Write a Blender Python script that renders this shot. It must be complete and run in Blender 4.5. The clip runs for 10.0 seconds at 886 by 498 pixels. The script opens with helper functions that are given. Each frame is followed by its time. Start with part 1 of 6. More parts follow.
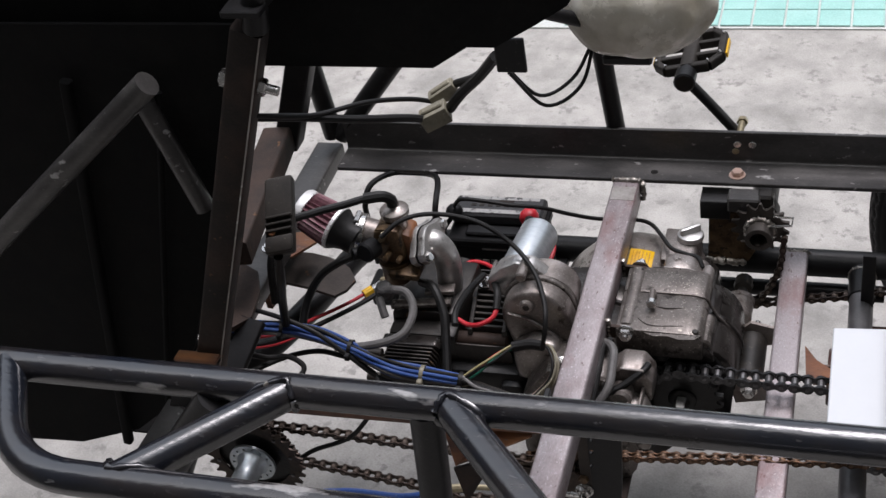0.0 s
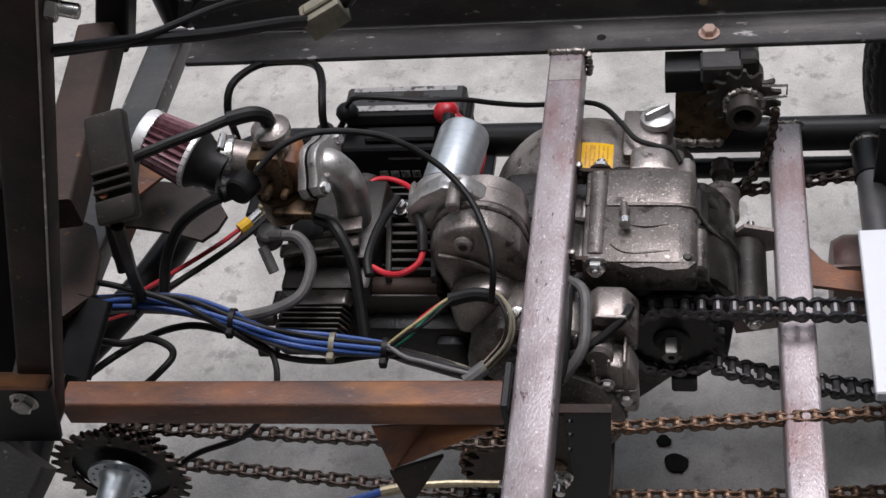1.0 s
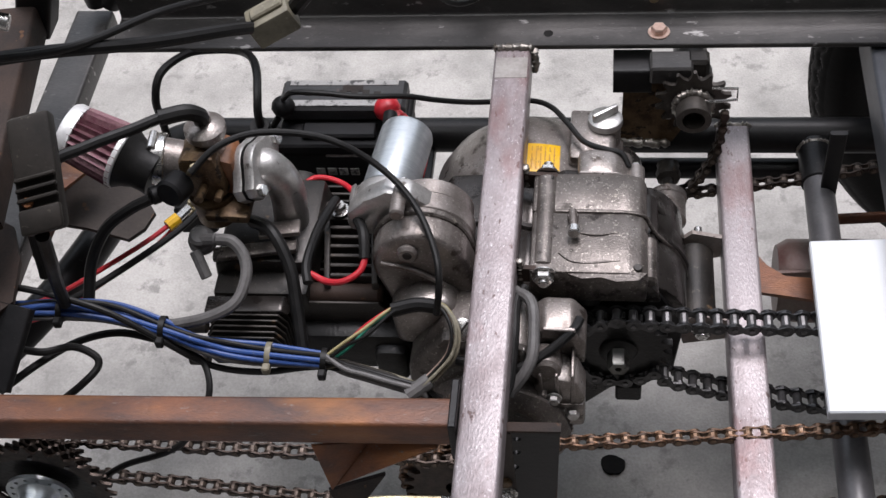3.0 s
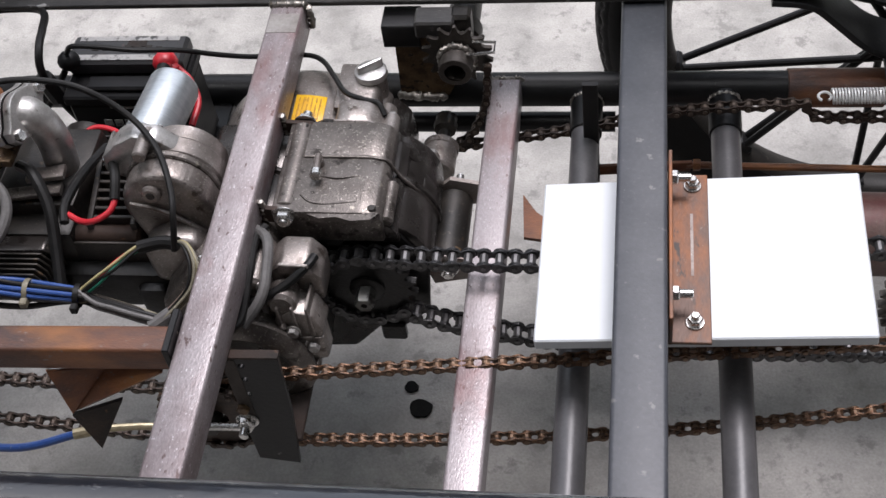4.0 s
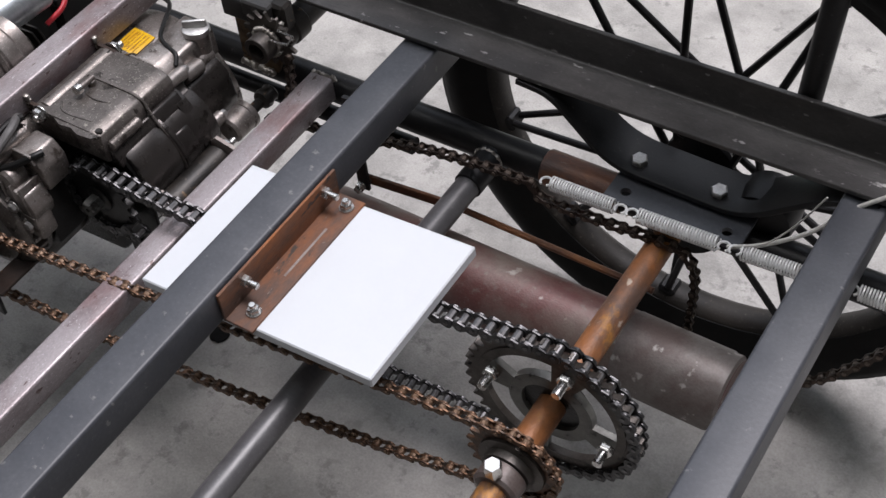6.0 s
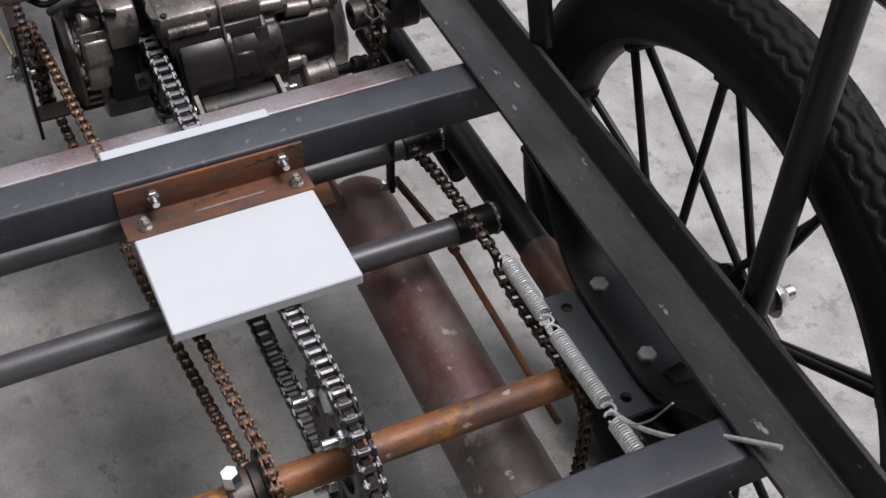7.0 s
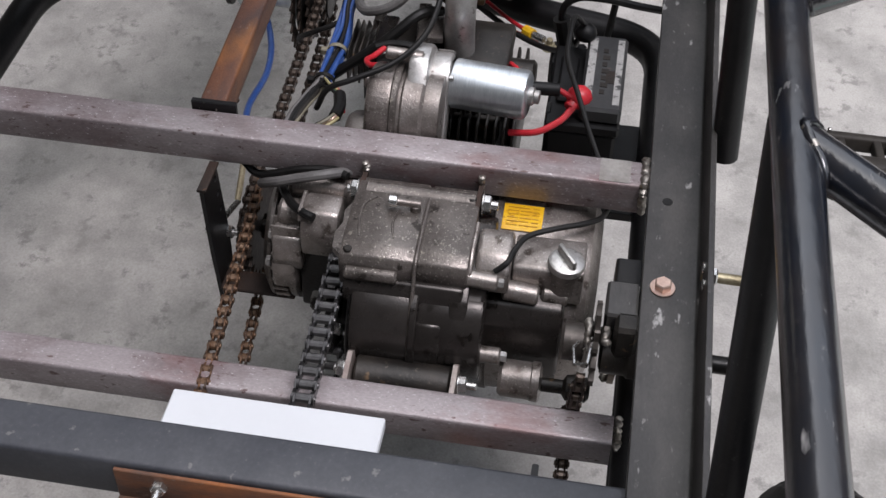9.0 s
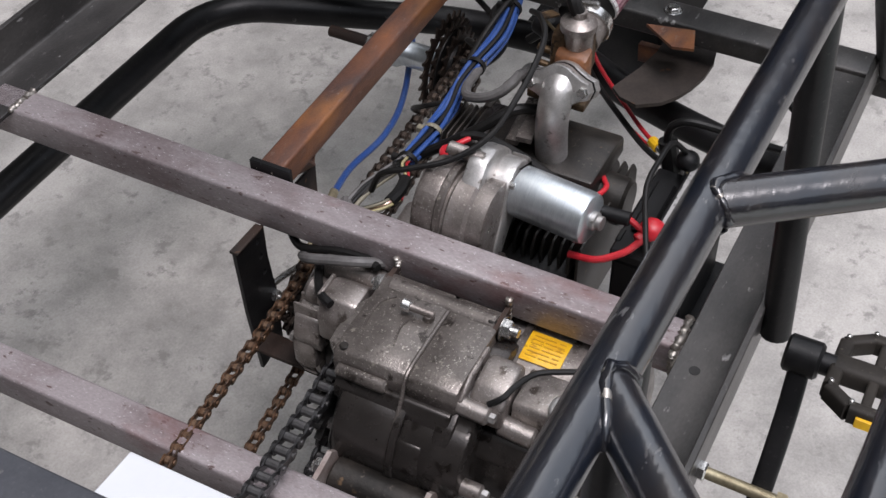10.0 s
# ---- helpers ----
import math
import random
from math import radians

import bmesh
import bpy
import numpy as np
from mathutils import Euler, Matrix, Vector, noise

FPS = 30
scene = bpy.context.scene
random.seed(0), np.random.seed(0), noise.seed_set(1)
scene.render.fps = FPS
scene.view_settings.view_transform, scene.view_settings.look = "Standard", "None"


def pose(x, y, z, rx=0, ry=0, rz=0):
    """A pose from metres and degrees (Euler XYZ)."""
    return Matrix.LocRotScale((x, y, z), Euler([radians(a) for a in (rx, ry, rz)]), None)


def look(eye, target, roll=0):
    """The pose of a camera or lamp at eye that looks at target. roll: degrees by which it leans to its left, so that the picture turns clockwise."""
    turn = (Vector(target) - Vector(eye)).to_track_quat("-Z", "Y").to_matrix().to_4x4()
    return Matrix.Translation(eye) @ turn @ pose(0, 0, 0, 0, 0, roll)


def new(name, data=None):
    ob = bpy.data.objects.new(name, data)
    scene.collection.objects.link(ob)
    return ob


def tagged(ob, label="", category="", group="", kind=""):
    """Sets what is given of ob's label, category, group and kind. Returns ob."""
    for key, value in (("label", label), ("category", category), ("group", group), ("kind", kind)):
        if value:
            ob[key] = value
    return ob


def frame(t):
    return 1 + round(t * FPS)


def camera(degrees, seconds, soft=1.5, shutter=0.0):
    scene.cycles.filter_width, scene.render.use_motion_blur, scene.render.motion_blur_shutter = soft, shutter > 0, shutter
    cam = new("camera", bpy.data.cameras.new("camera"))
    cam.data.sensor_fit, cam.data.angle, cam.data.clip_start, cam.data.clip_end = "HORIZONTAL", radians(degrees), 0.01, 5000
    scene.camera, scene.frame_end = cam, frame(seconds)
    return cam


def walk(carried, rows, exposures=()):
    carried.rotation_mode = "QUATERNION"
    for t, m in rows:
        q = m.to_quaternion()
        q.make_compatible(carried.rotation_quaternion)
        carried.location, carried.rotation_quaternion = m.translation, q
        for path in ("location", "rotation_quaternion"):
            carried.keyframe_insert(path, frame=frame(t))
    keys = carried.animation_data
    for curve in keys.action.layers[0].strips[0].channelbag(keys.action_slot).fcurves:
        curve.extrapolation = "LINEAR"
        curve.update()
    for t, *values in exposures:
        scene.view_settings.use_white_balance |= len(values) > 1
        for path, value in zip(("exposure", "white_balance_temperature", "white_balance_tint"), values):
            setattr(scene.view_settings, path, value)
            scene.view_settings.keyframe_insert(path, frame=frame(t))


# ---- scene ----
cam = camera(37.6, 10.0)
PATH = [
    (0, (0.281, -1.223, 1.322), (-0.318, 0.232, 0.087), -10.9),
    (0.5, (0.177, -1.043, 1.253), (-0.235, 0.344, -0.129), -10.2),
    (1, (0.146, -0.917, 1.172), (-0.247, 0.382, -0.297), -12.8),
    (1.5, (0.106, -0.867, 1.158), (-0.249, 0.368, -0.375), -12.2),
    (2, (0.1, -0.862, 1.154), (-0.245, 0.384, -0.372), -11.5),
    (2.2, (0.098, -0.857, 1.156), (-0.243, 0.387, -0.373), -11.2),
    (3.3, (0.143, -0.879, 1.173), (-0.102, 0.395, -0.349), -7.7),
    (3.5, (0.197, -0.891, 1.176), (-0.068, 0.381, -0.345), -8.6),
    (4, (0.345, -0.91, 1.167), (0.046, 0.34, -0.366), -9.6),
    (4.5, (0.478, -0.897, 1.189), (0.171, 0.331, -0.359), -9.4),
    (5, (0.619, -0.872, 1.211), (0.254, 0.335, -0.341), -9.6),
    (5.2, (0.686, -0.869, 1.205), (0.252, 0.33, -0.336), -10.0),
    (6.3, (1.035, -0.702, 1.217), (0.058, 0.232, -0.257), -5.3),
    (6.5, (1.091, -0.63, 1.211), (0.015, 0.208, -0.252), -3.9),
    (7, (1.189, -0.432, 1.16), (-0.065, 0.154, -0.283), 1.1),
    (7.5, (1.13, -0.231, 1.164), (-0.17, 0.12, -0.315), 5.0),
    (7.8, (1.049, -0.135, 1.14), (-0.295, 0.081, -0.326), 4.6),
    (8, (1.019, -0.1, 1.137), (-0.354, 0.037, -0.31), 3.8),
    (8.2, (0.988, -0.08, 1.126), (-0.414, -0.03, -0.299), 2.9),
    (8.5, (0.934, -0.067, 1.104), (-0.494, -0.137, -0.294), 1.6),
    (9, (0.828, -0.069, 1.13), (-0.556, -0.267, -0.299), 1.5),
    (9.5, (0.762, -0.023, 1.15), (-0.586, -0.382, -0.284), 1.4),
    (10, (0.666, 0.121, 1.129), (-0.596, -0.544, -0.272), -0.8),
]
EXPOSURES = [(0.0, 1.80), (1.0, 1.74), (2.2, 1.83), (3.5, 2.03), (4.5, 2.04), (5.0, 1.97), (6.5, 1.76), (7.5, 1.62), (8.0, 1.76), (8.5, 1.76), (9.5, 1.85), (10.0, 1.92)]
walk(cam, [(t, look(e, g, r)) for t, e, g, r in PATH], EXPOSURES)

# ---- light ----
world = bpy.data.worlds.new("sky")
scene.world = world
world.use_nodes = True
_n = world.node_tree.nodes
_sky = _n.new("ShaderNodeTexSky")
_sky.sky_type = "NISHITA"
_sky.sun_disc = False
_sky.sun_elevation, _sky.sun_rotation = radians(58), radians(200)
_sky.air_density, _sky.dust_density, _sky.ozone_density = 1.0, 3.0, 1.0
_hue = _n.new("ShaderNodeHueSaturation")
_hue.inputs["Saturation"].default_value = 0.32
world.node_tree.links.new(_sky.outputs[0], _hue.inputs["Color"])
world.node_tree.links.new(_hue.outputs[0], _n["Background"].inputs[0])
_n["Background"].inputs[1].default_value = 0.13
sun = new("sun", bpy.data.lights.new("sun", "SUN"))
sun.data.energy, sun.data.angle, sun.data.color = 0.9, radians(25), (1.0, 0.94, 0.985)
sun.matrix_world = look((0.4, 1.0, 3.0), (0, 0, 0))
tagged(sun, "soft overcast sun", "light", kind="structure")

# ---- materials ----


def mat(name, a, b=None, rough=0.5, metal=0.0, scale=30.0, lo=0.4, hi=0.65, fleck=None, bump=0.15, fine=300.0, drough=0.15, coat=0.0, trans=0.0, stretch=(1, 1, 1), spec=0.5, dust=None, speckle=0.25, stain=None):
    """A node material: colour a, blotches of colour b, flecks (colour, scale, threshold), fine grain in the relief."""
    m = bpy.data.materials.new(name)
    m.use_nodes = True
    t = m.node_tree
    n, l = t.nodes, t.links
    p = n["Principled BSDF"]
    co = n.new("ShaderNodeTexCoord")
    info = n.new("ShaderNodeObjectInfo")
    mp = n.new("ShaderNodeMapping")
    mp.inputs["Scale"].default_value = stretch
    sh = n.new("ShaderNodeVectorMath")
    sh.operation = "ADD"
    l.new(co.outputs["Object"], mp.inputs["Vector"])
    l.new(mp.outputs[0], sh.inputs[0])
    l.new(info.outputs["Random"], sh.inputs[1])
    big = n.new("ShaderNodeTexNoise")
    big.inputs["Scale"].default_value = scale
    big.inputs["Detail"].default_value = 6
    big.inputs["Roughness"].default_value = 0.65
    l.new(sh.outputs[0], big.inputs["Vector"])
    small = n.new("ShaderNodeTexNoise")
    small.inputs["Scale"].default_value = fine
    small.inputs["Detail"].default_value = 3
    l.new(sh.outputs[0], small.inputs["Vector"])
    ramp = n.new("ShaderNodeMapRange")
    ramp.inputs[1].default_value, ramp.inputs[2].default_value = lo, hi
    l.new(big.outputs[0], ramp.inputs[0])
    mix = n.new("ShaderNodeMix")
    mix.data_type = "RGBA"
    mix.inputs[6].default_value = (*a, 1)
    mix.inputs[7].default_value = (*(b or [c * 0.75 for c in a]), 1)
    l.new(ramp.outputs[0], mix.inputs[0])
    grain = n.new("ShaderNodeMix")
    grain.data_type, grain.blend_type = "RGBA", "OVERLAY"
    grain.inputs[0].default_value = speckle
    l.new(mix.outputs[2], grain.inputs[6])
    l.new(small.outputs[0], grain.inputs[7])
    col = grain.outputs[2]
    if fleck:
        fc, fs, ft, fw = (*fleck, 0.05)[:4]
        fn = n.new("ShaderNodeTexNoise")
        fn.inputs["Scale"].default_value = fs
        fn.inputs["Detail"].default_value = 4
        l.new(sh.outputs[0], fn.inputs["Vector"])
        fr = n.new("ShaderNodeMapRange")
        fr.inputs[1].default_value, fr.inputs[2].default_value = ft, ft + fw
        l.new(fn.outputs[0], fr.inputs[0])
        fm = n.new("ShaderNodeMix")
        fm.data_type = "RGBA"
        fm.inputs[7].default_value = (*fc, 1)
        l.new(fr.outputs[0], fm.inputs[0])
        l.new(col, fm.inputs[6])
        col = fm.outputs[2]
    if dust:
        dc, ds, dt = dust
        dn = n.new("ShaderNodeTexNoise")
        dn.inputs["Scale"].default_value = ds
        dn.inputs["Detail"].default_value = 5
        dn.inputs["Roughness"].default_value = 0.7
        l.new(sh.outputs[0], dn.inputs["Vector"])
        dr = n.new("ShaderNodeMapRange")
        dr.inputs[1].default_value, dr.inputs[2].default_value = dt, dt + 0.10
        l.new(dn.outputs[0], dr.inputs[0])
        dm = n.new("ShaderNodeMix")
        dm.data_type = "RGBA"
        dm.inputs[7].default_value = (*dc, 1)
        l.new(dr.outputs[0], dm.inputs[0])
        l.new(col, dm.inputs[6])
        col = dm.outputs[2]
    if stain:
        sc_, ss, st, sw = stain
        sn = n.new("ShaderNodeTexNoise")
        sn.inputs["Scale"].default_value = ss
        sn.inputs["Detail"].default_value = 5
        sn.inputs["Roughness"].default_value = 0.6
        l.new(sh.outputs[0], sn.inputs["Vector"])
        sr = n.new("ShaderNodeMapRange")
        sr.inputs[1].default_value, sr.inputs[2].default_value, sr.inputs[4].default_value = st, st + sw, 0.8
        l.new(sn.outputs[0], sr.inputs[0])
        sm = n.new("ShaderNodeMix")
        sm.data_type = "RGBA"
        sm.inputs[7].default_value = (*sc_, 1)
        l.new(sr.outputs[0], sm.inputs[0])
        l.new(col, sm.inputs[6])
        col = sm.outputs[2]
    l.new(col, p.inputs["Base Color"])
    rr = n.new("ShaderNodeMapRange")
    rr.inputs[3].default_value, rr.inputs[4].default_value = max(0.02, rough - drough), min(1, rough + drough)
    l.new(big.outputs[0], rr.inputs[0])
    l.new(rr.outputs[0], p.inputs["Roughness"])
    p.inputs["Metallic"].default_value = metal
    p.inputs["Coat Weight"].default_value = coat
    p.inputs["Specular IOR Level"].default_value = spec
    p.inputs["Transmission Weight"].default_value = trans
    if bump:
        add = n.new("ShaderNodeMath")
        add.operation = "ADD"
        l.new(big.outputs[0], add.inputs[0])
        l.new(small.outputs[0], add.inputs[1])
        bp = n.new("ShaderNodeBump")
        bp.inputs["Strength"].default_value = bump
        bp.inputs["Distance"].default_value = 0.001
        l.new(add.outputs[0], bp.inputs["Height"])
        l.new(bp.outputs[0], p.inputs["Normal"])
    return m


CONCRETE = mat("concrete", (0.385, 0.372, 0.35), (0.232, 0.226, 0.212), 0.82, scale=10, lo=0.38, hi=0.68, bump=0.5, fine=380, spec=0.3, dust=((0.225, 0.219, 0.206), 38, 0.555))
# dark, so that the added walls throw back little fill light
SKY_BLOCK = mat("dark_sky_block", (0.10, 0.097, 0.09), (0.075, 0.073, 0.068), 0.85, scale=2.5, bump=0.3, fine=90, spec=0.2)
BLACK_GLOSS = mat("black_paint_gloss", (0.007, 0.009, 0.014), (0.015, 0.0125, 0.0125), 0.24, scale=45, fleck=((0.28, 0.275, 0.27), 52, 0.668), bump=0.3, coat=0.1, fine=200, spec=0.9, dust=((0.07, 0.068, 0.068), 230, 0.61), stretch=(0.35, 1, 1), drough=0.1)
BLACK_SATIN = mat("black_paint_satin", (0.0055, 0.0055, 0.006), (0.011, 0.0105, 0.011), 0.42, scale=25, fleck=((0.11, 0.10, 0.10), 80, 0.715), bump=0.15, spec=0.3, dust=((0.05, 0.048, 0.046), 220, 0.63))
GREY_PAINT = mat("dark_grey_primer", (0.040, 0.043, 0.051), (0.058, 0.061, 0.069), 0.46, scale=18, fleck=((0.13, 0.13, 0.13), 90, 0.68), bump=0.12, dust=((0.075, 0.075, 0.078), 300, 0.61), spec=0.5, drough=0.08)
RAIL_STEEL = mat("dull_angle_steel", (0.043, 0.041, 0.040), (0.076, 0.072, 0.069), 0.36, 0.35, scale=24, fleck=((0.36, 0.35, 0.34), 95, 0.665), bump=0.2, stretch=(0.5, 1, 1), fine=500, dust=((0.12, 0.115, 0.11), 190, 0.61))
MAUVE_STEEL = mat("bare_tube_steel", (0.30, 0.268, 0.272), (0.185, 0.148, 0.150), 0.41, 0.35, scale=22, lo=0.42, hi=0.62, fleck=((0.105, 0.07, 0.066), 190, 0.64), bump=0.3, stretch=(1, 0.45, 1), fine=650, dust=((0.58, 0.55, 0.56), 520, 0.60), speckle=0.3, stain=((0.175, 0.075, 0.07), 12, 0.555, 0.13))
GUSSET = mat("dull_brown_sheet", (0.055, 0.045, 0.039), (0.034, 0.029, 0.026), 0.6, 0.1, scale=20, bump=0.2, fleck=((0.11, 0.06, 0.035), 80, 0.66), spec=0.25)
LID_GREY = mat("scuffed_lid_plastic", (0.030, 0.030, 0.031), (0.020, 0.020, 0.021), 0.5, scale=30, bump=0.08, spec=0.4, dust=((0.11, 0.06, 0.05), 40, 0.66))
PRINT = mat("worn_white_print", (0.30, 0.295, 0.285), (0.04, 0.04, 0.04), 0.6, scale=70, lo=0.52, hi=0.60)
STRIP = mat("stained_strip_steel", (0.27, 0.235, 0.215), (0.16, 0.115, 0.10), 0.5, 0.25, scale=26, lo=0.42, hi=0.62, fleck=((0.48, 0.46, 0.44), 80, 0.66), bump=0.4, fine=420, dust=((0.11, 0.08, 0.07), 210, 0.62))
RUST = mat("rust", (0.20, 0.078, 0.036), (0.070, 0.042, 0.036), 0.46, 0.25, scale=30, lo=0.36, hi=0.66, fleck=((0.34, 0.14, 0.045), 26, 0.52, 0.22), bump=0.35, fine=700, stretch=(0.4, 1, 1), dust=((0.19, 0.155, 0.135), 190, 0.61))
DARK_RUST = mat("brown_mill_scale", (0.044, 0.029, 0.023), (0.024, 0.020, 0.018), 0.62, 0.0, scale=16, lo=0.42, hi=0.6, fleck=((0.12, 0.062, 0.034), 90, 0.67), bump=0.25, fine=500, dust=((0.085, 0.07, 0.06), 260, 0.64), spec=0.18)
RUST_STEEL = mat("rusty_steel", (0.27, 0.105, 0.036), (0.105, 0.062, 0.045), 0.48, 0.15, scale=22, lo=0.42, hi=0.62, fleck=((0.42, 0.34, 0.27), 85, 0.655), bump=0.6, fine=320, dust=((0.36, 0.16, 0.03), 30, 0.56), stretch=(1, 0.6, 1))
ANGLE_RUST = mat("orange_rust", (0.10, 0.06, 0.045), (0.27, 0.095, 0.03), 0.5, 0.3, scale=20, lo=0.47, hi=0.68, fleck=((0.05, 0.04, 0.035), 110, 0.625), bump=0.3, fine=600, stretch=(1, 0.35, 1), dust=((0.24, 0.2, 0.17), 200, 0.63))
RED_OXIDE = mat("red_oxide_pipe", (0.11, 0.045, 0.042), (0.17, 0.14, 0.12), 0.45, 0.25, scale=9, lo=0.40, hi=0.62, fleck=((0.32, 0.29, 0.26), 45, 0.66), bump=0.25, fine=420, dust=((0.14, 0.105, 0.09), 120, 0.57))
WORN_PIPE = mat("scuffed_pipe_steel", (0.17, 0.155, 0.145), (0.10, 0.075, 0.068), 0.45, 0.3, scale=14, lo=0.4, hi=0.6, fleck=((0.34, 0.32, 0.30), 60, 0.64), bump=0.25, fine=420)
ALU = mat("cast_aluminium", (0.33, 0.30, 0.28), (0.17, 0.148, 0.135), 0.33, 0.65, scale=30, lo=0.36, hi=0.64, fleck=((0.085, 0.07, 0.06), 75, 0.60, 0.09), bump=0.3, fine=700, dust=((0.50, 0.48, 0.44), 420, 0.585), spec=0.4, drough=0.2)
ALU_DARK = mat("dirty_cast_aluminium", (0.170, 0.151, 0.138), (0.066, 0.057, 0.051), 0.34, 0.55, scale=26, lo=0.34, hi=0.66, fleck=((0.034, 0.028, 0.024), 85, 0.60, 0.08), bump=0.32, fine=650, dust=((0.42, 0.395, 0.35), 420, 0.585), spec=0.5, drough=0.2, stain=((0.32, 0.295, 0.25), 120, 0.64, 0.07))
ALU_OILY = mat("oil_soaked_aluminium", (0.060, 0.054, 0.050), (0.029, 0.025, 0.023), 0.27, 0.55, scale=20, lo=0.32, hi=0.66, fleck=((0.018, 0.015, 0.013), 60, 0.62), bump=0.13, fine=700, dust=((0.24, 0.22, 0.19), 240, 0.665))
RIM = mat("dusty_rim_paint", (0.020, 0.018, 0.016), (0.034, 0.03, 0.026), 0.55, scale=20, bump=0.2, dust=((0.085, 0.075, 0.063), 160, 0.60), spec=0.3)
SPROCKET = mat("brown_oiled_sprocket", (0.085, 0.075, 0.067), (0.05, 0.043, 0.038), 0.42, 0.6, scale=40, fleck=((0.02, 0.018, 0.016), 80, 0.63), bump=0.15, dust=((0.2, 0.185, 0.165), 300, 0.63))
ALU_BRIGHT = mat("bright_aluminium", (0.56, 0.55, 0.535), (0.36, 0.345, 0.33), 0.40, 0.8, scale=40, fleck=((0.17, 0.155, 0.14), 110, 0.63, 0.08), bump=0.2, fine=700)
ZINC = mat("zinc_plate", (0.62, 0.66, 0.68), (0.5, 0.54, 0.57), 0.34, 0.85, scale=40, bump=0.04, stretch=(1, 4, 1), dust=((0.75, 0.77, 0.78), 300, 0.62))
CHROME = mat("bolt_steel", (0.7, 0.69, 0.67), (0.5, 0.49, 0.47), 0.25, 0.95, scale=60, bump=0.1)
COPPER = mat("copper_bolt", (0.72, 0.54, 0.46), (0.55, 0.38, 0.31), 0.35, 0.7, scale=60)
BRASS = mat("yellow_zinc", (0.42, 0.37, 0.25), (0.26, 0.22, 0.14), 0.42, 0.7, scale=60, bump=0.2)
# near-black that puts deep shade into the colour of sheets and pits
SHADE_BLACK = mat("shade_black", (0.008, 0.008, 0.0082), (0.013, 0.0125, 0.012), 0.75, scale=30, bump=0.05, spec=0.08)
BARE_STEEL = mat("bare_flat_steel", (0.33, 0.31, 0.29), (0.22, 0.2, 0.185), 0.45, 0.5, scale=30, fleck=((0.55, 0.54, 0.52), 90, 0.63), bump=0.2)
SPIDER = mat("oiled_grey_steel", (0.125, 0.125, 0.115), (0.075, 0.073, 0.068), 0.35, 0.6, scale=40, fleck=((0.02, 0.018, 0.016), 80, 0.62), bump=0.1, dust=((0.2, 0.2, 0.19), 300, 0.63))
BLACK_PLASTIC = mat("black_plastic", (0.004, 0.004, 0.0045), (0.008, 0.008, 0.0085), 0.5, scale=40, bump=0.08, spec=0.25)
GREY_PLASTIC = mat("dusty_black_plastic", (0.026, 0.022, 0.018), (0.015, 0.013, 0.011), 0.65, scale=30, bump=0.1, dust=((0.075, 0.065, 0.053), 240, 0.61), spec=0.3)
RUBBER = mat("black_rubber", (0.0055, 0.0055, 0.0055), (0.010, 0.0095, 0.009), 0.5, scale=35, bump=0.2, spec=0.28)
GREY_RUBBER = mat("grey_hose", (0.115, 0.111, 0.108), (0.08, 0.077, 0.075), 0.55, scale=60, bump=0.1)
TYRE = mat("tyre_rubber", (0.0045, 0.0044, 0.0043), (0.009, 0.0085, 0.008), 0.6, scale=25, bump=0.35, fine=160, spec=0.22, dust=((0.02, 0.0185, 0.017), 120, 0.64))
IRON = mat("oily_cast_iron", (0.016, 0.0145, 0.013), (0.04, 0.034, 0.029), 0.42, 0.35, scale=26, fleck=((0.13, 0.085, 0.05), 70, 0.66), bump=0.2, fine=500, dust=((0.10, 0.085, 0.07), 240, 0.61))
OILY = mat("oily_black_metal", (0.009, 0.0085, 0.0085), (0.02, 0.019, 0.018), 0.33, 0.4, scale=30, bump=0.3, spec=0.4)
CHAIN_DARK = mat("oiled_chain", (0.085, 0.084, 0.086), (0.04, 0.039, 0.039), 0.34, 0.8, scale=120, bump=0.1)
ROLLER = mat("chain_roller", (0.16, 0.157, 0.158), (0.09, 0.087, 0.087), 0.36, 0.8, scale=150, bump=0.05)
ROLLER_RUST = mat("rusty_chain_roller", (0.185, 0.12, 0.078), (0.10, 0.055, 0.03), 0.42, 0.55, scale=150, bump=0.15)
ROLLER_BROWN = mat("brown_chain_roller", (0.13, 0.10, 0.08), (0.07, 0.055, 0.045), 0.42, 0.55, scale=150, bump=0.15)
PIPE_GREY = mat("matt_grey_pipe_paint", (0.058, 0.056, 0.059), (0.08, 0.078, 0.08), 0.38, scale=20, bump=0.12, dust=((0.12, 0.118, 0.115), 260, 0.62), spec=0.6)
CHAIN_RUST = mat("rusty_chain", (0.12, 0.062, 0.033), (0.052, 0.036, 0.027), 0.45, 0.65, scale=140, lo=0.4, hi=0.6, bump=0.3, dust=((0.24, 0.135, 0.06), 230, 0.62))
CHAIN_BROWN = mat("brown_chain", (0.052, 0.037, 0.029), (0.03, 0.024, 0.021), 0.4, 0.7, scale=140, bump=0.2)
RED = mat("red_rubber", (0.5, 0.02, 0.03), (0.42, 0.015, 0.025), 0.38, scale=50, bump=0.05)
BLUE = mat("blue_wire", (0.018, 0.058, 0.22), (0.03, 0.075, 0.24), 0.4, scale=70, bump=0.05, dust=((0.15, 0.18, 0.27), 190, 0.61))
YELLOW = mat("yellow_label", (0.72, 0.42, 0.015), (0.62, 0.35, 0.015), 0.45, scale=70, bump=0.1)
LABEL = mat("amber_label_film", (0.70, 0.41, 0.012), (0.62, 0.33, 0.012), 0.28, scale=60, bump=0.6, fine=180, fleck=((0.40, 0.20, 0.01), 330, 0.60, 0.05), stretch=(1, 0.4, 1))
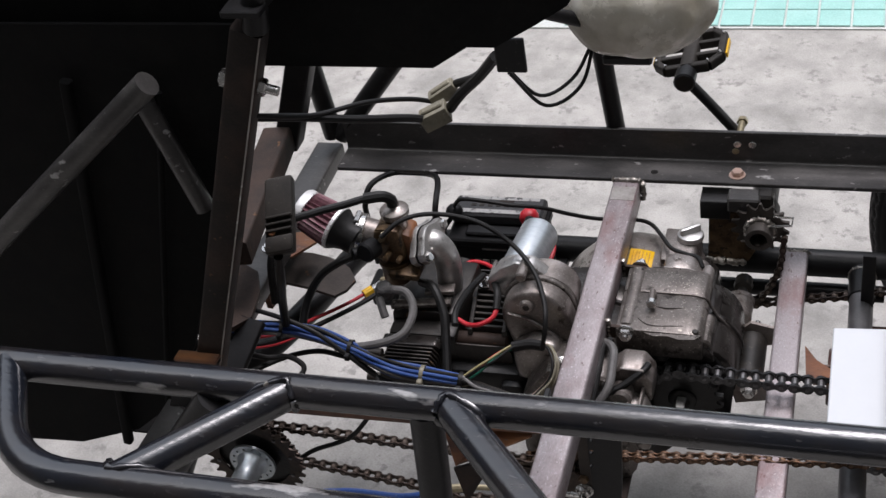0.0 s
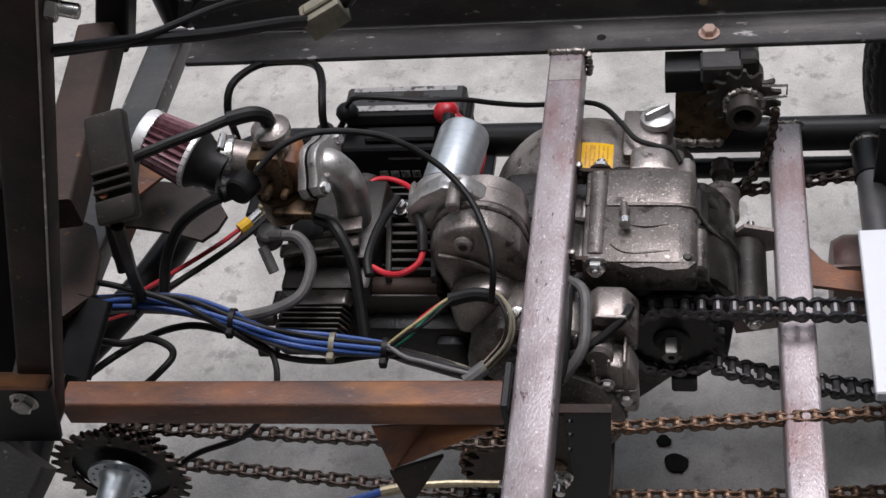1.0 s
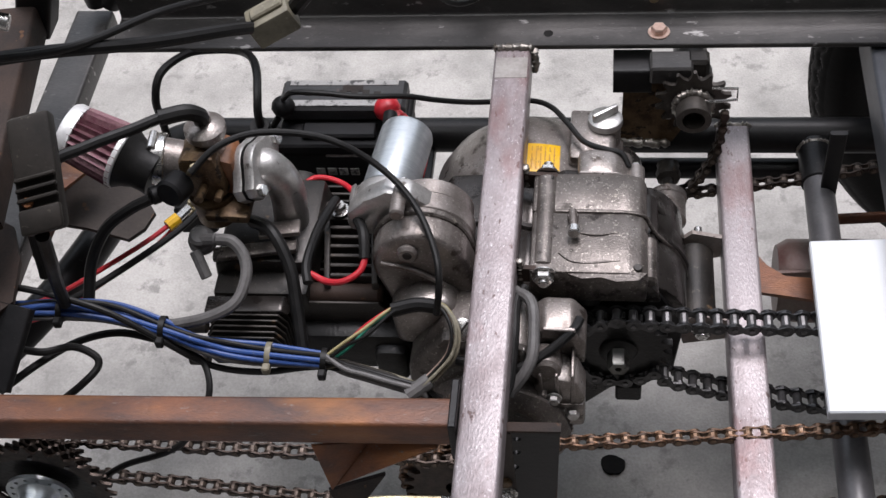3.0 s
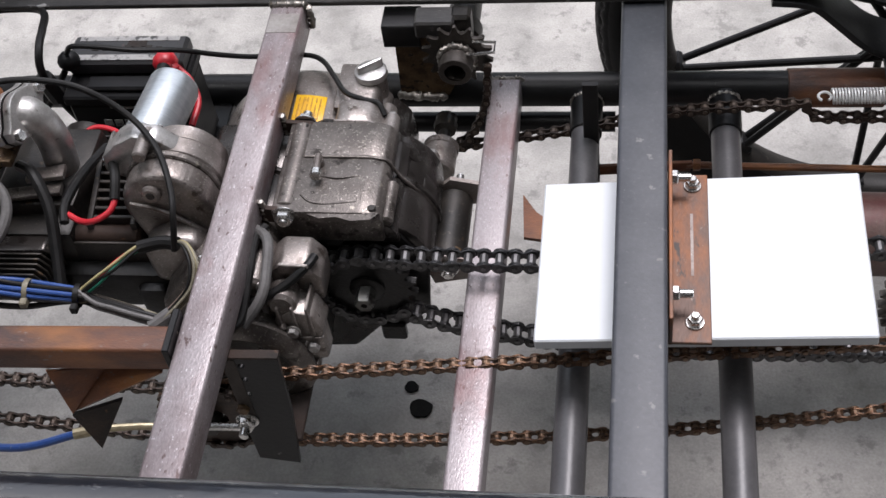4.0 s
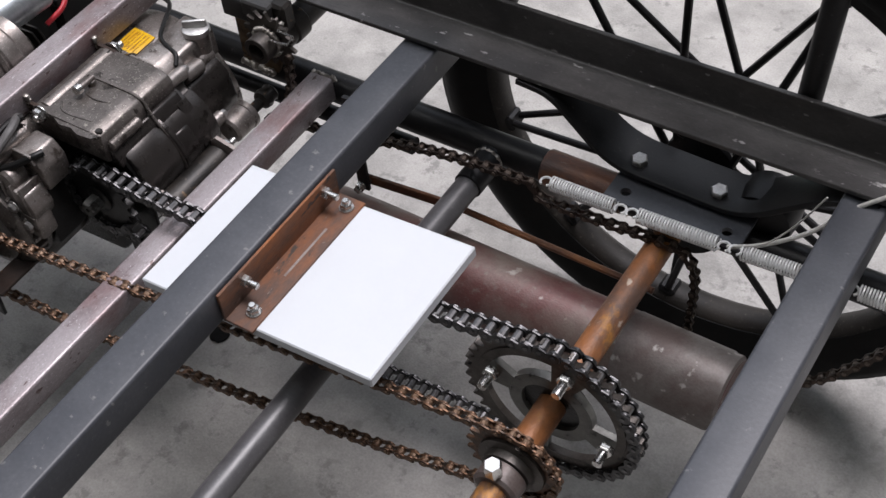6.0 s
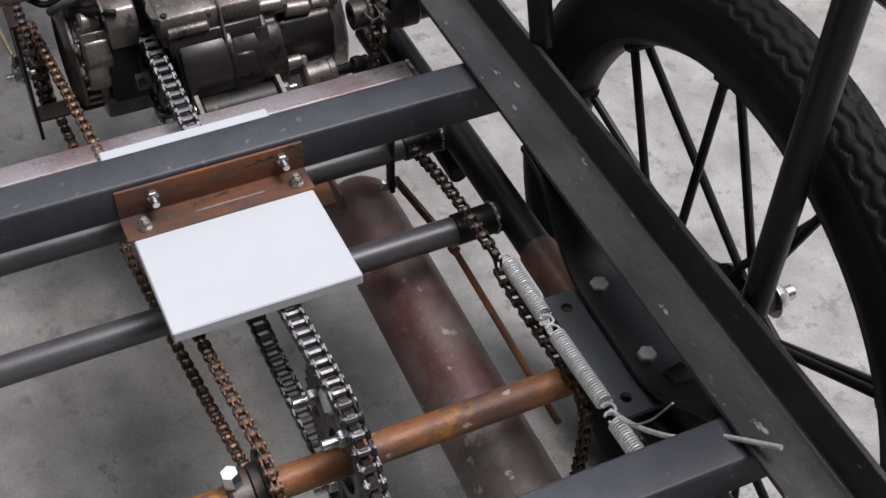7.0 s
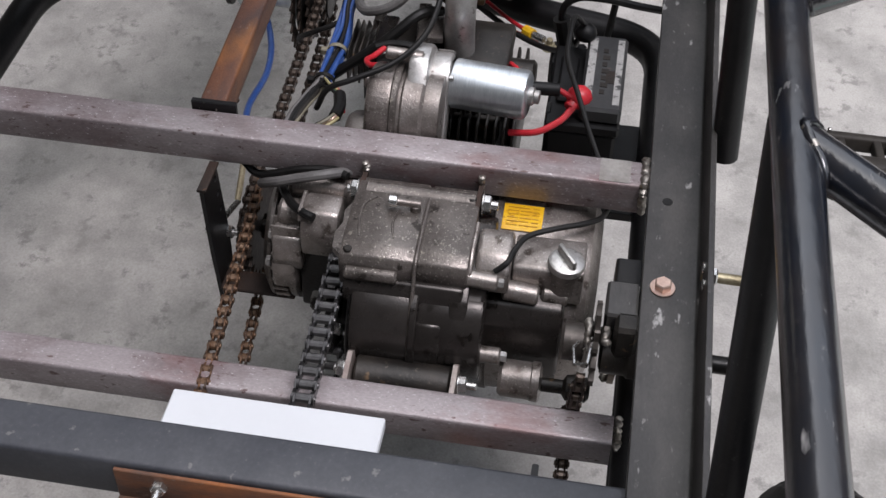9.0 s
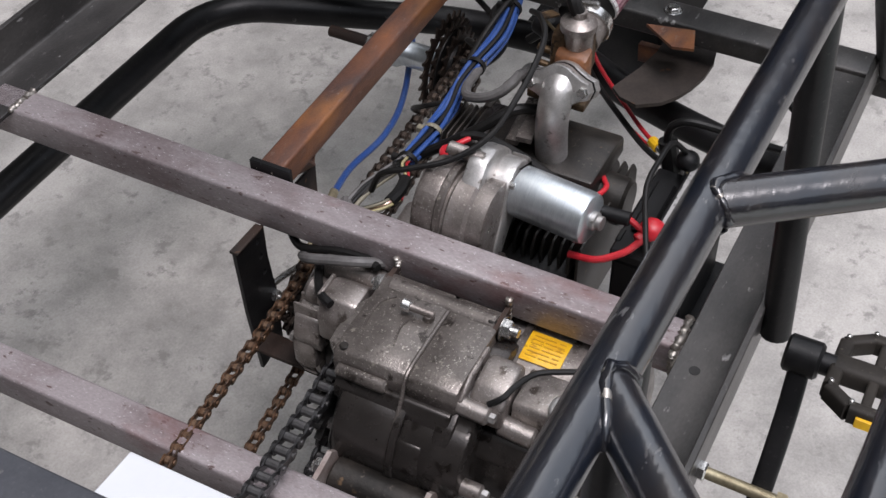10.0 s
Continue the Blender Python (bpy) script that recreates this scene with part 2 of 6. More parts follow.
YELLOW_INK = mat("faded_label_ink", (0.46, 0.235, 0.01), (0.36, 0.17, 0.01), 0.5, scale=200)
OLIVE = mat("olive_wire", (0.42, 0.37, 0.19), (0.30, 0.26, 0.13), 0.5, scale=60)
GREEN = mat("green_wire", (0.02, 0.20, 0.13), (0.02, 0.14, 0.09), 0.45, scale=60)
WHITE_PLASTIC = mat("white_polyethylene", (0.575, 0.595, 0.615), (0.55, 0.57, 0.59), 0.42, scale=6, bump=0.02, speckle=0.02)
IVORY = mat("dirty_ivory_plastic", (0.22, 0.20, 0.145), (0.14, 0.128, 0.092), 0.55, scale=40, dust=((0.32, 0.30, 0.24), 200, 0.6))
CORD = mat("pale_cord", (0.50, 0.49, 0.46), (0.38, 0.37, 0.34), 0.6, scale=120, bump=0.4)
MAROON = mat("maroon_filter_mesh", (0.1, 0.03, 0.045), (0.15, 0.08, 0.085), 0.5, 0.3, scale=200, bump=0.3)
CARB = mat("brown_stained_metal", (0.15, 0.098, 0.052), (0.058, 0.034, 0.019), 0.42, 0.55, scale=60, lo=0.4, hi=0.6, fleck=((0.03, 0.021, 0.015), 110, 0.59), bump=0.25, fine=600, dust=((0.36, 0.33, 0.28), 300, 0.64))
BROWN_PLASTIC = mat("brown_phenolic", (0.21, 0.085, 0.034), (0.10, 0.042, 0.018), 0.5, scale=60, bump=0.2)
FILM = mat("yellowed_plastic_film", (0.50, 0.455, 0.36), (0.66, 0.63, 0.55), 0.25, scale=22, bump=0.9, trans=0.1, fine=90)
TILE = mat("turquoise_tile", (0.28, 0.5, 0.46), (0.34, 0.56, 0.52), 0.35, scale=5)
GROUT = mat("tile_grout", (0.5, 0.52, 0.5), (0.42, 0.44, 0.42), 0.7, scale=20)
WELD = mat("weld_bead", (0.24, 0.215, 0.19), (0.38, 0.36, 0.33), 0.4, 0.8, scale=120, bump=0.5)
SPRING = mat("spring_steel", (0.78, 0.78, 0.77), (0.64, 0.64, 0.63), 0.36, 0.3, scale=80, bump=0.0)

# ---- builders ----


def V(*a):
    return Vector(a[0]) if len(a) == 1 else Vector(a)


def thing(name, label, category, group="", kind="", parent=None):
    return tagged(new(name), label, category, group, kind)


def part(name, bm, material, parent, label="", smooth=35):
    me = bpy.data.meshes.new(name)
    bmesh.ops.recalc_face_normals(bm, faces=bm.faces[:])
    bm.to_mesh(me)
    bm.free()
    me.materials.append(material)
    if smooth:
        me.polygons.foreach_set("use_smooth", [True] * len(me.polygons))
        me.set_sharp_from_angle(angle=radians(smooth))
    ob = new(name, me)
    ob.parent = parent
    if label:
        ob["label"] = label
    return ob


def shared(name, ob, m, parent):
    """Another object on the mesh of ob, at the pose m under parent."""
    o = new(name, ob.data)
    o.parent = parent
    o.matrix_basis = m
    return o


def frame_of(direction, up=(0, 0, 1)):
    """A 3x3 turn whose z runs along the direction."""
    z = V(direction).normalized()
    u = V(up)
    if abs(z.dot(u.normalized())) > 0.97:
        u = V(0, 1, 0)
    x = u.cross(z).normalized()
    y = z.cross(x)
    return Matrix((x, y, z)).transposed()


def merge(bm, other):
    me = bpy.data.meshes.new("tmp")
    other.to_mesh(me)
    other.free()
    bm.from_mesh(me)
    bpy.data.meshes.remove(me)
    return bm


def box(lo, hi, bev=0.0015, bm=None, m=None, seg=1):
    b = bmesh.new()
    bmesh.ops.create_cube(b, size=1)
    lo, hi = V(lo), V(hi)
    for v in b.verts:
        v.co = [(lo[i] + hi[i]) / 2 + v.co[i] * (hi[i] - lo[i]) for i in range(3)]
    if bev:
        bmesh.ops.bevel(b, geom=b.edges[:], offset=bev, segments=seg, affect="EDGES", profile=0.5)
    if m is not None:
        b.transform(m)
    return merge(bm, b) if bm is not None else b


def smoothed(pts, steps=6):
    """A curve through the points (Catmull-Rom)."""
    p = [V(q) for q in pts]
    p = [p[0] * 2 - p[1]] + p + [p[-1] * 2 - p[-2]]
    out = []
    for i in range(1, len(p) - 2):
        for k in range(steps):
            t = k / steps
            a, b, c, d = p[i - 1], p[i], p[i + 1], p[i + 2]
            out.append(0.5 * ((2 * b) + (c - a) * t + (2 * a - 5 * b + 4 * c - d) * t * t + (3 * b - a - 3 * c + d) * t ** 3))
    out.append(p[-2].copy())
    return out


def rounded(pts, r, steps=6):
    """A polyline with its inner corners rounded to the radius r."""
    p = [V(q) for q in pts]
    out = [p[0]]
    for a, b, c in zip(p, p[1:], p[2:]):
        u, w = (a - b).normalized(), (c - b).normalized()
        d = min(r, (a - b).length * 0.45, (c - b).length * 0.45)
        s, e = b + u * d, b + w * d
        for k in range(steps + 1):
            t = k / steps
            out.append(s * (1 - t) ** 2 + b * 2 * t * (1 - t) + e * t * t)
    out.append(p[-1])
    return out


def sweep(pts, section, bm=None, caps=True, up=(0, 0, 1), scale=None):
    """The section (points in the plane across) carried along the points."""
    bm = bm or bmesh.new()
    pts = [V(p) for p in pts]
    fr = frame_of(pts[1] - pts[0], up)
    x, y = fr.col[0].copy(), fr.col[1].copy()
    rings = []
    prev = (pts[1] - pts[0]).normalized()
    for i, p in enumerate(pts):
        t = (pts[min(i + 1, len(pts) - 1)] - pts[max(i - 1, 0)]).normalized()
        q = prev.rotation_difference(t)
        x, y, prev = q @ x, q @ y, t
        s = scale[i] if scale else 1
        rings.append([bm.verts.new(p + (x * a + y * b) * s) for a, b in section])
    n = len(section)
    for r, s in zip(rings, rings[1:]):
        for k in range(n):
            bm.faces.new((r[k], r[(k + 1) % n], s[(k + 1) % n], s[k]))
    if caps:
        bm.faces.new(rings[0][::-1])
        bm.faces.new(rings[-1])
    return bm


def circle(r, n=16, squash=1.0):
    return [(r * math.cos(2 * math.pi * k / n), r * squash * math.sin(2 * math.pi * k / n)) for k in range(n)]


def rsquare(w, h, r, n=3):
    out = []
    for cx, cy, a0 in ((w / 2 - r, h / 2 - r, 0), (-w / 2 + r, h / 2 - r, 90), (-w / 2 + r, -h / 2 + r, 180), (w / 2 - r, -h / 2 + r, 270)):
        for k in range(n + 1):
            a = radians(a0 + 90 * k / n)
            out.append((cx + r * math.cos(a), cy + r * math.sin(a)))
    return out


def pipe(pts, r, n=16, bm=None, caps=True, scale=None):
    return sweep(pts, circle(r, n), bm, caps, scale=scale)


def bar(a, b, w, h, r=0.003, up=(0, 0, 1), bm=None):
    """A rounded rectangular bar: h across towards up, w across the other way."""
    return sweep([a, b], rsquare(w, h, r), bm, True, up)


def lathe(profile, centre, axis, n=32, bm=None, caps=True):
    """Radius and height along the axis, turned round it."""
    bm = bm or bmesh.new()
    f = frame_of(axis)
    c = V(centre)
    rings = [[bm.verts.new(c + f @ V(r * math.cos(2 * math.pi * k / n), r * math.sin(2 * math.pi * k / n), h)) for k in range(n)] for r, h in profile]
    for r, s in zip(rings, rings[1:]):
        for k in range(n):
            bm.faces.new((r[k], r[(k + 1) % n], s[(k + 1) % n], s[k]))
    if caps:
        bm.faces.new(rings[0][::-1])
        bm.faces.new(rings[-1])
    return bm


def cyl(a, b, r, n=20, bm=None, bev=0.0008, r2=None):
    a, b = V(a), V(b)
    h = (b - a).length
    r2 = r if r2 is None else r2
    e = min(bev, h / 3, r / 3)
    return lathe([(r - e, 0), (r, e), (r2, h - e), (r2 - e, h)], a, b - a, n, bm)


def hexbolt(at, axis, r=0.007, h=0.005, washer=0.0, stud=0.0, stud_r=0.004, bm=None, nut=0.0):
    """A hexagon head with a washer under it and a stud through its middle."""
    bm = bm or bmesh.new()
    at, ax = V(at), V(axis).normalized()
    z = 0
    if washer:
        cyl(at, at + ax * 0.0014, washer, 20, bm, 0.0003)
        z = 0.0014
    lathe([(r, z), (r, z + h * 0.8), (r * 0.85, z + h)], at, ax, 6, bm)
    if stud:
        cyl(at + ax * (z + h - 0.0005), at + ax * (z + h + stud), stud_r, 12, bm, 0.0006)
    return bm


def plate(outline, thick, m, bm=None, bev=0.0006, holes=()):
    """A flat plate from an outline in its plane, with round holes (x, y, r), at the pose m."""
    b = bmesh.new()
    if not holes:
        vs = [b.verts.new((x, y, 0)) for x, y in outline]
        b.faces.new(vs)
    else:
        edges = []
        for loop in [list(outline)] + [[(hx + hr * math.cos(k * math.pi / 7), hy + hr * math.sin(k * math.pi / 7)) for k in range(14)] for hx, hy, hr in holes]:
            vs = [b.verts.new((x, y, 0)) for x, y in loop]
            edges += [b.edges.new((vs[i], vs[(i + 1) % len(vs)])) for i in range(len(vs))]
        bmesh.ops.triangle_fill(b, edges=edges, use_beauty=True, use_dissolve=False)
    r = bmesh.ops.extrude_face_region(b, geom=b.faces[:])
    for v in r["geom"]:
        if isinstance(v, bmesh.types.BMVert):
            v.co.z += thick
    b.transform(m)
    bmesh.ops.recalc_face_normals(b, faces=b.faces[:])
    return merge(bm, b) if bm is not None else b


def blob(centre, r, bm=None, squash=(1, 1, 1), sub=2, jitter=0.0):
    b = bmesh.new()
    bmesh.ops.create_icosphere(b, subdivisions=sub, radius=r)
    for v in b.verts:
        k = 1 + jitter * noise.noise(v.co * (2.2 / r) + V(centre) * 40)
        v.co = V(centre) + V(*(v.co[i] * squash[i] * k for i in range(3)))
    return merge(bm, b) if bm is not None else b


def rough_bead(pts, r, closed, paint, parent):
    """One uneven bead of weld metal along the points."""
    bm = bmesh.new()
    pts = [V(p) for p in pts]
    m = len(pts)
    rings = []
    for i, p in enumerate(pts):
        t = (pts[(i + 1) % m] - pts[i - 1]) if closed else (pts[min(i + 1, m - 1)] - pts[max(i - 1, 0)])
        f = frame_of(t)
        k = r * (0.85 + 0.30 * (i % 2) + random.uniform(-0.2, 0.3))
        if not closed and i in (0, m - 1):
            k = r * 0.4
        o = V(*(random.uniform(-0.25, 0.25) * r for _ in range(3)))
        rings.append([bm.verts.new(p + o + f @ V(k * math.cos(math.pi * q / 3), k * math.sin(math.pi * q / 3), 0)) for q in range(6)])
    pairs = list(zip(rings, rings[1:] + (rings[:1] if closed else [])))
    for a, b in pairs[:m if closed else m - 1]:
        for q in range(6):
            bm.faces.new((a[q], a[(q + 1) % 6], b[(q + 1) % 6], b[q]))
    if not closed:
        bm.faces.new(rings[0][::-1])
        bm.faces.new(rings[-1])
    return part("weld", bm, paint or WELD, parent, "rough weld bead", smooth=60)


def weld(centre, axis, r, parent, lump=0.003, paint=None):
    """An uneven bead round a joint."""
    f = frame_of(axis)
    n = max(10, int(2 * math.pi * r / (lump * 0.6))) // 2 * 2
    return rough_bead([V(centre) + f @ V(r * math.cos(2 * math.pi * k / n), r * math.sin(2 * math.pi * k / n), 0) for k in range(n)], lump, True, paint, parent)


def weld_line(a, b, parent, lump=0.003):
    a, b = V(a), V(b)
    n = max(4, int((b - a).length / (lump * 0.6)))
    return rough_bead([a.lerp(b, k / n) for k in range(n + 1)], lump, False, None, parent)


def wire(name, pts, r, material, label, category="cable", steps=7, n=10):
    """A cable as a thing of its own."""
    ob = part(name, pipe(smoothed(pts, steps), r, n), material, None)
    return tagged(ob, label, category)

# ---- ground ----
bm = bmesh.new()
N = 60
side = [(-12 + 24 * (k / N)) for k in range(N + 1)]
side = sorted({round(math.copysign(abs(s / 12) ** 1.8 * 60, s), 4) for s in side})
grid = [[bm.verts.new((x, y, 0.002 * noise.noise(V(x * 1.5, y * 1.5, 0.3)) if abs(x) < 4 and abs(y) < 4 else 0)) for x in side] for y in side]
for r, s in zip(grid, grid[1:]):
    for k in range(len(r) - 1):
        bm.faces.new((r[k], r[k + 1], s[k + 1], s[k]))
ground = part("ground", bm, CONCRETE, None)
# unseen walls added on four sides to cut light from the low sky
for nm, lo, hi in (("wall_north", (-4.2, 5.0, 0), (4.4, 5.2, 2.8)), ("wall_south", (-4.2, -2.0, 0), (4.4, -1.8, 6.2)), ("wall_west", (-4.4, -2.2, 0), (-4.2, 5.2, 3.4)), ("wall_east", (4.4, -2.2, 0), (4.6, 5.2, 6.2))):
    tagged(part(nm, box(lo, hi, 0.0), SKY_BLOCK, None), "unseen dark wall added to block low sky light", "wall", kind="structure")
tagged(ground, "stained grey concrete yard floor", "ground", kind="structure")

# ---- the welded frame ----
cart = thing("cart_frame", "black welded tube frame of a home-built four-wheeled cart", "vehicle frame")
RZ = 0.42   # top of the rail flanges


def angle_rail(x0, x1, y_in, y_out, z, web, t=0.005):
    """An L section along x: flange from y_in to y_out, web up at y_out."""
    s = 1 if y_out > y_in else -1
    prof = [(y_in, z), (y_in, z - t), (y_out, z - t), (y_out, z + web), (y_out - s * t, z + web), (y_out - s * t, z + 0.002), (y_out - s * (t + 0.002), z)]
    bm = bmesh.new()
    rings = [[bm.verts.new((x, a, b)) for a, b in prof] for x in (x0, x1)]
    n = len(prof)
    for k in range(n):
        bm.faces.new((rings[0][k], rings[0][(k + 1) % n], rings[1][(k + 1) % n], rings[1][k]))
    bm.faces.new(rings[0][::-1])
    bm.faces.new(rings[1])
    bmesh.ops.bevel(bm, geom=[e for e in bm.edges if abs(e.verts[0].co.x - e.verts[1].co.x) > 0.1], offset=0.0007, segments=1, affect="EDGES")
    return bm


YC = -0.325
mir = lambda y: 2 * YC - y
rail = part("side_rail", angle_rail(-0.335, 1.25, -0.0155, 0.032, RZ, 0.040), RAIL_STEEL, cart, "dull grey steel angle rail")
part("side_rail", angle_rail(-0.335, 1.25, mir(-0.0155), mir(0.032), RZ, 0.040), RAIL_STEEL, cart, "dull grey steel angle rail")

# cross tubes
part("cross_tube", bar((0.0275, -0.665, RZ - 0.0155), (0.0275, -0.0185, RZ - 0.0155), 0.031, 0.031), MAUVE_STEEL, cart, "bare steel square tube with primer stains")
part("cross_tube", bar((0.219, -0.66, 0.315), (0.219, -0.022, 0.315), 0.0285, 0.029), MAUVE_STEEL, cart, "bare steel square tube with primer stains")
part("cross_tube", bar((0.346, -0.672, 0.392), (0.346, 0.026, 0.392), 0.039, 0.039, 0.0035), GREY_PAINT, cart, "dark grey painted square tube")
part("cross_tube", bar((0.787, -0.672, 0.392), (0.787, 0.026, 0.392), 0.039, 0.039, 0.0035), GREY_PAINT, cart, "dark grey painted square tube")

# lower loop and cross pipes
LZ = 0.30
loop = rounded([(1.2, -0.004, LZ), (-0.318, -0.004, LZ), (-0.346, -0.13, LZ), (-0.372, -0.21, LZ), (-0.42, -0.30, LZ), (-0.41, -0.42, LZ), (-0.315, -0.684, LZ), (1.2, -0.680, LZ)], 0.07, 10)
part("lower_pipe", pipe(loop, 0.0165, 18), BLACK_SATIN, cart, "black round lower chassis pipe")
part("lower_pipe", pipe([(0.32, -0.010, 0.262), (0.06, -0.010, 0.262)], 0.010, 14), BLACK_SATIN, cart)
for x in (0.294, 0.421):
    part("cross_pipe", pipe([(x, -0.678, 0.297), (x, -0.004, 0.297)], 0.0132, 18), PIPE_GREY, cart, "matt grey round cross pipe")


# upper guard pipes over the wheels: both rise a little towards the back
GF, GN = 0.0255, -0.692   # far and near guard pipe


def far_z(x):
    return 0.7365 + 0.0614 * (x - 0.3)


def near_z(x):
    return 0.7435


def fillet(a, b, bare=False):
    """An uneven painted weld along the saddle where the pipe from b meets the guard pipe at a."""
    d = (b - a).normalized()
    s = 1 if d.y > 0 else -1
    u = V(-d.y, d.x, 0)
    R, r = 0.0117, 0.0117
    pts = []
    for k in range(30):
        p = 2 * math.pi * k / 30
        z = r * math.sin(p)
        t = (math.sqrt(max(0.0, R * R - z * z * 0.98)) - s * u.y * r * math.cos(p)) / abs(d.y)
        pts.append(a + u * (r * math.cos(p)) + d * t + V(0, 0, z))
    rough_bead(pts, 0.0022, True, BLACK_GLOSS, cart)
    if bare:
        rough_bead(pts[5:12], 0.0017, False, WELD, cart)


def guard(y_in, z, outer, braces):
    part("guard_pipe", pipe([(x, y_in, z(x)) for x in (-0.75, 0.25, 1.25)], 0.0115, 20), BLACK_GLOSS, cart, "glossy black guard pipe")
    part("guard_pipe", pipe(rounded([(x, y, z(x)) for x, y in outer], 0.05, 8), 0.0115, 20), BLACK_GLOSS, cart, "glossy black guard pipe")
    for x0, x1, y_out in braces:
        a, b = V(x0, y_in, z(x0)), V(x1, y_out, z(x1))
        part("guard_brace", pipe([a, b], 0.0115, 20), BLACK_GLOSS, cart, "glossy black brace pipe")
        fillet(a, b, True)
        fillet(b, a)


guard(GF, far_z, [(-0.26, GF), (-0.25, 0.140), (0.33, 0.134), (0.52, 0.124), (1.1, 0.124)], ((0.231, 0.141, 0.136), (0.353, 0.460, 0.127), (0.682, 0.595, 0.124), (0.792, 0.869, 0.124)))
guard(GN, near_z, [(-0.275, GN), (-0.222, -0.783), (1.1, -0.783)], ((-0.060, -0.148, -0.783), (0.046, 0.132, -0.783), (0.47, 0.40, -0.783), (0.60, 0.68, -0.783)))
for y, z in ((lambda v: v, far_z), (lambda v: GN + GF - v, near_z)):
    part("post", pipe([(0.382, y(0.0385), 0.455), (0.328, y(0.0255), z(0.328) - 0.006)], 0.0110, 16), BLACK_SATIN, cart, "black slanted post pipe")
part("post", pipe([(0.0088, 0.0420, 0.433), (-0.012, 0.020, far_z(0.0) - 0.004)], 0.0110, 16), BLACK_SATIN, cart, "black slanted post pipe")
part("post", pipe([(0.012, -0.704, 0.433), (0.030, GN, near_z(0.03) - 0.006)], 0.0110, 16), BLACK_SATIN, cart, "black slanted post pipe")
# frame details: welds, collars, tabs, brackets
for a, b in (((0.010, -0.019, RZ + 0.001), (0.046, -0.019, RZ + 0.001)), ((0.046, -0.019, RZ), (0.046, -0.019, RZ - 0.028)), ((0.010, -0.634, RZ), (0.046, -0.634, RZ)),
             ((0.204, -0.018, 0.326), (0.236, -0.018, 0.326)), ((0.008, -0.400, RZ), (0.008, -0.372, RZ))):
    weld_line(a, b, cart)
for x in (0.294, 0.421):
    weld((x, -0.022, 0.298), (0, 1, 0), 0.0135, cart, 0.0024)
for x in (0.294, 0.421):
    part("collar", cyl((x, -0.062, 0.297), (x, -0.016, 0.298), 0.0150, 24), BLACK_SATIN, cart, "black sleeve round the cross pipe")
part("rust_sleeve", cyl((0.478, -0.004, LZ), (0.565, -0.004, LZ), 0.0185, 20), RUST, cart, "rusty pipe sleeve")

part("sanded_patch", box((0.0140, -0.056, RZ - 0.002), (0.0410, -0.031, RZ + 0.0004), 0.0), BARE_STEEL, cart, "bright sanded patch on the tube")
# rusty longitudinal bar with its hanging bracket
part("rusty_bar", bar((-0.328, -0.396, 0.4085), (0.006, -0.389, 0.4085), 0.0235, 0.0255), RUST, cart, "rusty square bar between the cross tubes")
part("end_plate", box((0.006, -0.405, 0.385), (0.0115, -0.366, 0.427), 0.0008), BLACK_SATIN, cart)
def slab(pts, t):
    """A flat plate with the given corners and thickness."""
    b = bmesh.new()
    f = b.faces.new([b.verts.new(p) for p in pts])
    b.normal_update()
    nrm = f.normal.copy()
    r = bmesh.ops.extrude_face_region(b, geom=[f])
    for v in r["geom"]:
        if isinstance(v, bmesh.types.BMVert):
            v.co -= nrm * t
    bmesh.ops.recalc_face_normals(b, faces=b.faces[:])
    return b


GA, GB, GC, GD = (-0.093, -0.403, 0.3965), (-0.057, -0.387, 0.378), (-0.0838, -0.4125, 0.353), (-0.005, -0.4015, 0.3935)
part("gusset", slab([GA, GB, GC], 0.003), RUST, cart, "shaded rusty gusset web")
part("gusset", slab([GC, GD, (-0.004, -0.389, 0.3965), (-0.040, -0.387, 0.3965), GB], 0.003), RUST, cart, "rusty sloping gusset flange")
part("cable_tab", slab([(-0.0875, -0.408, 0.345), (-0.0453, -0.400, 0.357), (-0.0815, -0.405, 0.291)], 0.003), DARK_RUST, cart, "dark triangular cable tab")

# engine mounting tabs on the cross tubes
for y in (-0.247, -0.150):
    part("mount_tab", plate([(0.042, 0.388), (0.070, 0.388), (0.074, 0.397), (0.070, 0.402), (0.042, 0.404)], 0.004, Matrix(((1, 0, 0, 0), (0, 0, 1, y - 0.002), (0, 1, 0, 0), (0, 0, 0, 1)))), DARK_RUST, cart)
    weld_line((0.045, y, 0.389), (0.045, y, 0.413), cart, 0.0024)
for y in (-0.234, -0.149):
    part("mount_tab", plate([(0.166, 0.318), (0.172, 0.294), (0.205, 0.302), (0.205, 0.326), (0.18, 0.332)], 0.004, Matrix(((1, 0, 0, 0), (0, 0, 1, y - 0.002), (0, 1, 0, 0), (0, 0, 0, 1)))), STRIP, cart)

# front bars of the frame
part("front_bar", bar((-0.368, 0.045, 0.403), (-0.368, -0.385, 0.403), 0.036, 0.022), RAIL_STEEL, cart, "dull grey front bar")
part("bolt", hexbolt((-0.368, -0.170, 0.414), (0, 0, 1), 0.0065, 0.004, 0.009), CHROME, cart, "bright bolt on the front bar")
part("rusty_tab", plate([(-0.335, -0.185), (-0.345, -0.140), (-0.316, -0.131), (-0.311, -0.151)], 0.003, Matrix.Translation((0, 0, 0.412))), RUST, cart, "rusty corner tab")
part("front_tube", bar((-0.361, -0.090, 0.515), (-0.331, -0.30, 0.515), 0.034, 0.030), DARK_RUST, cart, "dark brown bare steel front tube")
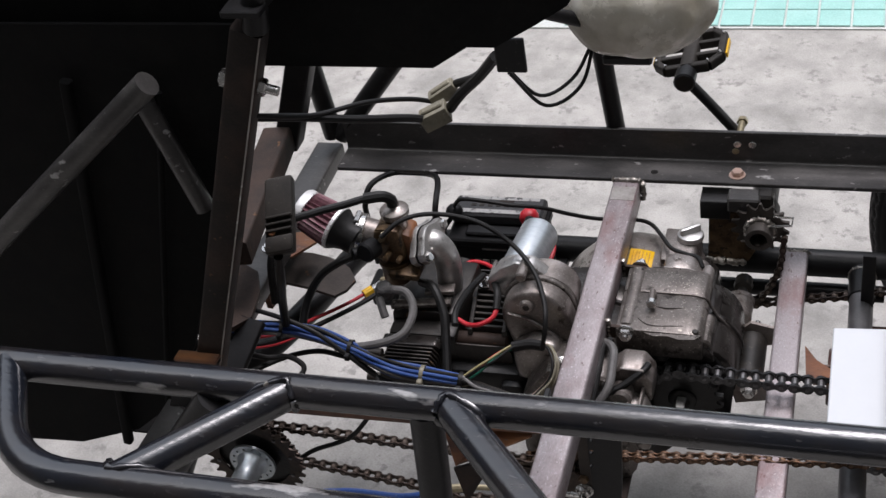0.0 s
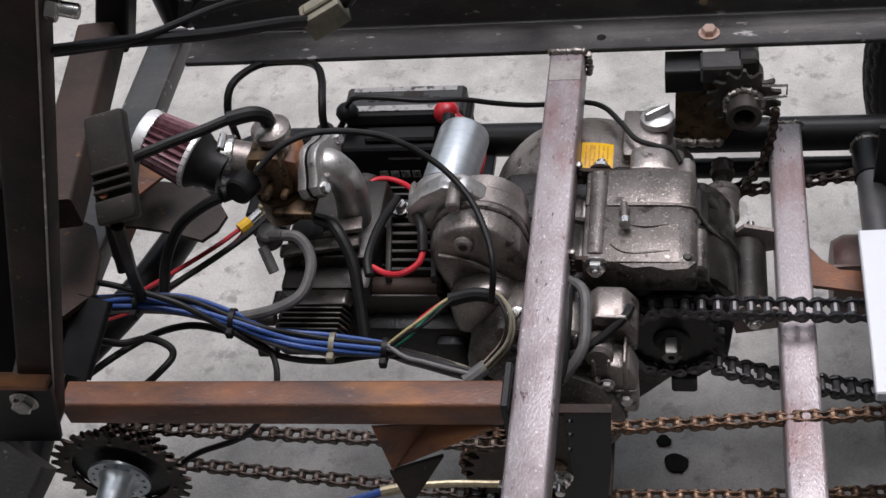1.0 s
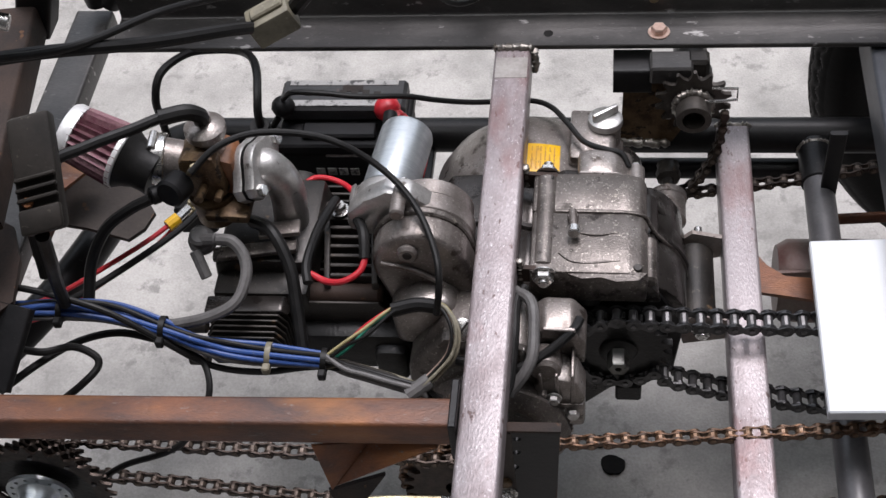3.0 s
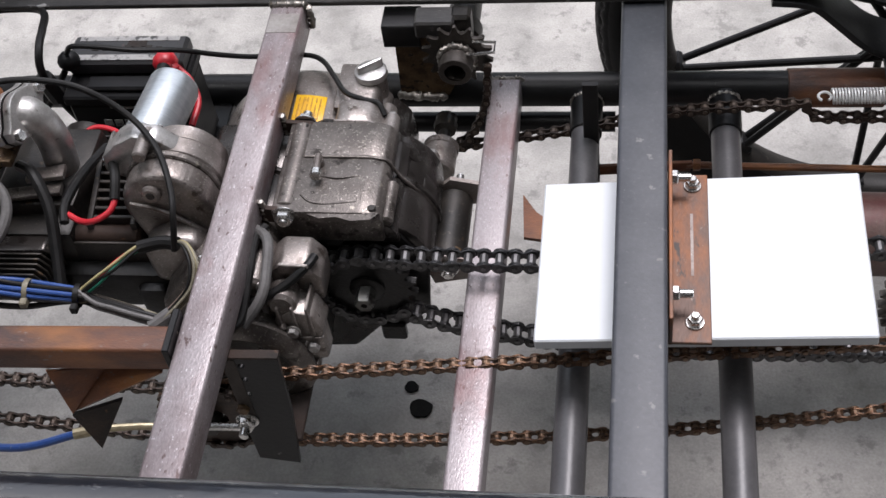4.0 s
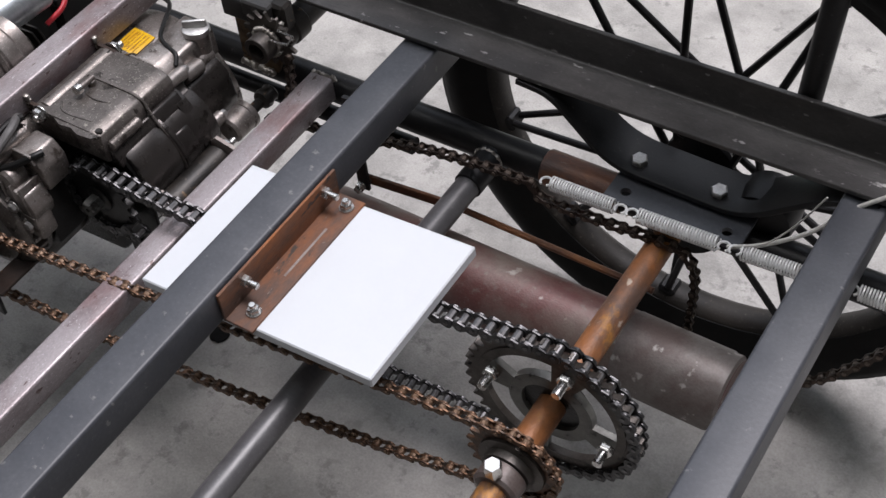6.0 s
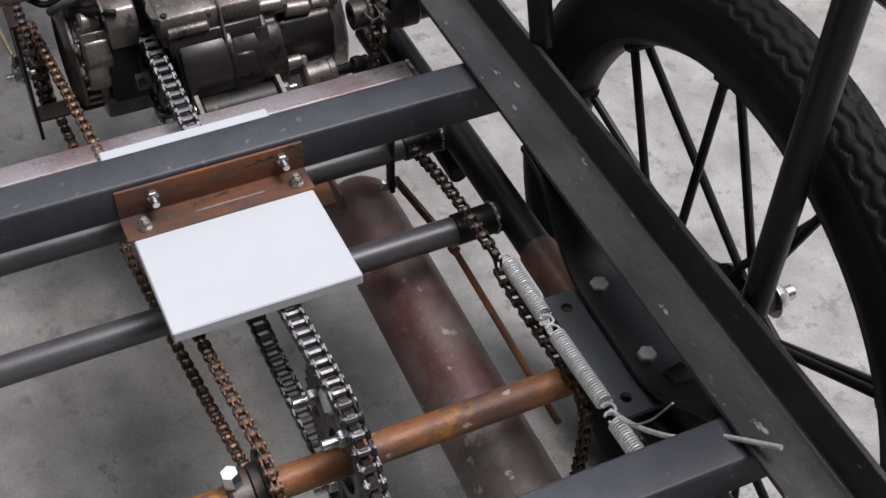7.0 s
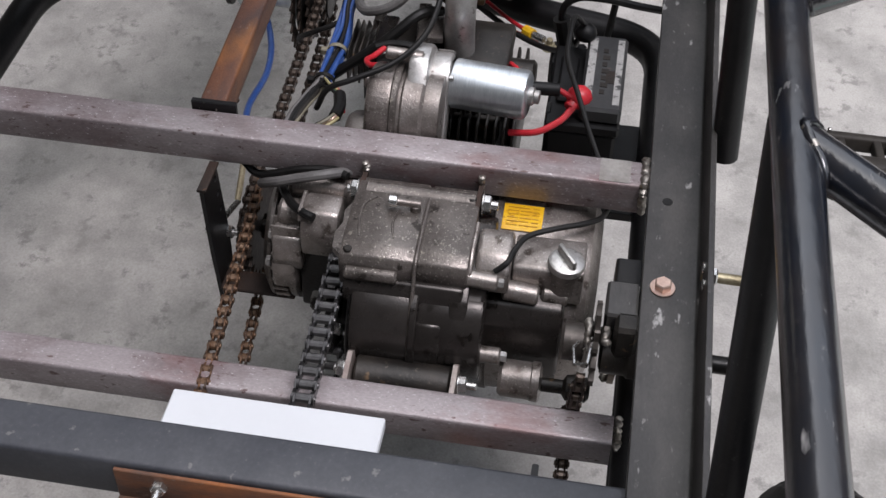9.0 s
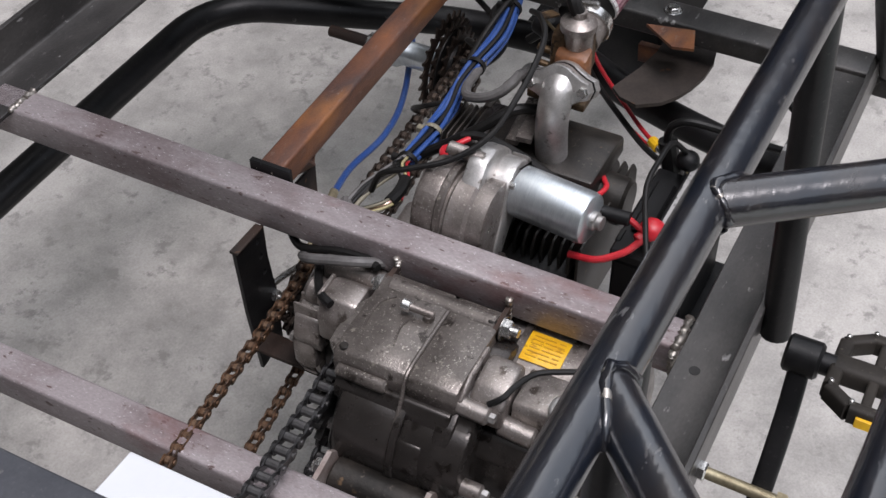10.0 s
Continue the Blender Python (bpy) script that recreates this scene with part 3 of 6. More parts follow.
part("corner_plate", plate([(-0.372, -0.235), (-0.34, -0.252), (-0.325, -0.284), (-0.318, -0.324), (-0.335, -0.345), (-0.42, -0.345), (-0.42, -0.235)], 0.005, Matrix.Translation((0, 0, 0.445))), DARK_RUST, cart, "dark brown corner plate")
part("corner_leg", bar((-0.316, -0.325, 0.447), (-0.330, -0.376, 0.415), 0.030, 0.008, 0.002), BLACK_SATIN, cart, "black flat leg of the corner plate")
part("front_post", bar((-0.358, -0.075, 0.50), (-0.247, -0.075, 0.80), 0.029, 0.029, up=(0, 1, 0)), BLACK_SATIN, cart, "black square front post")
spost = part("steering_post", bar((-0.314, -0.440, 0.46), (-0.162, -0.440, 0.866), 0.026, 0.022, up=(0, 1, 0)), DARK_RUST, cart, "leaning bare brown square post")
# thin bright strip along one edge of the post
part("edge_wear", bar((-0.2860, -0.4516, 0.50), (-0.1500, -0.4516, 0.863), 0.0012, 0.0012, 0.0003, up=(0, 1, 0)), BARE_STEEL, spost, "bright strip along the post's edge")
part("bolt", cyl((-0.155, -0.445, 0.866), (-0.148, -0.445, 0.900), 0.010, 16), BLACK_SATIN, cart, "black pin on the post's head")
part("bolt", hexbolt((-0.194, -0.440, 0.820), (-0.93, -0.1, 0.35), 0.0075, 0.006), CHROME, cart, "steel hexagon bolt")
part("foot_plate", plate([(-0.350, 0.452), (-0.2962, 0.454), (-0.278, 0.518), (-0.322, 0.518)], 0.005, Matrix(((1, 0, 0, 0), (0, 0, 1, -0.460), (0, 1, 0, 0), (0, 0, 0, 1)))), BLACK_SATIN, cart, "black foot plate of the leaning post")
part("foot_plate_rim", box((-0.324, -0.462, 0.517), (-0.280, -0.449, 0.521), 0.0008), RUST, cart)
part("bolt", hexbolt((-0.303, -0.460, 0.503), (0, -1, 0), 0.0075, 0.006, 0.010), CHROME, cart, "steel hexagon bolt")
part("bolt", hexbolt((-0.168, -0.440, 0.813), (0.93, 0.1, -0.35), 0.0075, 0.006, 0.0, 0.010), CHROME, cart, "steel hexagon bolt")
part("front_leg", bar((-0.328, -0.462, 0.445), (-0.405, -0.600, 0.350), 0.062, 0.016), RAIL_STEEL, cart, "bare grey front bar")
for a, b in (((-0.357, 0.040, 0.43), (-0.374, 0.032, far_z(-0.374))), ((-0.347, 0.040, 0.43), (-0.115, 0.032, far_z(-0.115)))):
    part("post", pipe([a, b], 0.0125, 16), BLACK_SATIN, cart, "black slanted post pipe")
    part("post", pipe([(a[0], GN + GF - a[1], a[2]), (b[0], GN + GF - b[1], near_z(b[0]) - 0.006)], 0.0125, 16), BLACK_SATIN, cart, "black slanted post pipe")

# rail hardware
part("bolt", hexbolt((0.1515, 0.0, RZ), (0, 0, 1), 0.0068, 0.0055, 0.0095), COPPER, cart, "copper-coloured hexagon bolt")
# black disc on the flange for the dark inside of a drilled hole
part("hole", cyl((0.057, 0.0, RZ - 0.004), (0.057, 0.0, RZ + 0.0003), 0.0042, 16, bev=0), OILY, cart, "black disc for a drilled hole")
part("bolt", cyl((0.147, 0.026, 0.434), (0.149, 0.089, 0.435), 0.0042, 12), BRASS, cart, "yellow-zinc bolt shank")
part("nut", hexbolt((0.149, 0.084, 0.435), (0, 1, 0), 0.0068, 0.007), BRASS, cart, "yellow-zinc nut")
part("nut", hexbolt((0.147, 0.032, 0.434), (0, 1, 0), 0.0068, 0.006), CHROME, cart)
for x in (0.149, 0.166):
    part("rivet", cyl((x, 0.0285, 0.444), (x, 0.0255, 0.444), 0.0048, 12), CHROME, cart)

# black plate with holes beside the engine
hp = plate([(0.0, -0.005), (0.037, -0.004), (0.033, -0.079), (0.0245, -0.158), (-0.009, -0.152), (-0.010, -0.092)], 0.0035, Matrix.Translation((0.043, -0.3815, 0.392)) @ Matrix(((1, 0, 0, 0), (0, 0, 1, 0), (0, 1, 0, 0), (0, 0, 0, 1))),
           holes=[(0.0062, -0.016, 0.0030), (0.0050, -0.034, 0.0030), (0.0030, -0.054, 0.0030)])
holed = thing("holed_plate", "black steel plate with a row of small holes", "bracket")
part("plate", hp, BLACK_SATIN, holed)
part("rusty_edge", bar((0.0425, -0.3795, 0.3880), (0.0805, -0.3795, 0.3890), 0.0080, 0.0026, 0.0006), DARK_RUST, holed)
part("foot", box((0.050, -0.3780, 0.262), (0.074, -0.310, 0.266), 0.0008), DARK_RUST, holed)
part("rusty_strip", box((0.0345, -0.3822, 0.306), (0.0455, -0.3812, 0.384), 0.0004), GUSSET, holed, "rust-stained strip beside the holes")
part("nut", hexbolt((0.037, -0.3820, 0.300), (0, -1, 0), 0.0075, 0.007, 0.0095, 0.008, 0.004), CHROME, holed, "steel nuts on a stud")
part("nut", hexbolt((0.037, -0.3780, 0.300), (0, 1, 0), 0.0060, 0.005, 0.0, 0.005, 0.003), CHROME, holed)
part("bolt", hexbolt((0.0375, -0.3820, 0.318), (0, -1, 0), 0.0055, 0.004), CARB, holed)

# ---- white board and its bracket ----
tilt = math.atan2(0.016, 0.248)
board = part("board", box((0, -0.347, -0.011), (0.2485, -0.188, 0), 0.0012, m=Matrix.Translation((0.267, 0, 0.3685)) @ Matrix.Rotation(-tilt, 4, "Y")), WHITE_PLASTIC, None)
tagged(board, "plain white plastic board bolted under a dark cross tube", "board")
bracket = thing("angle_bracket", "rusty angle bracket holding a white board", "bracket")
bm = box((0.3665, -0.352, 0.375), (0.3695, -0.186, 0.408), 0.0006)
box((0.3665, -0.352, 0.3755), (0.398, -0.186, 0.3785), 0.0006, bm)
part("angle", bm, ANGLE_RUST, bracket, "rusty steel angle")
for y in (-0.199, -0.334):
    part("bolt", hexbolt((0.386, y, 0.3785), (0, 0, 1), 0.0058, 0.005, 0.0070, 0.004, 0.0032), CHROME, bracket, "bright steel bolt with nut")
for y in (-0.206, -0.321):
    part("bolt", hexbolt((0.3695, y, 0.397), (1, 0, 0), 0.0058, 0.005, 0.0, 0.010, 0.0034), CHROME, bracket, "bright steel bolt with nut")
part("slot", box((0.3838, -0.290, 0.3781), (0.3860, -0.228, 0.3788), 0), STRIP, bracket)

# ---- chains and sprockets ----


def capsule(length, r, waist, n=6):
    out = []
    for k in range(n + 1):
        a = radians(-90 + 180 * k / n)
        out.append((length + r * math.cos(a), r * math.sin(a)))
    out.append((length / 2, waist))
    for k in range(n + 1):
        a = radians(90 + 180 * k / n)
        out.append((r * math.cos(a), r * math.sin(a)))
    out.append((length / 2, -waist))
    return out


def link_mesh(name, outer, w, plate_mat, roller_mat, p=0.0127, r=0.0054):
    """One chain link along x from pin to pin: two plates, and rollers in an inner link."""
    bm = bmesh.new()
    y = w + (0.0017 if outer else 0)
    turn = Matrix(((1, 0, 0, 0), (0, 0, 1, 0), (0, 1, 0, 0), (0, 0, 0, 1)))
    for s in (-1, 1):
        plate(capsule(p, r, r * 0.5), 0.0015, Matrix.Translation((0, s * y - 0.00075, 0)) @ turn, bm)
    mark = len(bm.faces)
    for x in (0, p):
        if outer:
            cyl((x, -y - 0.0018, 0), (x, y + 0.0018, 0), 0.0022, 8, bm, 0.0003)
        else:
            cyl((x, -w, 0), (x, w, 0), 0.0038, 10, bm, 0)
    me = bpy.data.meshes.new(name)
    bm.faces.ensure_lookup_table()
    for f in bm.faces[mark:]:
        f.material_index = 1
    bm.to_mesh(me)
    bm.free()
    me.materials.append(plate_mat)
    me.materials.append(roller_mat)
    me.polygons.foreach_set("use_smooth", [True] * len(me.polygons))
    me.set_sharp_from_angle(angle=radians(35))
    return me


def belt(c1, r1, y1, c2, r2, y2, sag=0.0, top_sag=0.0):
    """The closed way of a chain round two sprockets in the x-z plane."""
    (x1, z1), (x2, z2) = c1, c2
    th = math.atan2(z2 - z1, x2 - x1)
    al = math.acos((r1 - r2) / math.hypot(x2 - x1, z2 - z1))
    on = lambda c, r, a, y: V(c[0] + r * math.cos(a), y, c[1] + r * math.sin(a))
    pts = []
    a, b = on(c1, r1, th + al, y1), on(c2, r2, th + al, y2)
    pts += [a.lerp(b, k / 20) - V(0, 0, top_sag * 4 * (k / 20) * (1 - k / 20)) for k in range(20)]
    pts += [on(c2, r2, th + al - 2 * al * k / 24, y2) for k in range(24)]
    a, b = on(c2, r2, th - al, y2), on(c1, r1, th - al, y1)
    pts += [a.lerp(b, k / 20) - V(0, 0, sag * 4 * (k / 20) * (1 - k / 20)) for k in range(20)]
    rest = 2 * math.pi - 2 * al
    pts += [on(c1, r1, th - al - rest * k / 16, y1) for k in range(17)]
    return pts


def chain(name, label, pts, w, plate_mat, roller_mat, p=0.0127, r=0.0054, group=""):
    """A roller chain laid along the points, link by link."""
    th = thing(name, label, "chain", group)
    inner, outer = (link_mesh("link", o, w, plate_mat, roller_mat, p, r) for o in (False, True))
    pts = [V(q) for q in pts]
    cum = [0.0]
    for a, b in zip(pts, pts[1:]):
        cum.append(cum[-1] + (b - a).length)
    n = int(cum[-1] / p)
    step = cum[-1] / n if (pts[0] - pts[-1]).length < 0.02 else p

    def at(s):
        i = max(k for k in range(len(cum) - 1) if cum[k] <= s + 1e-9)
        return pts[i].lerp(pts[i + 1], min(1, (s - cum[i]) / max(1e-9, cum[i + 1] - cum[i])))

    for k in range(n):
        a, b = at(k * step), at(min((k + 1) * step, cum[-1]))
        d = (b - a).normalized()
        side = V(0, 1, 0)
        up = d.cross(side).normalized()
        side = up.cross(d)
        m = Matrix((d, side, up)).transposed().to_4x4()
        o = new("link", (inner, outer)[k % 2])
        o.parent = th
        o.matrix_basis = Matrix.Translation(a) @ m
    return th


AX, AZ = 0.621, 0.299
drive_pts = belt((0.120, 0.318), 0.0395, -0.2580, (AX, AZ), 0.0808, -0.2480, 0.016, 0.0175)[:44]
drive_pts += smoothed([(0.597, -0.248, 0.2205), (0.54, -0.249, 0.2275), (0.43, -0.252, 0.2290), (0.35, -0.254, 0.2345), (0.27, -0.256, 0.2450), (0.20, -0.258, 0.2640), (0.160, -0.258, 0.2785)], 6)
drive_pts += [V(0.120 + 0.0395 * math.cos(radians(a)), -0.258, 0.318 + 0.0395 * math.sin(radians(a))) for a in range(-44, -270, -12)]
drive_pts.append(V(drive_pts[0]))
chain("drive_chain", "oily black roller chain with bright rollers", drive_pts, 0.0062, CHAIN_DARK, ROLLER, r=0.0060, group="chains")
rust_pts = belt((0.0, 0.2755), 0.0455, -0.3575, (AX, AZ), 0.0405, -0.3120, 0.026)
chain("rusty_chain", "rusty brown bicycle chain to the rear axle", rust_pts, 0.0023, CHAIN_RUST, ROLLER_RUST, r=0.0043, group="chains")
pedal_pts = belt((-0.323, 0.306), 0.0245, -0.366, (0.0, 0.2755), 0.0405, -0.3650)
chain("pedal_chain", "dark brown bicycle chain on the smallest cog", pedal_pts, 0.0026, CHAIN_BROWN, ROLLER_BROWN, r=0.0040, group="chains")
far_pts = smoothed([(0.208, -0.052, 0.372), (0.203, -0.054, 0.33), (0.185, -0.056, 0.288), (0.165, -0.057, 0.275), (0.217, -0.057, 0.286), (0.277, -0.056, 0.297), (0.365, -0.055, 0.318), (0.427, -0.055, 0.326), (0.500, -0.055, 0.330)], 8)
chain("spring_chain", "dark brown chain ending in a pair of springs", far_pts, 0.0026, CHAIN_BROWN, ROLLER_BROWN, r=0.0040, group="chains")
low_pts = smoothed([(0.49, -0.052, 0.322), (0.504, -0.053, 0.311), (0.57, -0.053, 0.312), (0.62, -0.053, 0.316), (0.648, -0.052, 0.310), (0.660, -0.052, 0.288), (0.660, -0.052, 0.24), (0.655, -0.052, 0.17)], 8)
chain("freewheel_chain", "dark brown chain round the freewheel sprocket", low_pts, 0.0026, CHAIN_BROWN, ROLLER_BROWN, r=0.0040, group="chains")
tail_pts = smoothed([(0.905, 0.03, 0.40), (0.86, 0.0, 0.28), (0.80, -0.03, 0.20), (0.74, -0.05, 0.16)], 8)
chain("hanging_chain", "dark brown chain hanging beside the wheel", tail_pts, 0.0026, CHAIN_BROWN, ROLLER_BROWN, r=0.0040, group="chains")

# ---- rear axle ----
axle = thing("rear_axle", "rust-streaked steel rear axle with two sprockets", "axle")
part("shaft", cyl((AX, 0.05, AZ), (AX, -0.690, AZ), 0.0132, 28), RUST_STEEL, axle, "rust-streaked steel shaft")
part("shaft_paint", cyl((AX, -0.395, AZ), (AX, -0.685, AZ), 0.0135, 28), GREY_PAINT, axle, "grey painted shaft end")
# large drive sprocket: rim, spider with openings, hub hole
TE = 40


def ring_sector(bm, r0, r1, a0, a1, y0, y1, c, n=10):
    """A curved bar between two radii and two angles, of some thickness."""
    vs = []
    for k in range(n + 1):
        a = a0 + (a1 - a0) * k / n
        vs.append([bm.verts.new((c[0] + r * math.cos(a), y, c[1] + r * math.sin(a))) for r, y in ((r0, y0), (r1, y0), (r1, y1), (r0, y1))])
    for u, w in zip(vs, vs[1:]):
        for j in range(4):
            bm.faces.new((u[j], u[(j + 1) % 4], w[(j + 1) % 4], w[j]))
    if abs(a1 - a0) < 6.28:
        bm.faces.new(vs[0][::-1])
        bm.faces.new(vs[-1])


def toothed_ring(teeth, r_in, y, t, c):
    bm = bmesh.new()
    r = 0.0127 * teeth / (2 * math.pi)
    prof = []
    for k in range(teeth):
        for f, d in ((0.0, -0.0038), (0.25, -0.0015), (0.42, 0.0042), (0.58, 0.0042), (0.75, -0.0015)):
            prof.append((2 * math.pi * (k + f) / teeth, r + d))
    vs = [[bm.verts.new((c[0] + rr * math.cos(a), yy, c[1] + rr * math.sin(a))) for rr, yy in ((ro, y - t / 2), (ro, y + t / 2), (r_in, y + t / 2), (r_in, y - t / 2))] for a, ro in prof]
    for u, w in zip(vs, vs[1:] + vs[:1]):
        for j in range(4):
            bm.faces.new((u[j], u[(j + 1) % 4], w[(j + 1) % 4], w[j]))
    return bm


big = part("drive_sprocket", toothed_ring(TE, 0.0685, -0.248, 0.006, (AX, AZ)), SPROCKET, axle, "large dark steel sprocket")
for k in range(4):
    a = radians(72 + 90 * k)
    bm = bmesh.new()
    ring_sector(bm, 0.0385, 0.066, a - 0.26, a + 0.26, -0.252, -0.246, (AX, AZ), 6)
    part("spider_arm", bm, SPIDER, big)
    at = (AX + 0.0575 * math.cos(a), -0.252, AZ + 0.0575 * math.sin(a))
    part("bolt", hexbolt(at, (0, -1, 0), 0.0075, 0.007, 0.0, 0.013, 0.0045), CHROME, big, "bright steel nut and stud")
bm = bmesh.new()
ring_sector(bm, 0.028, 0.0405, 0, 2 * math.pi, -0.2515, -0.244, (AX, AZ), 40)
part("hub_ring", bm, SPIDER, big)
part("hub_core", lathe([(0.0135, 0), (0.029, 0.001), (0.029, 0.012), (0.0135, 0.013)], (AX, -0.2475, AZ), (0, 1, 0), 32), OILY, big, "oily black hub")
bm = bmesh.new()
ring_sector(bm, 0.0635, 0.072, 0, 2 * math.pi, -0.2525, -0.2455, (AX, AZ), 56)
part("rim_ring", bm, SPROCKET, big)
small = part("small_sprocket", toothed_ring(20, 0.014, -0.312, 0.003, (AX, AZ)), CHAIN_RUST, axle, "small rusty sprocket")
part("boss", lathe([(0.031, -0.004), (0.031, 0.001), (0.0235, 0.002), (0.0228, 0.009)], (AX, -0.316, AZ), (0, -1, 0), 32), SPROCKET, small, "oily freewheel body")
part("collar", lathe([(0.0190, 0), (0.0205, 0.001), (0.0205, 0.016), (0.0180, 0.019)], (AX, -0.3255, AZ), (0, -1, 0), 32), WORN_PIPE, small, "worn steel collar")
part("bolt", hexbolt((AX - 0.001, -0.3390, AZ + 0.0215), (0, -0.1, 1), 0.0080, 0.014, 0.0, 0.0), CHROME, small, "bright clamp bolt")

# ---- big pipe ----
bigpipe = thing("exhaust_pipe", "large pipe with worn red-oxide paint under the frame", "pipe")
part("tube", lathe([(0.032, -0.0), (0.038, 0.010), (0.039, 0.06), (0.039, 0.452), (0.0375, 0.455), (0.0375, 0.462), (0.034, 0.466)], (0.262, -0.103, 0.212), (1, -0.012, 0.0), 40), RED_OXIDE, bigpipe)
part("bare_end", lathe([(0.0392, 0.0), (0.0396, 0.002), (0.0396, 0.096), (0.0385, 0.099), (0.0385, 0.1055), (0.036, 0.1075)], (0.6198, -0.1073, 0.212), (1, -0.012, 0.0), 40), WORN_PIPE, bigpipe, "scuffed bare grey pipe end")
part("tongue", bar((0.245, -0.125, 0.235), (0.30, -0.128, 0.243), 0.004, 0.03, 0.001), RED_OXIDE, bigpipe)

# ---- springs ----


def spring(name, a, b, r, turns, label):
    th = thing(name, label, "spring", "tension springs")
    a, b = V(a), V(b)
    d = (b - a)
    f = frame_of(d)
    h = d.length
    n = turns * 12
    pts = [a + f @ V(r * math.cos(2 * math.pi * k / 12), r * math.sin(2 * math.pi * k / 12), h * k / n) for k in range(n + 1)]
    part("coil", pipe(pts, 0.00095, 6), SPRING, th)
    for p0, s in ((a, -1), (b, 1)):
        c = p0 + d.normalized() * s * 0.006
        hook = [c + f @ V(0.0055 * math.cos(t), 0, s * 0.0055 * math.sin(t)) for t in [radians(q) for q in range(-150, 160, 20)]]
        part("hook", pipe(hook, 0.0013, 6), SPRING, th, "wire hook")
    return th


spring("tension_spring", (0.511, -0.0515, 0.3350), (0.577, -0.0520, 0.3365), 0.0068, 25, "bright coiled steel tension spring over a chain")
spring("tension_spring", (0.601, -0.0520, 0.3370), (0.678, -0.0500, 0.3370), 0.0068, 29, "bright coiled steel tension spring over a chain")
spring("tension_spring", (0.702, -0.0540, 0.3430), (0.768, -0.0530, 0.3450), 0.0068, 25, "bright coiled steel tension spring tied with cord")
spring("tension_spring", (0.806, -0.0516, 0.346), (0.876, -0.0500, 0.344), 0.0068, 26, "bright coiled steel tension spring behind a cross tube")
wire("cord", [(0.687, -0.050, 0.338), (0.716, -0.046, 0.352), (0.753, -0.038, 0.38), (0.777, -0.024, 0.405), (0.82, -0.004, 0.435)], 0.0021, CORD, "thin pale cord tied to a spring", "cord")
wire("cord", [(0.687, -0.050, 0.338), (0.72, -0.056, 0.365), (0.744, -0.056, 0.40), (0.767, -0.06, 0.45)], 0.0008, CORD, "thin pale cord tied to a spring", "cord")

# ---- bearing bracket of the wheel ----
brk = thing("bearing_bracket", "black bent steel bearing bracket bolted under the rail", "bracket")
prof = rounded([(0.455, 0, 0.411), (0.49, 0, 0.408), (0.552, 0, 0.346), (0.685, 0, 0.341), (0.755, 0, 0.398), (0.80, 0, 0.409)], 0.03, 6)
part("strap", sweep([p + V(0, 0.008, 0) for p in prof], rsquare(0.050, 0.006, 0.001), up=(0, 0, 1)), BLACK_SATIN, brk)
part("base_plate", plate([(0.560, -0.044), (0.695, -0.044), (0.695, 0.03), (0.560, 0.03)], 0.005, Matrix.Translation((0, 0, 0.3315)) @ Matrix.Rotation(0.02, 4, "Y") @ Matrix.Translation((0, 0, 0.011)), holes=[(0.577, -0.030, 0.0052), (0.678, -0.030, 0.0052)]), GREY_PAINT, brk, "grey plate with two holes")
for x, z in ((0.576, 0.348), (0.656, 0.345)):
    part("bolt", hexbolt((x, 0.000, z), (0, -0.1, 1), 0.0082, 0.006), ALU_BRIGHT, brk, "dull steel hexagon bolt")
# added black drum that stands in for shade below the strap
part("housing", lathe([(0.020, 0), (0.030, 0.002), (0.032, 0.020), (0.030, 0.040), (0.020, 0.042)], (0.695, 0.000, 0.324), (0, 1, 0), 28), BLACK_SATIN, brk, "black drum added for the shade under the bracket")
part("bearing_cover", lathe([(0.045, 0), (0.045, 0.03), (0.03, 0.034)], (AX, -0.005, AZ), (0, 1, 0), 28), BLACK_SATIN, brk)
# ---- engine ----


def prism(outline, y0, y1, bev=0.003, bm=None, seg=2):
    """An outline in x and z, drawn out along y, with rounded edges."""
    b = bmesh.new()
    vs = [b.verts.new((x, y0, z)) for x, z in outline]
    f = b.faces.new(vs)
    r = bmesh.ops.extrude_face_region(b, geom=[f])
    for v in r["geom"]:
        if isinstance(v, bmesh.types.BMVert):
            v.co.y = y1
    bmesh.ops.recalc_face_normals(b, faces=b.faces[:])
    if bev:
        bmesh.ops.bevel(b, geom=b.edges[:], offset=bev, segments=seg, affect="EDGES", profile=0.5)
    return merge(bm, b) if bm is not None else b


def arc(c, r, a0, a1, n=10):
    return [(c[0] + r * math.cos(radians(a0 + (a1 - a0) * k / n)), c[1] + r * math.sin(radians(a0 + (a1 - a0) * k / n))) for k in range(n + 1)]


def prism_plate(outline, thick, m, bev=0.0015):
    """A flat casting with softened edges, at the pose m."""
    b = bmesh.new()
    b.faces.new([b.verts.new((x, y, 0)) for x, y in outline])
    r = bmesh.ops.extrude_face_region(b, geom=b.faces[:])
    for v in r["geom"]:
        if isinstance(v, bmesh.types.BMVert):
            v.co.z += thick
    bmesh.ops.recalc_face_normals(b, faces=b.faces[:])
    bmesh.ops.bevel(b, geom=[e for e in b.edges if abs(e.verts[0].co.z - e.verts[1].co.z) < 1e-6], offset=bev, segments=2, affect="EDGES", profile=0.5)
    b.transform(m)
    return b


engine = thing("engine", "dirty grey cast-aluminium motorcycle engine bolted between cross tubes", "engine")
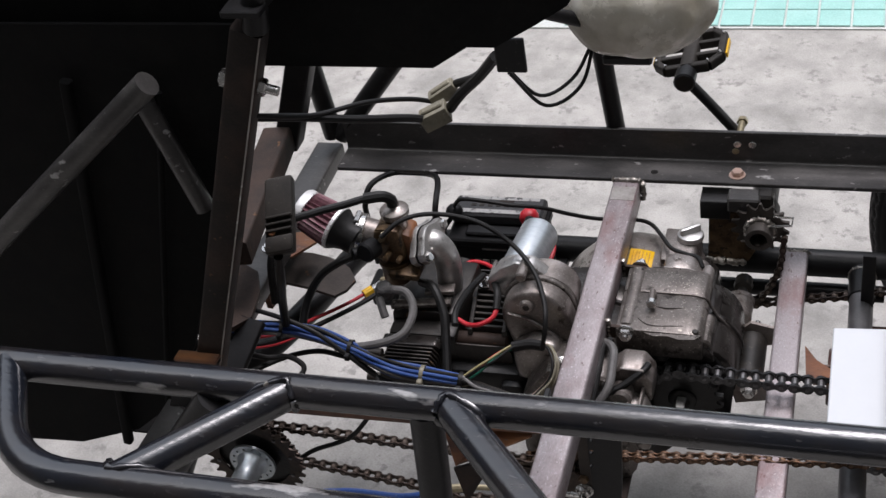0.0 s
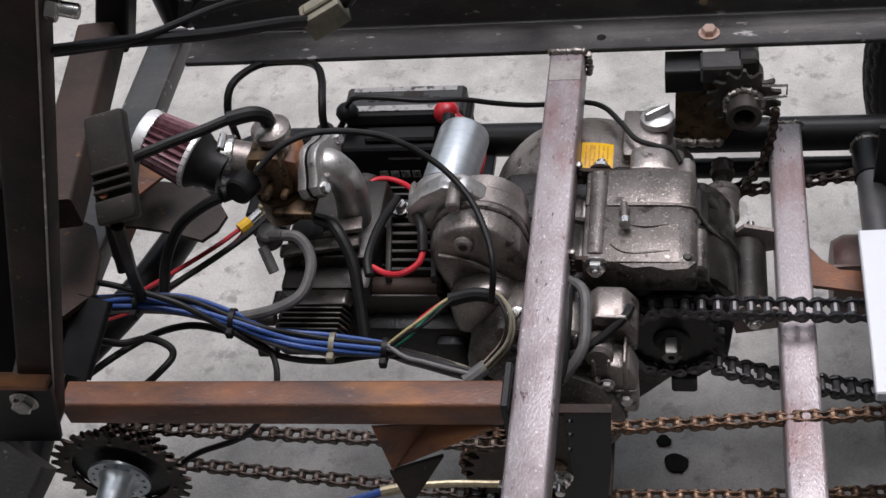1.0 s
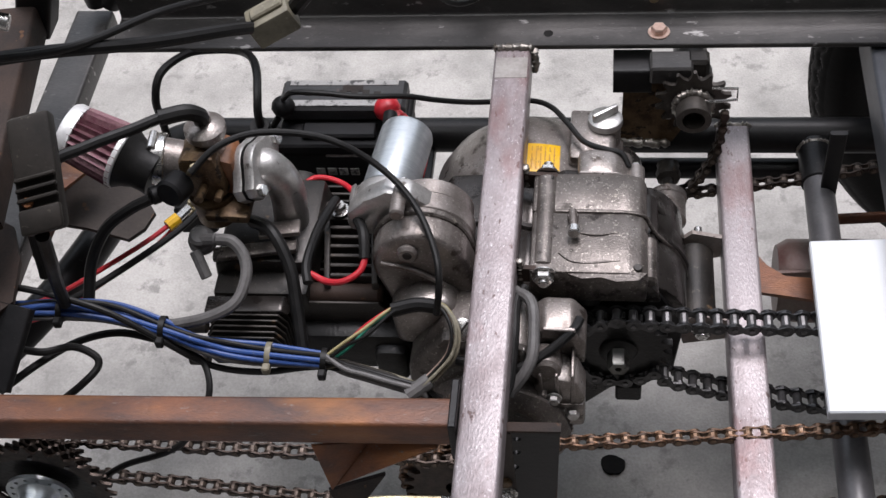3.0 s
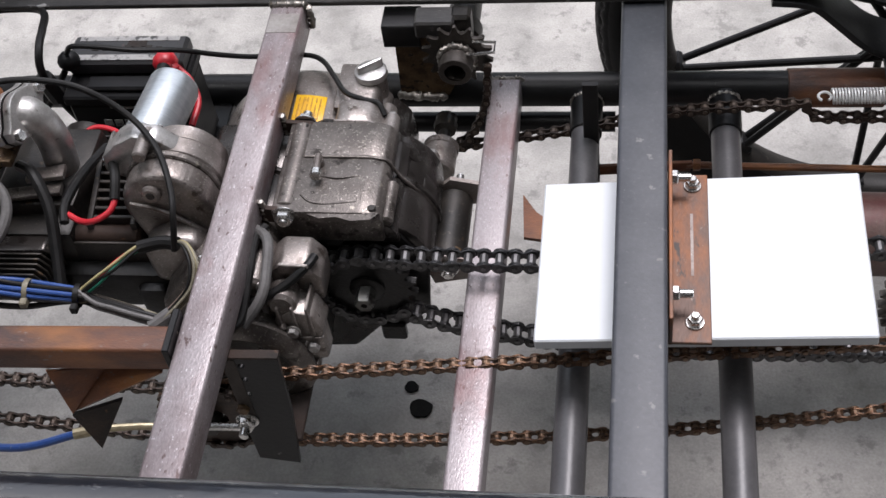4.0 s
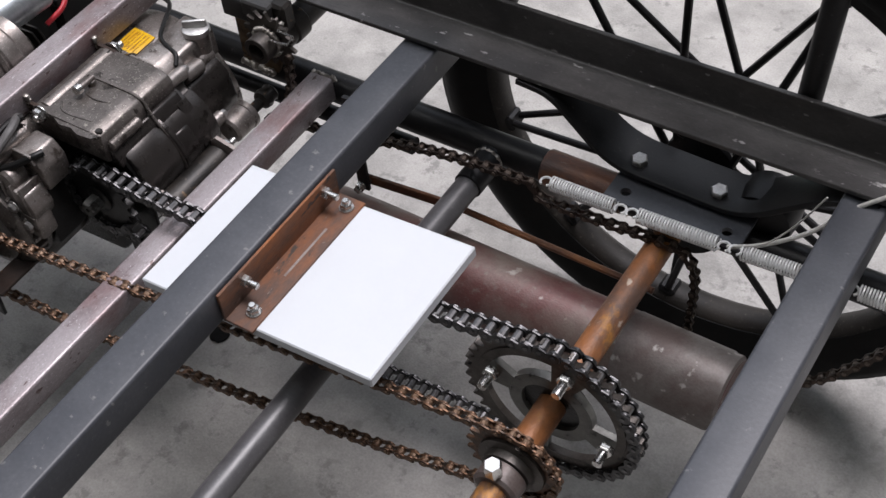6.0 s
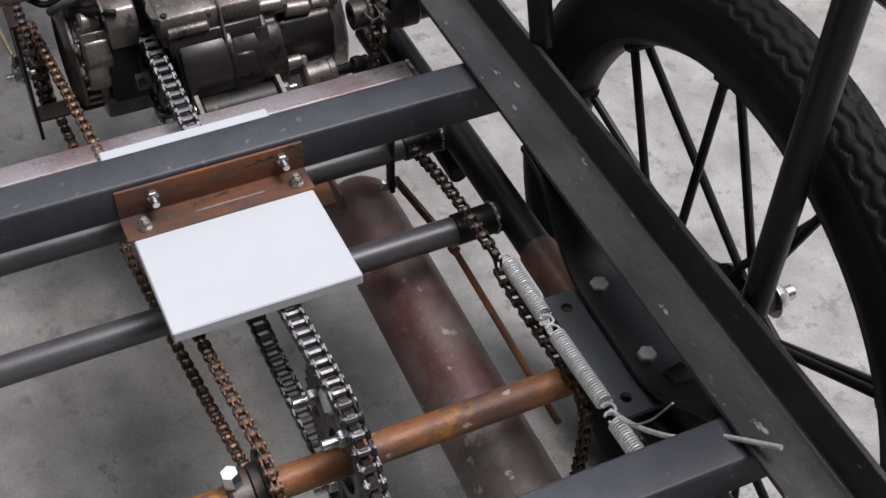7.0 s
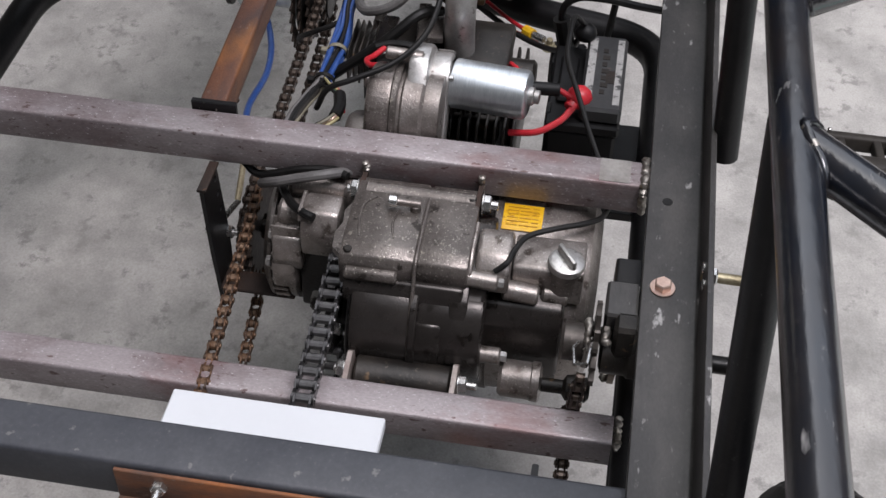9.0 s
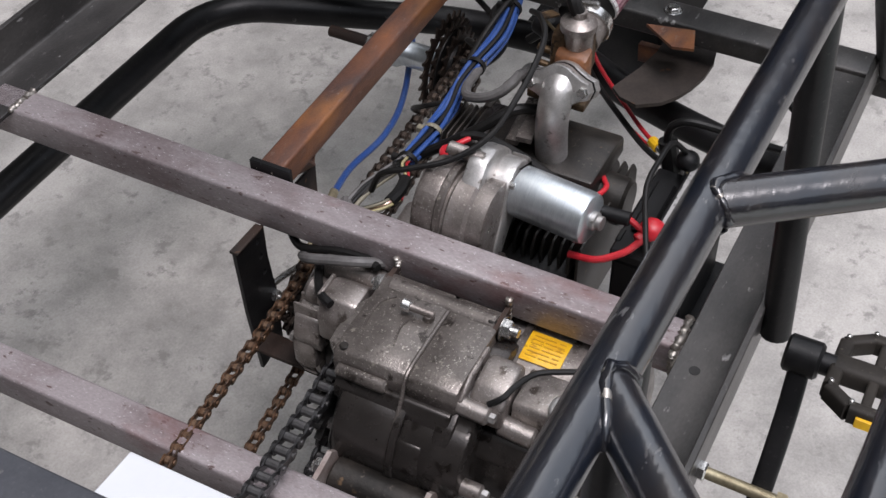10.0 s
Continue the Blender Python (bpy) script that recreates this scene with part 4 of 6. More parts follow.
# crankcase halves with the seam between them
rear = arc((0.124, 0.328), 0.050, 62, -40, 8) + [(0.14, 0.265), (0.12, 0.235)]
low = [(0.09, 0.20), (0.0, 0.195), (-0.045, 0.23), (-0.045, 0.34)]
top = [(-0.02, 0.385), (0.03, 0.388), (0.05, 0.380), (0.075, 0.393), (0.135, 0.388), (0.142, 0.372)]
part("crankcase_half", prism((low + top + rear), -0.2385, -0.189, 0.004), ALU_OILY, engine, "oily grey cast crankcase half")
part("crankcase_half", prism([(x * 0.985 + 0.001, z - 0.002) for x, z in (low + top + rear)], -0.185, -0.132, 0.004), ALU_OILY, engine, "oily grey cast crankcase half")
part("seam_rib", prism([((x - 0.05) * 1.02 + 0.05, (z - 0.3) * 1.02 + 0.3) for x, z in (low + top + rear)], -0.190, -0.184, 0.0012, seg=1), ALU_OILY, engine)
# deck over the sprocket: a thin stained plate that drops steeply to the gearbox
dk = [(0.052, 0.4030), (0.126, 0.4018), (0.1375, 0.3985), (0.1415, 0.3915), (0.1405, 0.366), (0.052, 0.366)]
part("deck", prism(dk, -0.2505, -0.1905, 0.0022), ALU_DARK, engine, "flat cast deck with oil stains")
part("deck", prism([(x - 0.0005, z - 0.0008) for x, z in dk], -0.1890, -0.1480, 0.0022), ALU_DARK, engine, "flat cast deck with oil stains")
part("deck_lip", plate([(0.080, -0.2500), (0.092, -0.2550), (0.106, -0.2535), (0.118, -0.2575), (0.134, -0.2560), (0.1405, -0.2490)], 0.006, Matrix.Translation((0, 0, 0.3945))), ALU_DARK, engine)
part("seam_ridge", pipe(smoothed([(0.070, -0.1895, 0.4022), (0.100, -0.1895, 0.4022), (0.127, -0.1895, 0.4010), (0.139, -0.1895, 0.3970), (0.1432, -0.1895, 0.3870), (0.150, -0.1895, 0.3735), (0.164, -0.1895, 0.3560), (0.1735, -0.1895, 0.3320), (0.172, -0.1895, 0.306)], 4), 0.0017, 8), ALU_DARK, engine, "raised casting seam")
part("rear_ledge", prism([(0.132, 0.360), (0.132, 0.380), (0.1445, 0.380), (0.150, 0.372), (0.152, 0.360)], -0.2460, -0.1500, 0.002), ALU_OILY, engine)
part("rear_boss", cyl((0.1425, -0.2455, 0.3835), (0.1425, -0.2030, 0.3835), 0.0062, 16, bev=0.0018), ALU_DARK, engine)
part("rear_step", prism([(0.120, 0.300), (0.130, 0.384), (0.150, 0.372), (0.166, 0.350), (0.174, 0.326), (0.164, 0.296)], -0.1600, -0.1455, 0.002), ALU_OILY, engine)
# tower and its thin rib, the block under the filler cap, the flat-backed far lobe
part("tower", prism([(0.084, 0.366), (0.086, 0.3960), (0.098, 0.3985), (0.116, 0.3955), (0.128, 0.3860), (0.131, 0.366)], -0.1445, -0.1160, 0.004, seg=3), ALU, engine, "bright rounded casting")
part("tower_rib", prism([(0.086, 0.366), (0.087, 0.4020), (0.118, 0.4010), (0.136, 0.3900), (0.138, 0.366)], -0.1485, -0.1452, 0.0010, seg=1), ALU, engine)
part("filler_block", prism([(0.078, 0.350), (0.078, 0.3855), (0.112, 0.3840), (0.116, 0.3800), (0.117, 0.350)], -0.1150, -0.0580, 0.0025), ALU, engine, "flat cast block under the filler cap")
part("screw_lug", cyl((0.1325, -0.1545, 0.3835), (0.1325, -0.1240, 0.3815), 0.0072, 18, bev=0.0018), ALU, engine)
part("bolt", hexbolt((0.1325, -0.1245, 0.3815), (0, 1, 0), 0.0042, 0.005), ALU_BRIGHT, engine)
part("screw_lug", cyl((0.1215, -0.1210, 0.3640), (0.1215, -0.0920, 0.3610), 0.0085, 18, bev=0.002), ALU, engine)
part("screw_lug", cyl((0.1140, -0.0900, 0.3570), (0.1140, -0.0690, 0.3550), 0.0085, 18, bev=0.002), ALU, engine)
for bx, by, bz in ((0.064, -0.155, 0.4020), (0.1335, -0.2440, 0.3990)):
    part("screw", cyl((bx, by, bz - 0.002), (bx, by, bz + 0.0025), 0.0036, 12), IRON, engine)
part("cast_ridge", pipe(smoothed([(0.086, -0.211, 0.4022), (0.102, -0.214, 0.4028), (0.119, -0.210, 0.4012)], 4), 0.0011, 6), ALU_DARK, engine)
part("cast_ridge", pipe(smoothed([(0.074, -0.232, 0.4026), (0.084, -0.240, 0.4024), (0.100, -0.241, 0.4018), (0.120, -0.238, 0.4012)], 4), 0.0014, 6), ALU_DARK, engine)
part("breather_pin", cyl((0.0850, -0.2140, 0.4105), (0.0835, -0.1940, 0.4085), 0.0031, 12), ALU, engine, "dull breather pin")
part("breather_head", cyl((0.0853, -0.2205, 0.4110), (0.0850, -0.2130, 0.4105), 0.0050, 16), CHROME, engine, "bright round pin head")
part("breather_foot", cyl((0.0838, -0.1985, 0.400), (0.0838, -0.1985, 0.408), 0.0045, 12), ALU_DARK, engine)
# forward near housing and magneto cover
part("near_housing", prism([(-0.045, 0.24), (-0.040, 0.35), (-0.01, 0.388), (0.045, 0.388), (0.060, 0.365), (0.062, 0.26), (0.04, 0.215), (0.0, 0.21)], -0.306, -0.236, 0.006), ALU_DARK, engine, "grey cast left housing")
# solid black block set where the recess lies
part("recess", prism([(0.058, 0.255), (0.060, 0.350), (0.080, 0.345), (0.084, 0.27)], -0.300, -0.238, 0.003), OILY, engine, "black recess block")
part("housing_boss", cyl((0.045, -0.312, 0.380), (0.045, -0.262, 0.378), 0.011, 18, bev=0.003), ALU, engine)
part("housing_boss", cyl((0.066, -0.318, 0.366), (0.066, -0.296, 0.364), 0.012, 18, bev=0.003), ALU, engine)
mag = part("magneto_cover", lathe([(0.056, 0), (0.0600, 0.003), (0.0600, 0.009), (0.056, 0.011), (0.056, 0.022), (0.0600, 0.024), (0.0600, 0.027), (0.052, 0.032), (0.044, 0.034), (0.038, 0.030), (0.0, 0.028)], (0.024, -0.302, 0.301), (0, -1, 0), 48), ALU_DARK, engine, "dull round magneto cover")
for k in range(8):
    a = radians(-40 + 12.5 * k)
    c = V(0.024 + 0.0570 * math.cos(a), -0.3185, 0.301 + 0.0570 * math.sin(a))
    part("cover_fin", box((-0.004, -0.0070, -0.0022), (0.0050, 0.0070, 0.0022), 0.001, m=Matrix.Translation(c) @ Matrix.Rotation(-a, 4, "Y")), ALU, mag)
part("bridge", prism([(0.050, 0.345), (0.052, 0.376), (0.064, 0.388), (0.086, 0.387), (0.096, 0.372), (0.095, 0.345)], -0.294, -0.262, 0.003, seg=2), ALU, engine, "worn cast bridge")
part("bridge", prism([(0.054, 0.325), (0.058, 0.352), (0.072, 0.362), (0.090, 0.356), (0.096, 0.336), (0.092, 0.322)], -0.320, -0.294, 0.003, seg=2), ALU, engine, "worn cast bridge")
part("bridge", box((0.060, -0.322, 0.300), (0.095, -0.300, 0.330), 0.004, seg=2), ALU, engine)
for k in range(3):
    part("cast_rib", prism([(0.060 + 0.012 * k, 0.330), (0.061 + 0.012 * k, 0.3665), (0.0635 + 0.012 * k, 0.3665), (0.0645 + 0.012 * k, 0.330)], -0.321, -0.293, 0.0007, seg=1), ALU, engine)
part("cast_rib", prism([(0.046, 0.340), (0.048, 0.384), (0.051, 0.388), (0.053, 0.340)], -0.313, -0.262, 0.001, seg=1), ALU_BRIGHT, engine, "bright cast edge")
part("cast_rib", prism([(0.062, 0.380), (0.064, 0.3905), (0.088, 0.3895), (0.090, 0.378)], -0.2960, -0.2925, 0.0008, seg=1), ALU, engine)
part("bolt", hexbolt((0.072, -0.3225, 0.341), (0, -1, 0), 0.0048, 0.004, 0.0062), ALU_BRIGHT, engine)
part("bolt", hexbolt((0.086, -0.324, 0.322), (0, -1, 0), 0.005, 0.004), ALU_BRIGHT, engine)
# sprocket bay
# thin black plate behind the chain and the front sprocket
part("sprocket_bay", prism([(0.078, 0.262), (0.075, 0.352), (0.10, 0.372), (0.150, 0.366), (0.172, 0.33), (0.165, 0.262), (0.14, 0.238), (0.10, 0.238)], -0.2415, -0.2375, 0.0012, seg=1), OILY, engine, "black sprocket bay plate")
part("bay_tongue", box((0.118, -0.246, 0.222), (0.140, -0.237, 0.244), 0.002), OILY, engine)
front_spr = part("front_sprocket", toothed_ring(19, 0.012, -0.258, 0.006, (0.120, 0.318)), OILY, engine, "small oily front sprocket")
part("retainer", lathe([(0.015, 0), (0.015, 0.003), (0.012, 0.005)], (0.120, -0.260, 0.318), (0, -1, 0), 20), OILY, front_spr)
part("output_shaft", lathe([(0.0088, 0), (0.0088, 0.016), (0.0078, 0.018), (0.003, 0.018), (0.003, 0.014)], (0.120, -0.262, 0.318), (0, -1, 0), 6), SPIDER, front_spr, "splined shaft end")
part("bolt", hexbolt((0.148, -0.250, 0.318), (0, -1, 0), 0.0055, 0.005), CHROME, front_spr)
part("bolt", hexbolt((0.098, -0.240, 0.368), (0, -1, 0.2), 0.011, 0.010), OILY, engine, "oily plug")
# clutch cover on the far side
cover = part("clutch_cover", lathe([(0.088, 0), (0.0925, 0.002), (0.0925, 0.044), (0.0900, 0.064), (0.083, 0.080), (0.066, 0.088), (0.0, 0.090)], (0.045, -0.134, 0.290), (0, 1, 0), 56), ALU, engine, "smooth dull clutch cover")
part("cover_seam", lathe([(0.0945, 0), (0.0945, 0.006)], (0.045, -0.136, 0.290), (0, 1, 0), 56), ALU_DARK, engine)
part("cover_lobe", prism([(0.085, 0.240), (0.085, 0.3620), (0.110, 0.3590), (0.128, 0.3540), (0.138, 0.3400), (0.141, 0.310), (0.134, 0.27), (0.12, 0.24)], -0.1480, -0.0700, 0.004, seg=3), ALU_OILY, engine, "dark flat-backed gearbox lobe")
part("panel", prism([(0.150, 0.305), (0.150, 0.356), (0.164, 0.356), (0.174, 0.335), (0.172, 0.310)], -0.1860, -0.1640, 0.002, seg=1), ALU_OILY, engine)
part("screw_lug", cyl((0.160, -0.1480, 0.326), (0.160, -0.1160, 0.326), 0.0070, 16, bev=0.0015), ALU, engine)
part("bolt", hexbolt((0.160, -0.116, 0.326), (0, 1, 0), 0.0045, 0.005), ALU_BRIGHT, engine)
part("filler_neck", cyl((0.107, -0.0745, 0.360), (0.107, -0.0735, 0.3855), 0.0130, 24), ALU, engine)
cap = part("filler_cap", lathe([(0.0145, 0), (0.0150, 0.002), (0.0145, 0.006), (0.012, 0.0075)], (0.107, -0.0735, 0.3840), (0, 0.08, 1), 28), ALU_BRIGHT, engine, "bright oil filler cap")
part("grip", box((-0.0125, -0.0022, 0), (0.0125, 0.0022, 0.010), 0.002, m=Matrix.Translation((0.107, -0.0730, 0.3895)) @ Matrix.Rotation(0.6, 4, "Z"), seg=2), ALU_BRIGHT, cap)
lab = part("warning_label", sweep([(0.043 + 0.027 * k / 6, -0.1135, 0.2902 + math.sqrt(0.0933 ** 2 - (0.043 + 0.027 * k / 6 - 0.045) ** 2)) for k in range(7)], rsquare(0.033, 0.0007, 0.0003)), LABEL, engine, "yellow printed warning label")
for k in range(6):
    x = 0.0462 + 0.0037 * k
    z = 0.2902 + math.sqrt(0.0933 ** 2 - (x - 0.045) ** 2)
    for y0, y1 in ((-0.1265, -0.1175), (-0.1160, -0.1085 + 0.002 * (k % 2)), (-0.1060, -0.1005)):
        part("print_bar", box((x, y0, z + 0.0001), (x + 0.0011, y1, z + 0.0006), 0), YELLOW_INK, lab)
# mounting tubes and bolts
part("mount_tube", cyl((0.062, -0.243, 0.3945), (0.062, -0.152, 0.3945), 0.0105, 20), ALU_DARK, engine)
part("bolt", hexbolt((0.063, -0.249, 0.397), (0, -1, 0), 0.0078, 0.006, 0.010, 0.003, 0.004), CHROME, engine, "bright steel nut")
part("bolt", hexbolt((0.062, -0.147, 0.397), (0, 1, 0), 0.0078, 0.006, 0.010, 0.006, 0.004), CHROME, engine, "bright steel nut")
part("mount_tube", cyl((0.182, -0.2300, 0.307), (0.182, -0.1520, 0.307), 0.0165, 24, bev=0.002), IRON, engine)
part("bolt", hexbolt((0.186, -0.2370, 0.316), (0, -1, 0), 0.007, 0.006, 0.009, 0.002), CHROME, engine, "bright steel nut")
part("bolt", hexbolt((0.186, -0.1465, 0.316), (0, 1, 0), 0.007, 0.006, 0.009, 0.008, 0.0035), CHROME, engine, "bright steel nut")
# shift shaft on the far rear
part("shift_shaft", cyl((0.163, -0.110, 0.302), (0.163, -0.056, 0.302), 0.006, 14), IRON, engine)
part("shift_housing", lathe([(0.013, 0), (0.0155, 0.003), (0.0155, 0.026), (0.0165, 0.027), (0.0165, 0.033), (0.011, 0.035)], (0.162, -0.116, 0.303), (0, 1, 0), 26), ALU, engine)
part("joint", lathe([(0.006, 0), (0.0105, 0.003), (0.0115, 0.009), (0.0095, 0.015), (0.0105, 0.019), (0.007, 0.022)], (0.163, -0.064, 0.302), (0, 1, 0), 10), IRON, engine)
# cylinder and head with fins standing lengthwise
# core coloured black in place of the shade below the fins
part("cylinder_core", box((-0.185, -0.276, 0.30), (-0.04, -0.140, 0.348), 0.012, seg=2), OILY, engine, "iron cylinder, black for the shade under the fins")
y = -0.3038
while y < -0.135:
    x0, x1 = (-0.197, -0.134) if y < -0.262 else (-0.196, -0.060)
    zt = 0.383 if y < -0.262 else 0.372
    zb = 0.348 if y < -0.292 else 0.330 if y < -0.27 else 0.30 if y < -0.25 else 0.275
    part("fin", prism([(x0 + 0.006, zb), (x0, zb + 0.01), (x0, zt - 0.012), (x0 + 0.008, zt), (x1 - 0.006, zt), (x1, zt - 0.01), (x1, zb)], y, y + (0.0018 if y < -0.262 else 0.0026), 0.0005, seg=1), IRON, engine)
    y += 0.0054 if y < -0.262 else 0.0082
for x in (-0.085, -0.110):
    part("fin_bridge", box((x, -0.252, 0.30), (x + 0.006, -0.150, 0.369), 0.001), IRON, engine)
bm = bmesh.new()
for k in range(8):
    box((-0.116 + 0.0016 * k, -0.176 - 0.0098 * k, 0.366), (-0.082 + 0.0016 * k, -0.1725 - 0.0098 * k, 0.386), 0.0006, bm)
part("grille", bm, IRON, engine, "black ladder of short fins")
part("grille_side", bar((-0.118, -0.168, 0.383), (-0.106, -0.252, 0.383), 0.005, 0.008, 0.001), IRON, engine)
part("grille_side", bar((-0.080, -0.168, 0.383), (-0.068, -0.252, 0.383), 0.005, 0.008, 0.001), IRON, engine)
part("rusty_lug", box((-0.122, -0.246, 0.352), (-0.096, -0.230, 0.366), 0.003), DARK_RUST, engine)
part("rusty_lug", cyl((-0.132, -0.2500, 0.3705), (-0.064, -0.2500, 0.3705), 0.0088, 14, bev=0.003), DARK_RUST, engine, "rust-stained casting edge")
part("head_pad", prism([(-0.200, 0.376), (-0.200, 0.384), (-0.138, 0.386), (-0.132, 0.380)], -0.280, -0.264, 0.002), ALU_OILY, engine)
part("head_cover", box((-0.198, -0.262, 0.345), (-0.120, -0.215, 0.384), 0.006, seg=2), IRON, engine, "black cylinder head")
part("head_stud", cyl((-0.198, -0.285, 0.372), (-0.214, -0.285, 0.372), 0.006, 12), IRON, engine)
part("head_stud", cyl((-0.198, -0.300, 0.350), (-0.214, -0.300, 0.350), 0.006, 12), IRON, engine)
# flange also coloured black, for the shade between fins and gears
part("barrel_flange", box((-0.072, -0.284, 0.300), (-0.045, -0.262, 0.338), 0.006, seg=2), OILY, engine)
part("rocker_cap", cyl((-0.150, -0.205, 0.36), (-0.150, -0.125, 0.36), 0.022, 24, bev=0.003), IRON, engine)
part("head_bolt", hexbolt((-0.106, -0.178, 0.388), (0, 0, 1), 0.0058, 0.006, 0.008), CHROME, engine)
part("head_deck", prism([(-0.200, 0.372), (-0.198, 0.392), (-0.176, 0.398), (-0.120, 0.396), (-0.116, 0.372)], -0.240, -0.150, 0.004), IRON, engine, "black cylinder head deck")
part("head_bracket", bar((-0.196, -0.238, 0.402), (-0.130, -0.230, 0.405), 0.012, 0.005, 0.001), ALU_DARK, engine, "dull steel bracket strip")
part("head_bracket", bar((-0.160, -0.222, 0.412), (-0.128, -0.218, 0.413), 0.014, 0.005, 0.001), ALU, engine, "dull steel bracket strip")
part("head_flange", box((-0.128, -0.196, 0.366), (-0.112, -0.165, 0.384), 0.004, seg=2), IRON, engine)

# ---- starter ----
starter = thing("starter_motor", "zinc-plated electric starter motor with a cast gear housing", "starter motor")
ax0, ax1 = V(-0.061, -0.196, 0.421), V(-0.052, -0.124, 0.423)
d = (ax1 - ax0).normalized()
part("can", lathe([(0.0205, 0), (0.0218, 0.001), (0.0218, 0.062), (0.0208, 0.0655), (0.018, 0.067), (0.0, 0.0675)], ax0 + d * 0.006, d, 48), ZINC, starter, "bright zinc motor can")
part("end_boss", lathe([(0.008, 0), (0.008, 0.004), (0.006, 0.005), (0.006, 0.009), (0.004, 0.0095)], ax1 + d * 0.0005, d, 20), ALU_BRIGHT, starter)
part("terminal", cyl(ax1 + V(-0.016, -0.004, -0.004), ax1 + V(-0.018, 0.026, -0.004), 0.006, 12), BLACK_PLASTIC, starter)
fl = arc((-0.061, 0.421), 0.0255, 20, 150, 8) + [(-0.082, 0.440), (-0.088, 0.434), (-0.088, 0.424), (-0.082, 0.415), (-0.072, 0.404)] + [(-0.050, 0.392), (-0.026, 0.366), (-0.014, 0.372), (-0.020, 0.392), (-0.032, 0.412)]
part("flange", prism(fl, -0.210, -0.192, 0.003), ALU_BRIGHT, starter, "bright cast flange")
part("ear", prism([(-0.088, 0.421), (-0.086, 0.438), (-0.072, 0.452), (-0.054, 0.4620), (-0.036, 0.461), (-0.018, 0.444), (-0.008, 0.418), (-0.036, 0.412), (-0.072, 0.413)], -0.226, -0.208, 0.004), ALU_BRIGHT, starter, "bright cast ear")
part("cast_rib", cyl((-0.0440, -0.214, 0.457), (-0.0430, -0.2465, 0.4595), 0.0056, 16, bev=0.0015), ALU, starter)
part("bolt", cyl((-0.0140, -0.2050, 0.4360), (-0.0100, -0.2380, 0.4340), 0.0045, 12, bev=0.001), ALU_BRIGHT, starter)
part("bolt", hexbolt((-0.020, -0.196, 0.376), (0, 1, 0), 0.0045, 0.005), CHROME, starter)
for q in ((-0.082, 0.419), (-0.046, 0.437)):
    part("screw", cyl((q[0], -0.193, q[1]), (q[0], -0.188, q[1]), 0.003, 10), CHROME, starter)
part("gear_housing", lathe([(0.030, -0.014), (0.034, -0.013), (0.034, 0), (0.0365, 0.003), (0.0370, 0.018), (0.0350, 0.020), (0.0350, 0.024)], (-0.027, -0.208, 0.411), (0, -1, 0), 48), ALU, starter, "dirty cast gear housing")
tear = [(x + 0.002, z + 0.008) for x, z in arc((-0.031, 0.405), 0.0375, 195, 5, 14) + [(0.012, 0.385), (0.022, 0.362), (0.012, 0.345), (-0.030, 0.342), (-0.058, 0.36)]]
part("gear_cover", prism(tear, -0.258, -0.2315, 0.007, seg=4), ALU, starter, "dirty teardrop gear cover")
part("cover_rim", prism([((x + 0.025) * 1.035 - 0.025, (z - 0.385) * 1.035 + 0.385) for x, z in tear], -0.2365, -0.2300, 0.0012, seg=1), ALU_DARK, starter)
part("cover_ridge", pipe(smoothed([(-0.0580, -0.2585, 0.4200), (-0.0330, -0.2600, 0.4130), (-0.0080, -0.2600, 0.3930), (0.0120, -0.2590, 0.3700)], 5), 0.0022, 8), ALU, starter)
part("bolt_boss", cyl((-0.0360, -0.2470, 0.4320), (-0.0360, -0.2635, 0.4340), 0.0080, 18, bev=0.002), ALU, starter)
part("bolt", cyl((-0.0360, -0.2620, 0.4340), (-0.0360, -0.2642, 0.4340), 0.0038, 10), IRON, starter)
part("bolt_boss", cyl((0.0100, -0.2420, 0.3740), (0.0100, -0.2625, 0.3740), 0.0065, 16, bev=0.0015), ALU, starter)
part("neck", prism([(-0.052, 0.345), (-0.054, 0.385), (-0.030, 0.400), (-0.004, 0.395), (0.004, 0.36), (0.0, 0.34)], -0.280, -0.252, 0.008, seg=3), ALU, starter)
part("clamp_screw", lathe([(0.0088, 0), (0.0088, 0.004), (0.0070, 0.005)], (0.0045, -0.2965, 0.389), (0.05, -0.62, 0.78), 20), CHROME, starter, "bright slotted screw")
part("screw_slot", box((-0.0072, -0.0008, 0.0046), (0.0072, 0.0008, 0.0054), 0, m=Matrix.Translation((0.0045, -0.2965, 0.389)) @ frame_of(V(0.05, -0.62, 0.78)).to_4x4() @ Matrix.Rotation(0.9, 4, "Z")), IRON, starter)

# ---- carburettor, manifold, filter ----
carb = thing("carburettor", "brass-stained carburettor with a brown spacer and cable cap", "carburettor")
part("body", prism([(-0.212, 0.450), (-0.210, 0.486), (-0.196, 0.494), (-0.180, 0.490), (-0.176, 0.450), (-0.19, 0.442)], -0.220, -0.188, 0.005), CARB, carb, "brass-stained cast body")
part("slide_tower", cyl((-0.190, -0.198, 0.470), (-0.188, -0.197, 0.500), 0.0125, 22), ALU, carb)
part("cap", lathe([(0.0152, 0), (0.0158, 0.002), (0.0158, 0.007), (0.012, 0.010), (0.0065, 0.012), (0.0065, 0.018)], (-0.188, -0.198, 0.497), (0, 0, 1), 28), ALU, carb, "dull round cap")
part("bowl", lathe([(0.013, 0), (0.0165, 0.004), (0.017, 0.026), (0.0185, 0.027), (0.0185, 0.031)], (-0.194, -0.208, 0.414), (0, 0, 1), 24), CARB, carb)
